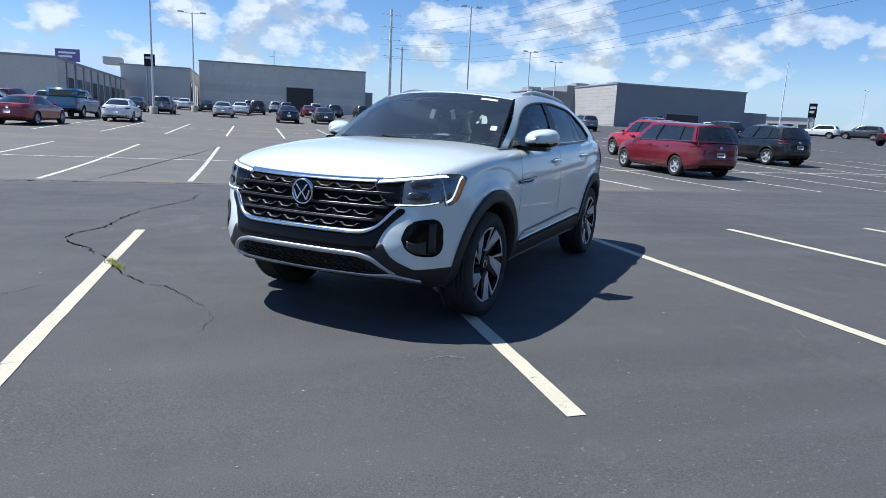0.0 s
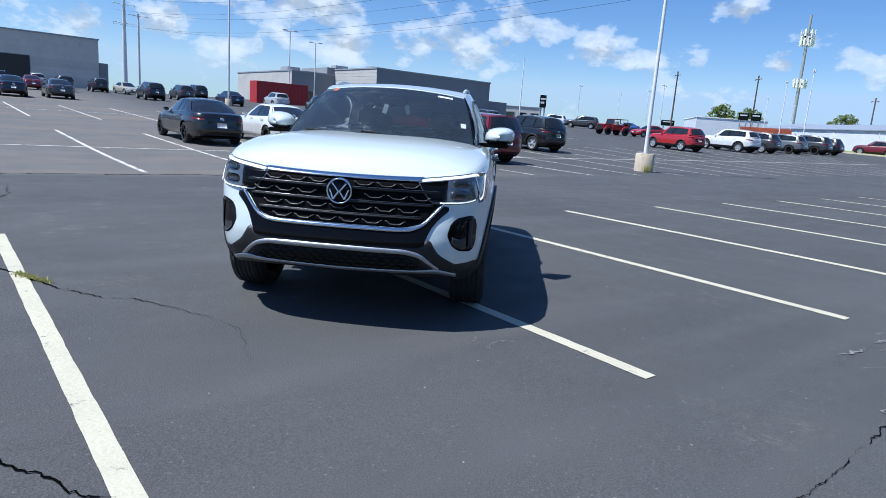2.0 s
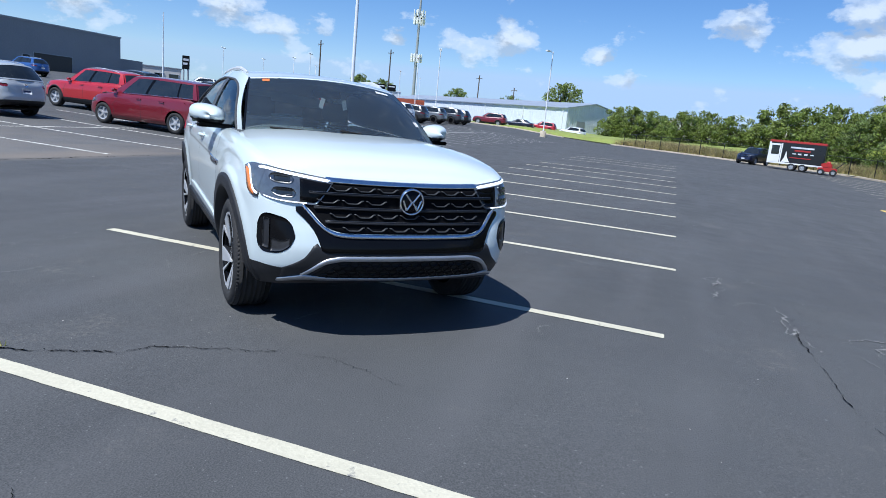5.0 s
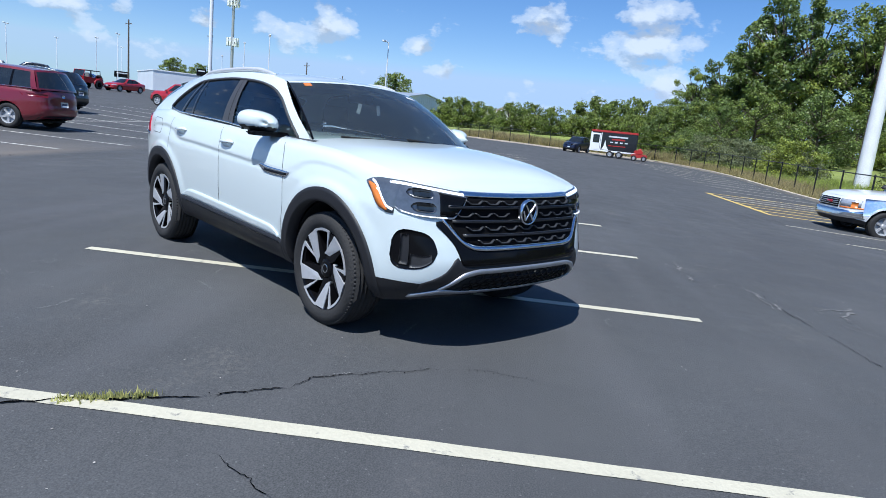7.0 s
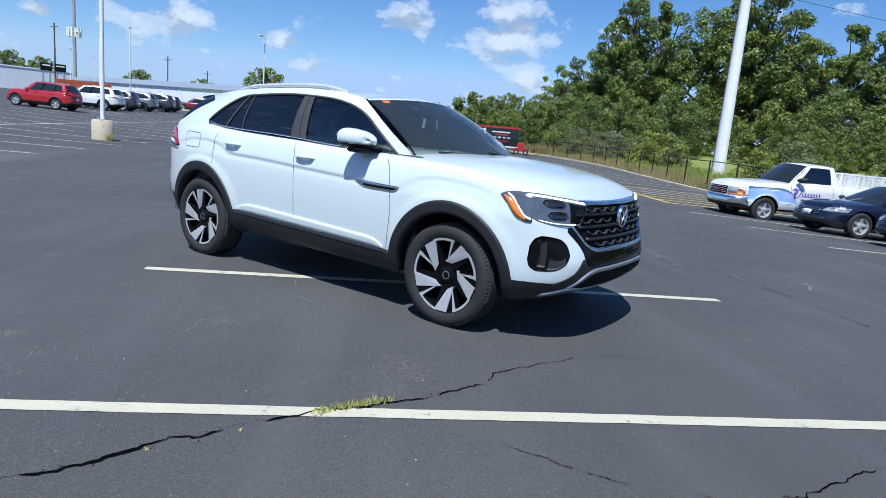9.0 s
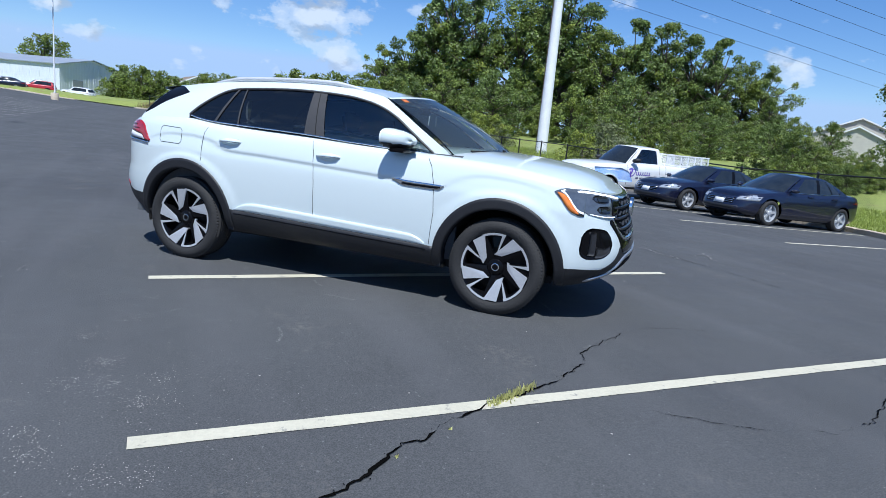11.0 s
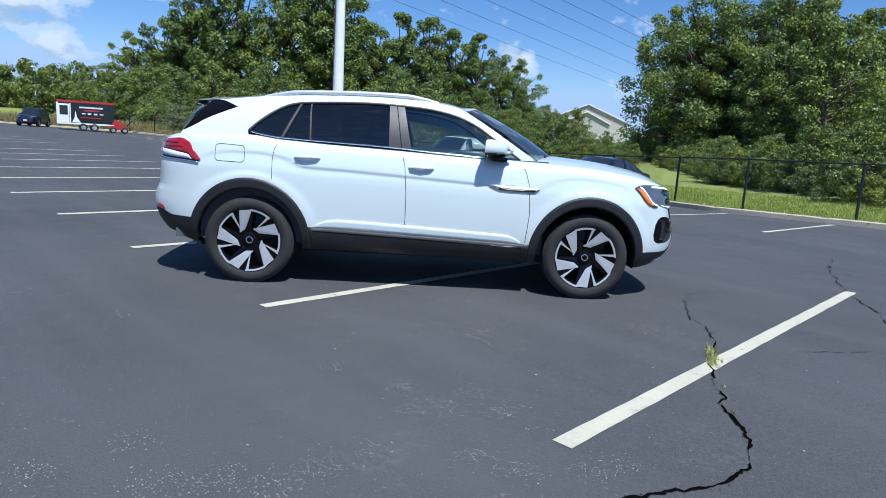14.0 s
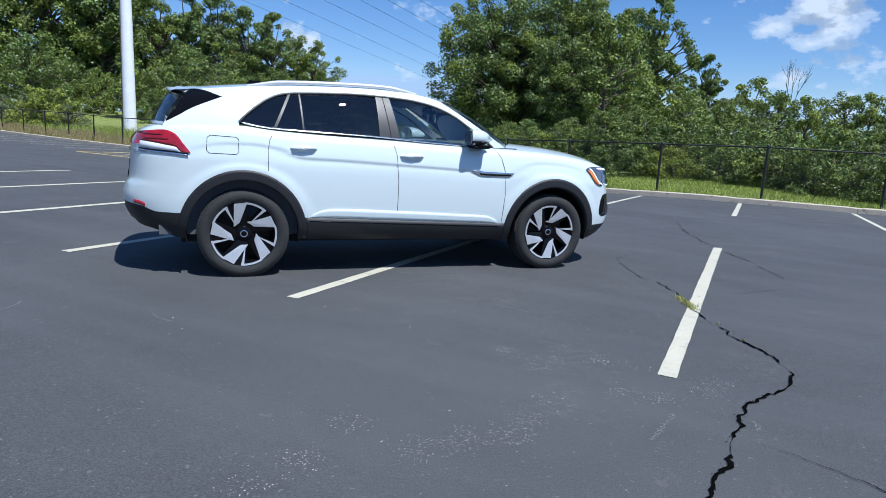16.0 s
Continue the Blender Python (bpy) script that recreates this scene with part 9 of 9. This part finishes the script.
# the broad dark oaks and their neighbours to the south, and the lower trees that close the wood's edge
for row in [(19.2, -38.7, 'O', 14.3), (14.2, -41.1, 'O', 14.7)]:
    planted("oak_", {"O": OAK}, *row, "broad dark green oak with a dense crown")
for row in [(8.8, -32.5, 'C', 10.4), (9.2, -57.9, 'D', 17.3), (11.2, -51.4, 'A', 14.9), (3.5, -46.4, 'D', 9.5), (12.7, -34.6, 'B', 9.7), (14.4, -44.5, 'A', 14.4)]:
    planted("tall_", TALL, *row, "leafy deciduous tree beyond the grass")
for row in [(-0.3, -46.6, 'D', 7.4), (-6.4, -41.4, 'A', 5.9), (-7.8, -38.3, 'D', 5.7), (-10.0, -38.0, 'E', 5.8), (-12.7, -37.4, 'A', 6.0), (-14.7, -34.9, 'C', 5.8), (-16.5, -32.2, 'E', 5.5), (-18.2, -29.5, 'A', 5.3), (0.7, -36.6, 'E', 5.1), (3.9, -34.4, 'B', 5.9), (2.1, -19.5, 'D', 4.2), (3.5, -18.3, 'B', 3.4), (5.7, -19.9, 'A', 3.4), (8.1, -21.4, 'E', 3.0), (10.8, -22.6, 'C', 2.9), (0.4, -22.6, 'B', 3.8), (-2.2, -34.6, 'A', 5.4), (-3.4, -24.6, 'D', 4.4), (-1.2, -17.6, 'E', 2.8), (-4.5, -14.5, 'D', 2.5), (-3.5, -12.6, 'B', 1.8), (-5.6, -16.4, 'A', 2.8), (-6.2, -13.2, 'D', 2.6), (-7.4, -14.0, 'C', 2.9), (-8.7, -13.7, 'B', 2.8), (-9.8, -12.3, 'A', 2.7), (-11.3, -11.8, 'E', 2.8), (28.0, -39.8, 'D', 2.9), (24.0, -38.6, 'A', 2.9), (19.7, -35.2, 'C', 2.8), (16.1, -32.4, 'E', 2.8), (13.5, -31.3, 'A', 2.8), (11.7, -30.9, 'C', 3.0), (7.0, -24.4, 'E', 3.4), (5.0, -23.8, 'A', 3.7), (3.3, -20.1, 'B', 2.9), (32.6, -41.6, 'E', 2.6)]:
    planted("low_", LOW_FORM, *row, "low leafy tree at the wood's edge beyond the grass")
# the thicket that closes the slope behind the dark cars
for row in [(24.9, -25.8, 'C', 4.1), (23.3, -25.7, 'A', 3.8), (22.3, -26.4, 'E', 3.2), (22.0, -27.9, 'B', 2.5), (20.8, -27.5, 'D', 2.6), (20.5, -28.8, 'A', 2.4), (20.2, -30.2, 'E', 2.3), (20.6, -21.5, 'B', 2.3), (19.7, -22.1, 'D', 2.2), (19.4, -23.6, 'A', 2.1), (18.5, -24.1, 'C', 2.1), (18.7, -26.4, 'B', 2.0)]:
    planted("low_", LOW_FORM, *row, "low leafy tree in the thicket beyond the grass")
# shrubs in front of the trees
for i in range(84):
    x = -30 + i * 1.25
    if x < 27:
        continue  # here the grass runs back to the wood's edge
    d = (8.5 if x < 14 else 5.0) + rt.uniform(0, 4.0) - (1.0 if x > 30 else 0)
    y = float(KERB(x)) - d if x < 60 else -14 - rt.uniform(0, 4)
    if 20 < x < 50 and abs((x - 39) * 0.525 + (y + 17.8) * 0.851) < 2.4:
        continue  # kept clear of the pole's foot and its approach
    k = rt.choice("AABCB") if x > 20 else rt.choice("AAAC")
    form = {"A": BUSH_A, "B": BUSH_B, "C": BUSH_C}[k]
    size = rt.uniform(0.5, 0.72) if -3 < x < 24 else rt.uniform(0.6, 1.1)
    if 14 < x < 34 and abs((x + 2.9) * 0.857 + (y - 11.7) * 0.515) < 2.6:
        size = 0.5
    tree("bush_" + k, x, y, gz(x, y) - 0.1, size, rt.uniform(0, 360), {"A": "dense green shrub behind the fence", "B": "greyish green shrub behind the fence", "C": "bright green shrub behind the fence"}[k], "shrub", "shrub", **form)
# dark undergrowth along the wood's edge, below the oaks
EDGE = curve_of([(-30, -8.8), (-8, -8.6), (-4.5, -8.9), (-2.6, -11.0), (0.2, -12.8), (2.3, -13.4), (4.5, -16.0), (6.3, -17.6), (8.9, -20.3), (11.9, -23.3), (14.8, -27.0), (17.5, -29.6), (22.5, -36.7), (30, -43)])
for i in range(66):
    x = -24 + i * 0.8 + rt.uniform(-0.3, 0.3)
    y = float(EDGE(x)) - 1.1 - (i % 2) * 1.6 - rt.uniform(0, 0.6)
    k = rt.choice("AAABC")
    form = {"A": BUSH_A, "B": BUSH_B, "C": BUSH_C}[k]
    tree("bush_" + k, x, y, gz(x, y) - 0.1, rt.uniform(0.42, 0.62) + 0.12 * (i % 2), rt.uniform(0, 360), {"A": "dense dark undergrowth at the wood's edge", "B": "greyish green shrub at the wood's edge", "C": "bright green shrub at the wood's edge"}[k], "shrub", "shrub", **form)
# trees far off
for x, y, s in [(91.4, 3.7, 0.63), (93.2, 0.7, 0.66), (89.8, -2.3, 0.62), (91.2, -5.9, 0.67), (89.8, -8.3, 0.84), (86.2, -10.4, 0.8), (85.5, -13.2, 0.85), (82.8, -15.4, 0.76), (80.2, -17.1, 0.78), (145.1, 30.0, 1.23), (124.9, 15.7, 0.77), (123.2, 12.9, 0.8), (125.4, 9.7, 0.75), (121.5, 6.7, 0.65), (165.3, 92.4, 1.01), (168.3, 86.5, 0.94), (186.1, 70.0, 1.01), (190.9, 54.3, 0.99)]:
    tree("far", x, y, float(land(x, y)) - 0.2, s, rt.uniform(0, 360), "distant rounded green tree on the skyline", **FAR)
# a bare dead tree on the skyline
dead = Geo()
rd = random.Random(3)


def branch(p, d, length, r, depth):
    q = p + d * length
    dead.tube([p, p.lerp(q, 0.5) + Vector((rd.gauss(0, 0.05), rd.gauss(0, 0.05), 0)), q], [r, r * 0.8, r * 0.6], 5)
    if depth:
        for _ in range(3):
            nd = (d + Vector((rd.gauss(0, 0.45), rd.gauss(0, 0.45), rd.gauss(0.15, 0.2)))).normalized()
            branch(p.lerp(q, rd.uniform(0.6, 1.0)), nd, length * rd.uniform(0.5, 0.75), r * 0.55, depth - 1)


branch(Vector((0, 0, 0)), Vector((0.05, 0, 1)), 6.2, 0.20, 4)
bare = thing("dead_tree", "bare grey dead tree above the wood", "tree", Matrix.Translation((-4.0, -74.0, gz(-4, -74) + 1.2)) @ Matrix.Diagonal((0.42, 0.42, 0.75, 1)))
part("trunk", dead.mesh("trunk", BARK, True), bare)


def blades(name, spots, height, rng, mat, label, width=0.012):
    n = len(spots)
    base = np.array(spots)
    h = height * rng.uniform(0.5, 1.25, n)
    a = rng.uniform(0, 2 * np.pi, n)
    side = np.stack([np.cos(a), np.sin(a), np.zeros(n)], 1) * (width * rng.uniform(0.7, 1.5, n))[:, None]
    tip = base + np.stack([rng.normal(0, 0.3, n) * h, rng.normal(0, 0.3, n) * h, h], 1)
    v = np.stack([base - side, base + side, tip], 1).reshape(-1, 3)
    return solid(name, fast_mesh(name, v, np.arange(3 * n).reshape(-1, 3), mat), label, "grass", kind="stuff")


rg = np.random.default_rng(9)


def verge_spots(x0, x1, d0, d1, n):
    x = rg.uniform(x0, x1, n)
    y = KERB(x) - rg.uniform(d0, d1, n)
    return [(a, b, gz(a, b) - 0.01) for a, b in zip(x, y)]


blades("mown_grass", verge_spots(-20, 16, 0.2, 9, 60000), 0.11, rg, BLADE, "mown bright green grass", 0.014)
blades("tall_grass", verge_spots(16, 62, 0.3, 3.6, 34000), 0.42, rg, STRAW, "tall dry straw-coloured grass", 0.016)
blades("tall_weeds", verge_spots(16, 75, 2.2, 7, 22000), 0.6, rg, BLADE, "tall green weeds along the fence", 0.022)
blades("tall_weeds", verge_spots(62, 84, 0.6, 6, 12000), 0.9, rg, STRAW, "tall yellow-green weeds", 0.03)


def tuft(x, y, n, r, h, label):
    sp = [(x + rg.normal(0, r), y + rg.normal(0, r * 0.6), float(land(x, y)) + 0.002) for _ in range(n)]
    blades("weed_tuft", sp, h, rg, WEED, label, 0.007)


# the weed that fills the crack where it crosses the painted line
run_ = rg.beta(1.3, 1.3, 280)
sp = [(-0.985 - 0.175 * u + rg.normal(0, 0.018), 7.58 + 0.38 * u + rg.normal(0, 0.014), 0.003) for u in run_]
blades("weed_tuft", sp, 0.034, rg, WEED, "small yellow-green weed growing from the crack", 0.006)
for x, y in ((-1.35, 8.28), (-1.53, 8.61)):
    tuft(x, y, 6, 0.006, 0.016, "tiny grass sprig in the crack")
for k in range(4):
    tuft(20.15 - 0.36 + 0.12 * k, 16.95 - 0.36 + 0.03 * k, 90, 0.05, 0.28, "weeds round the lamp post footing")

# ---- fence ----
fence = thing("fence", "black chain-link fence with a top rail", "fence", kind="structure")
FX = [(x, float(KERB(x)) - 0.55) for x in np.arange(-40, 84, 0.05)]
posts, run, last = [FX[0]], 0.0, FX[0]
for p in FX[1:]:
    run += math.dist(p, last)
    last = p
    if run >= 2.95:
        posts.append(p)
        run = 0.0
post_me = Geo().tube([(0, 0, -0.2), (0, 0, 1.52)], 0.038, 8).lathe([(0.042, 1.50), (0.042, 1.55), (0.012, 1.58)], 8, "z").mesh("post", BLACK_STEEL, True)
wires = Geo()
for i, (x, y) in enumerate(posts):
    z = gz(x, y - 0.3)
    part("post", post_me, fence, m=Matrix.Translation((x, y, z)))
    if i:
        a, b = posts[i - 1], (x, y)
        za = gz(a[0], a[1] - 0.3)
        part("top_rail", Geo().tube([(a[0], a[1], za + 1.50), (x, y, z + 1.50)], 0.024, 6).mesh("top_rail", BLACK_STEEL, True), fence)
        step = 0.075 if -14 < x < 24 else 0.16
        k = 0.0
        while k < 1:
            for up_ in (0, 1):
                k2 = min(1.0, k + 1.42 / 2.95)
                f = (k2 - k) / (1.42 / 2.95)
                z0, z1 = (0.05, 0.05 + 1.42 * f) if up_ else (1.47, 1.47 - 1.42 * f)
                p = Vector((a[0] + (x - a[0]) * k, a[1] + (y - a[1]) * k, za + (z - za) * k + z0))
                q = Vector((a[0] + (x - a[0]) * k2, a[1] + (y - a[1]) * k2, za + (z - za) * k2 + z1))
                r = 0.0028
                wires.add([p + Vector((0, 0, r)), p - Vector((0, 0, r)), q - Vector((0, 0, r)), q + Vector((0, 0, r))], [(0, 1, 2, 3)])
            k += step / 2.95
me = wires.mesh("mesh_wires", BLACK_STEEL)
tagged(part("mesh_wires", me, fence), kind="stuff")

# ---- food trailer ----
tr = thing("food_trailer", "black and red food trailer with a white side door", "trailer", Matrix.Translation(on_land(58.5, -5.5)) @ pose(0, 0, 0, 0, 0, 76) @ Matrix.Diagonal((0.92, 0.95, 0.95, 1)))
TR_BLACK = material("trailer_black", (0.012, 0.012, 0.013), rough=0.3, scale=2, fine=20, coat=0.4)
TR_RED = material("trailer_red", (0.45, 0.03, 0.025), rough=0.35, scale=2, fine=20, coat=0.4)
part("box", Geo().box((-2.3, -1.05, 0.55), (2.3, 1.05, 2.45), bevel=0.06).mesh("box", TR_BLACK), tr)
part("roof", Geo().box((-2.33, -1.08, 2.40), (2.33, 1.08, 2.62), bevel=0.05).mesh("roof", TR_RED), tr)
part("side_door", Geo().box((1.35, 1.05, 0.65), (2.2, 1.09, 2.3), bevel=0.01).mesh("side_door", WHITE_STEEL), tr)
part("lower_band", Geo().box((-2.3, 1.05, 0.55), (2.3, 1.075, 0.68)).mesh("lower_band", WHITE_STEEL), tr)
part("front_frame", Geo().box((2.2, 1.0, 0.55), (2.34, 1.08, 2.42)).box((1.22, 1.05, 0.62), (1.32, 1.08, 2.36)).mesh("front_frame", WHITE_STEEL), tr)
part("door_window", Geo().box((1.45, 1.09, 1.35), (2.1, 1.10, 2.15), bevel=0.005).mesh("door_window", GLASS_FAR), tr)
part("painted_flame", Geo().prism([(0.45, 0.72), (1.15, 0.72), (0.95, 1.1), (0.85, 1.7), (0.72, 1.15), (0.6, 0.95)], 0.02, Matrix.Translation((0, 1.09, 0)) @ pose(0, 0, 0, 90, 0, 0)).mesh("painted_flame", WHITE_STEEL), tr)
for x0, x1, z0, z1, mat in ((-1.35, 0.55, 1.98, 2.12, PLATE), (-1.1, 0.2, 1.72, 1.86, TR_RED), (0.05, 0.35, 1.46, 1.56, PLATE), (-0.4, -0.12, 1.44, 1.58, PLATE), (-0.9, -0.62, 1.44, 1.58, PLATE), (-1.4, -1.1, 1.46, 1.56, PLATE), (-1.2, 0.5, 1.12, 1.2, TR_RED)):
    part("text_bar", Geo().box((x0, 1.05, z0), (x1, 1.085, z1), bevel=0.01).mesh("text_bar", mat), tr)
part("gas_bottle", Geo().lathe([(0.02, 1.15), (0.16, 1.1), (0.18, 1.0), (0.18, 0.55), (0.12, 0.5)], 14, "z", Matrix.Translation((-2.65, 0.3, 0))).mesh("gas_bottle", RED_PANEL, True), tr)
part("drawbar", Geo().box((-3.4, -0.06, 0.42), (-2.3, 0.06, 0.54)).box((-2.9, -0.5, 0.42), (-2.3, -0.4, 0.54)).mesh("drawbar", BLACK_STEEL), tr)
for k in (-0.45, 0.45):
    for sg in (1, -1):
        wheel(tr, 0.34, 0.2, 0.2, pose(k - 0.2, sg * 0.98, 0.34, 0, 0, 0 if sg > 0 else 180), "alloy", WHEEL_MESHES)

mower = thing("plant_machine", "small red wheeled machine beside the trailer", "machine", Matrix.Translation(on_land(57.2, -7.7)) @ pose(0, 0, 0, 0, 0, 76))
part("chassis", Geo().box((-0.7, -0.45, 0.3), (0.7, 0.45, 0.62), bevel=0.05).box((-0.3, -0.35, 0.6), (0.5, 0.35, 1.0), bevel=0.08).mesh("chassis", TR_RED), mower)
part("handlebar", Geo().tube([(-0.6, -0.3, 0.6), (-1.1, -0.3, 1.15), (-1.1, 0.3, 1.15), (-0.6, 0.3, 0.6)], 0.03, 8).mesh("handlebar", BLACK_STEEL, True), mower)
for k in (-0.45, 0.45):
    for sg in (1, -1):
        wheel(mower, 0.26, 0.16, 0.14, pose(k, sg * 0.5, 0.26, 0, 0, 0 if sg > 0 else 180), "alloy", WHEEL_MESHES)
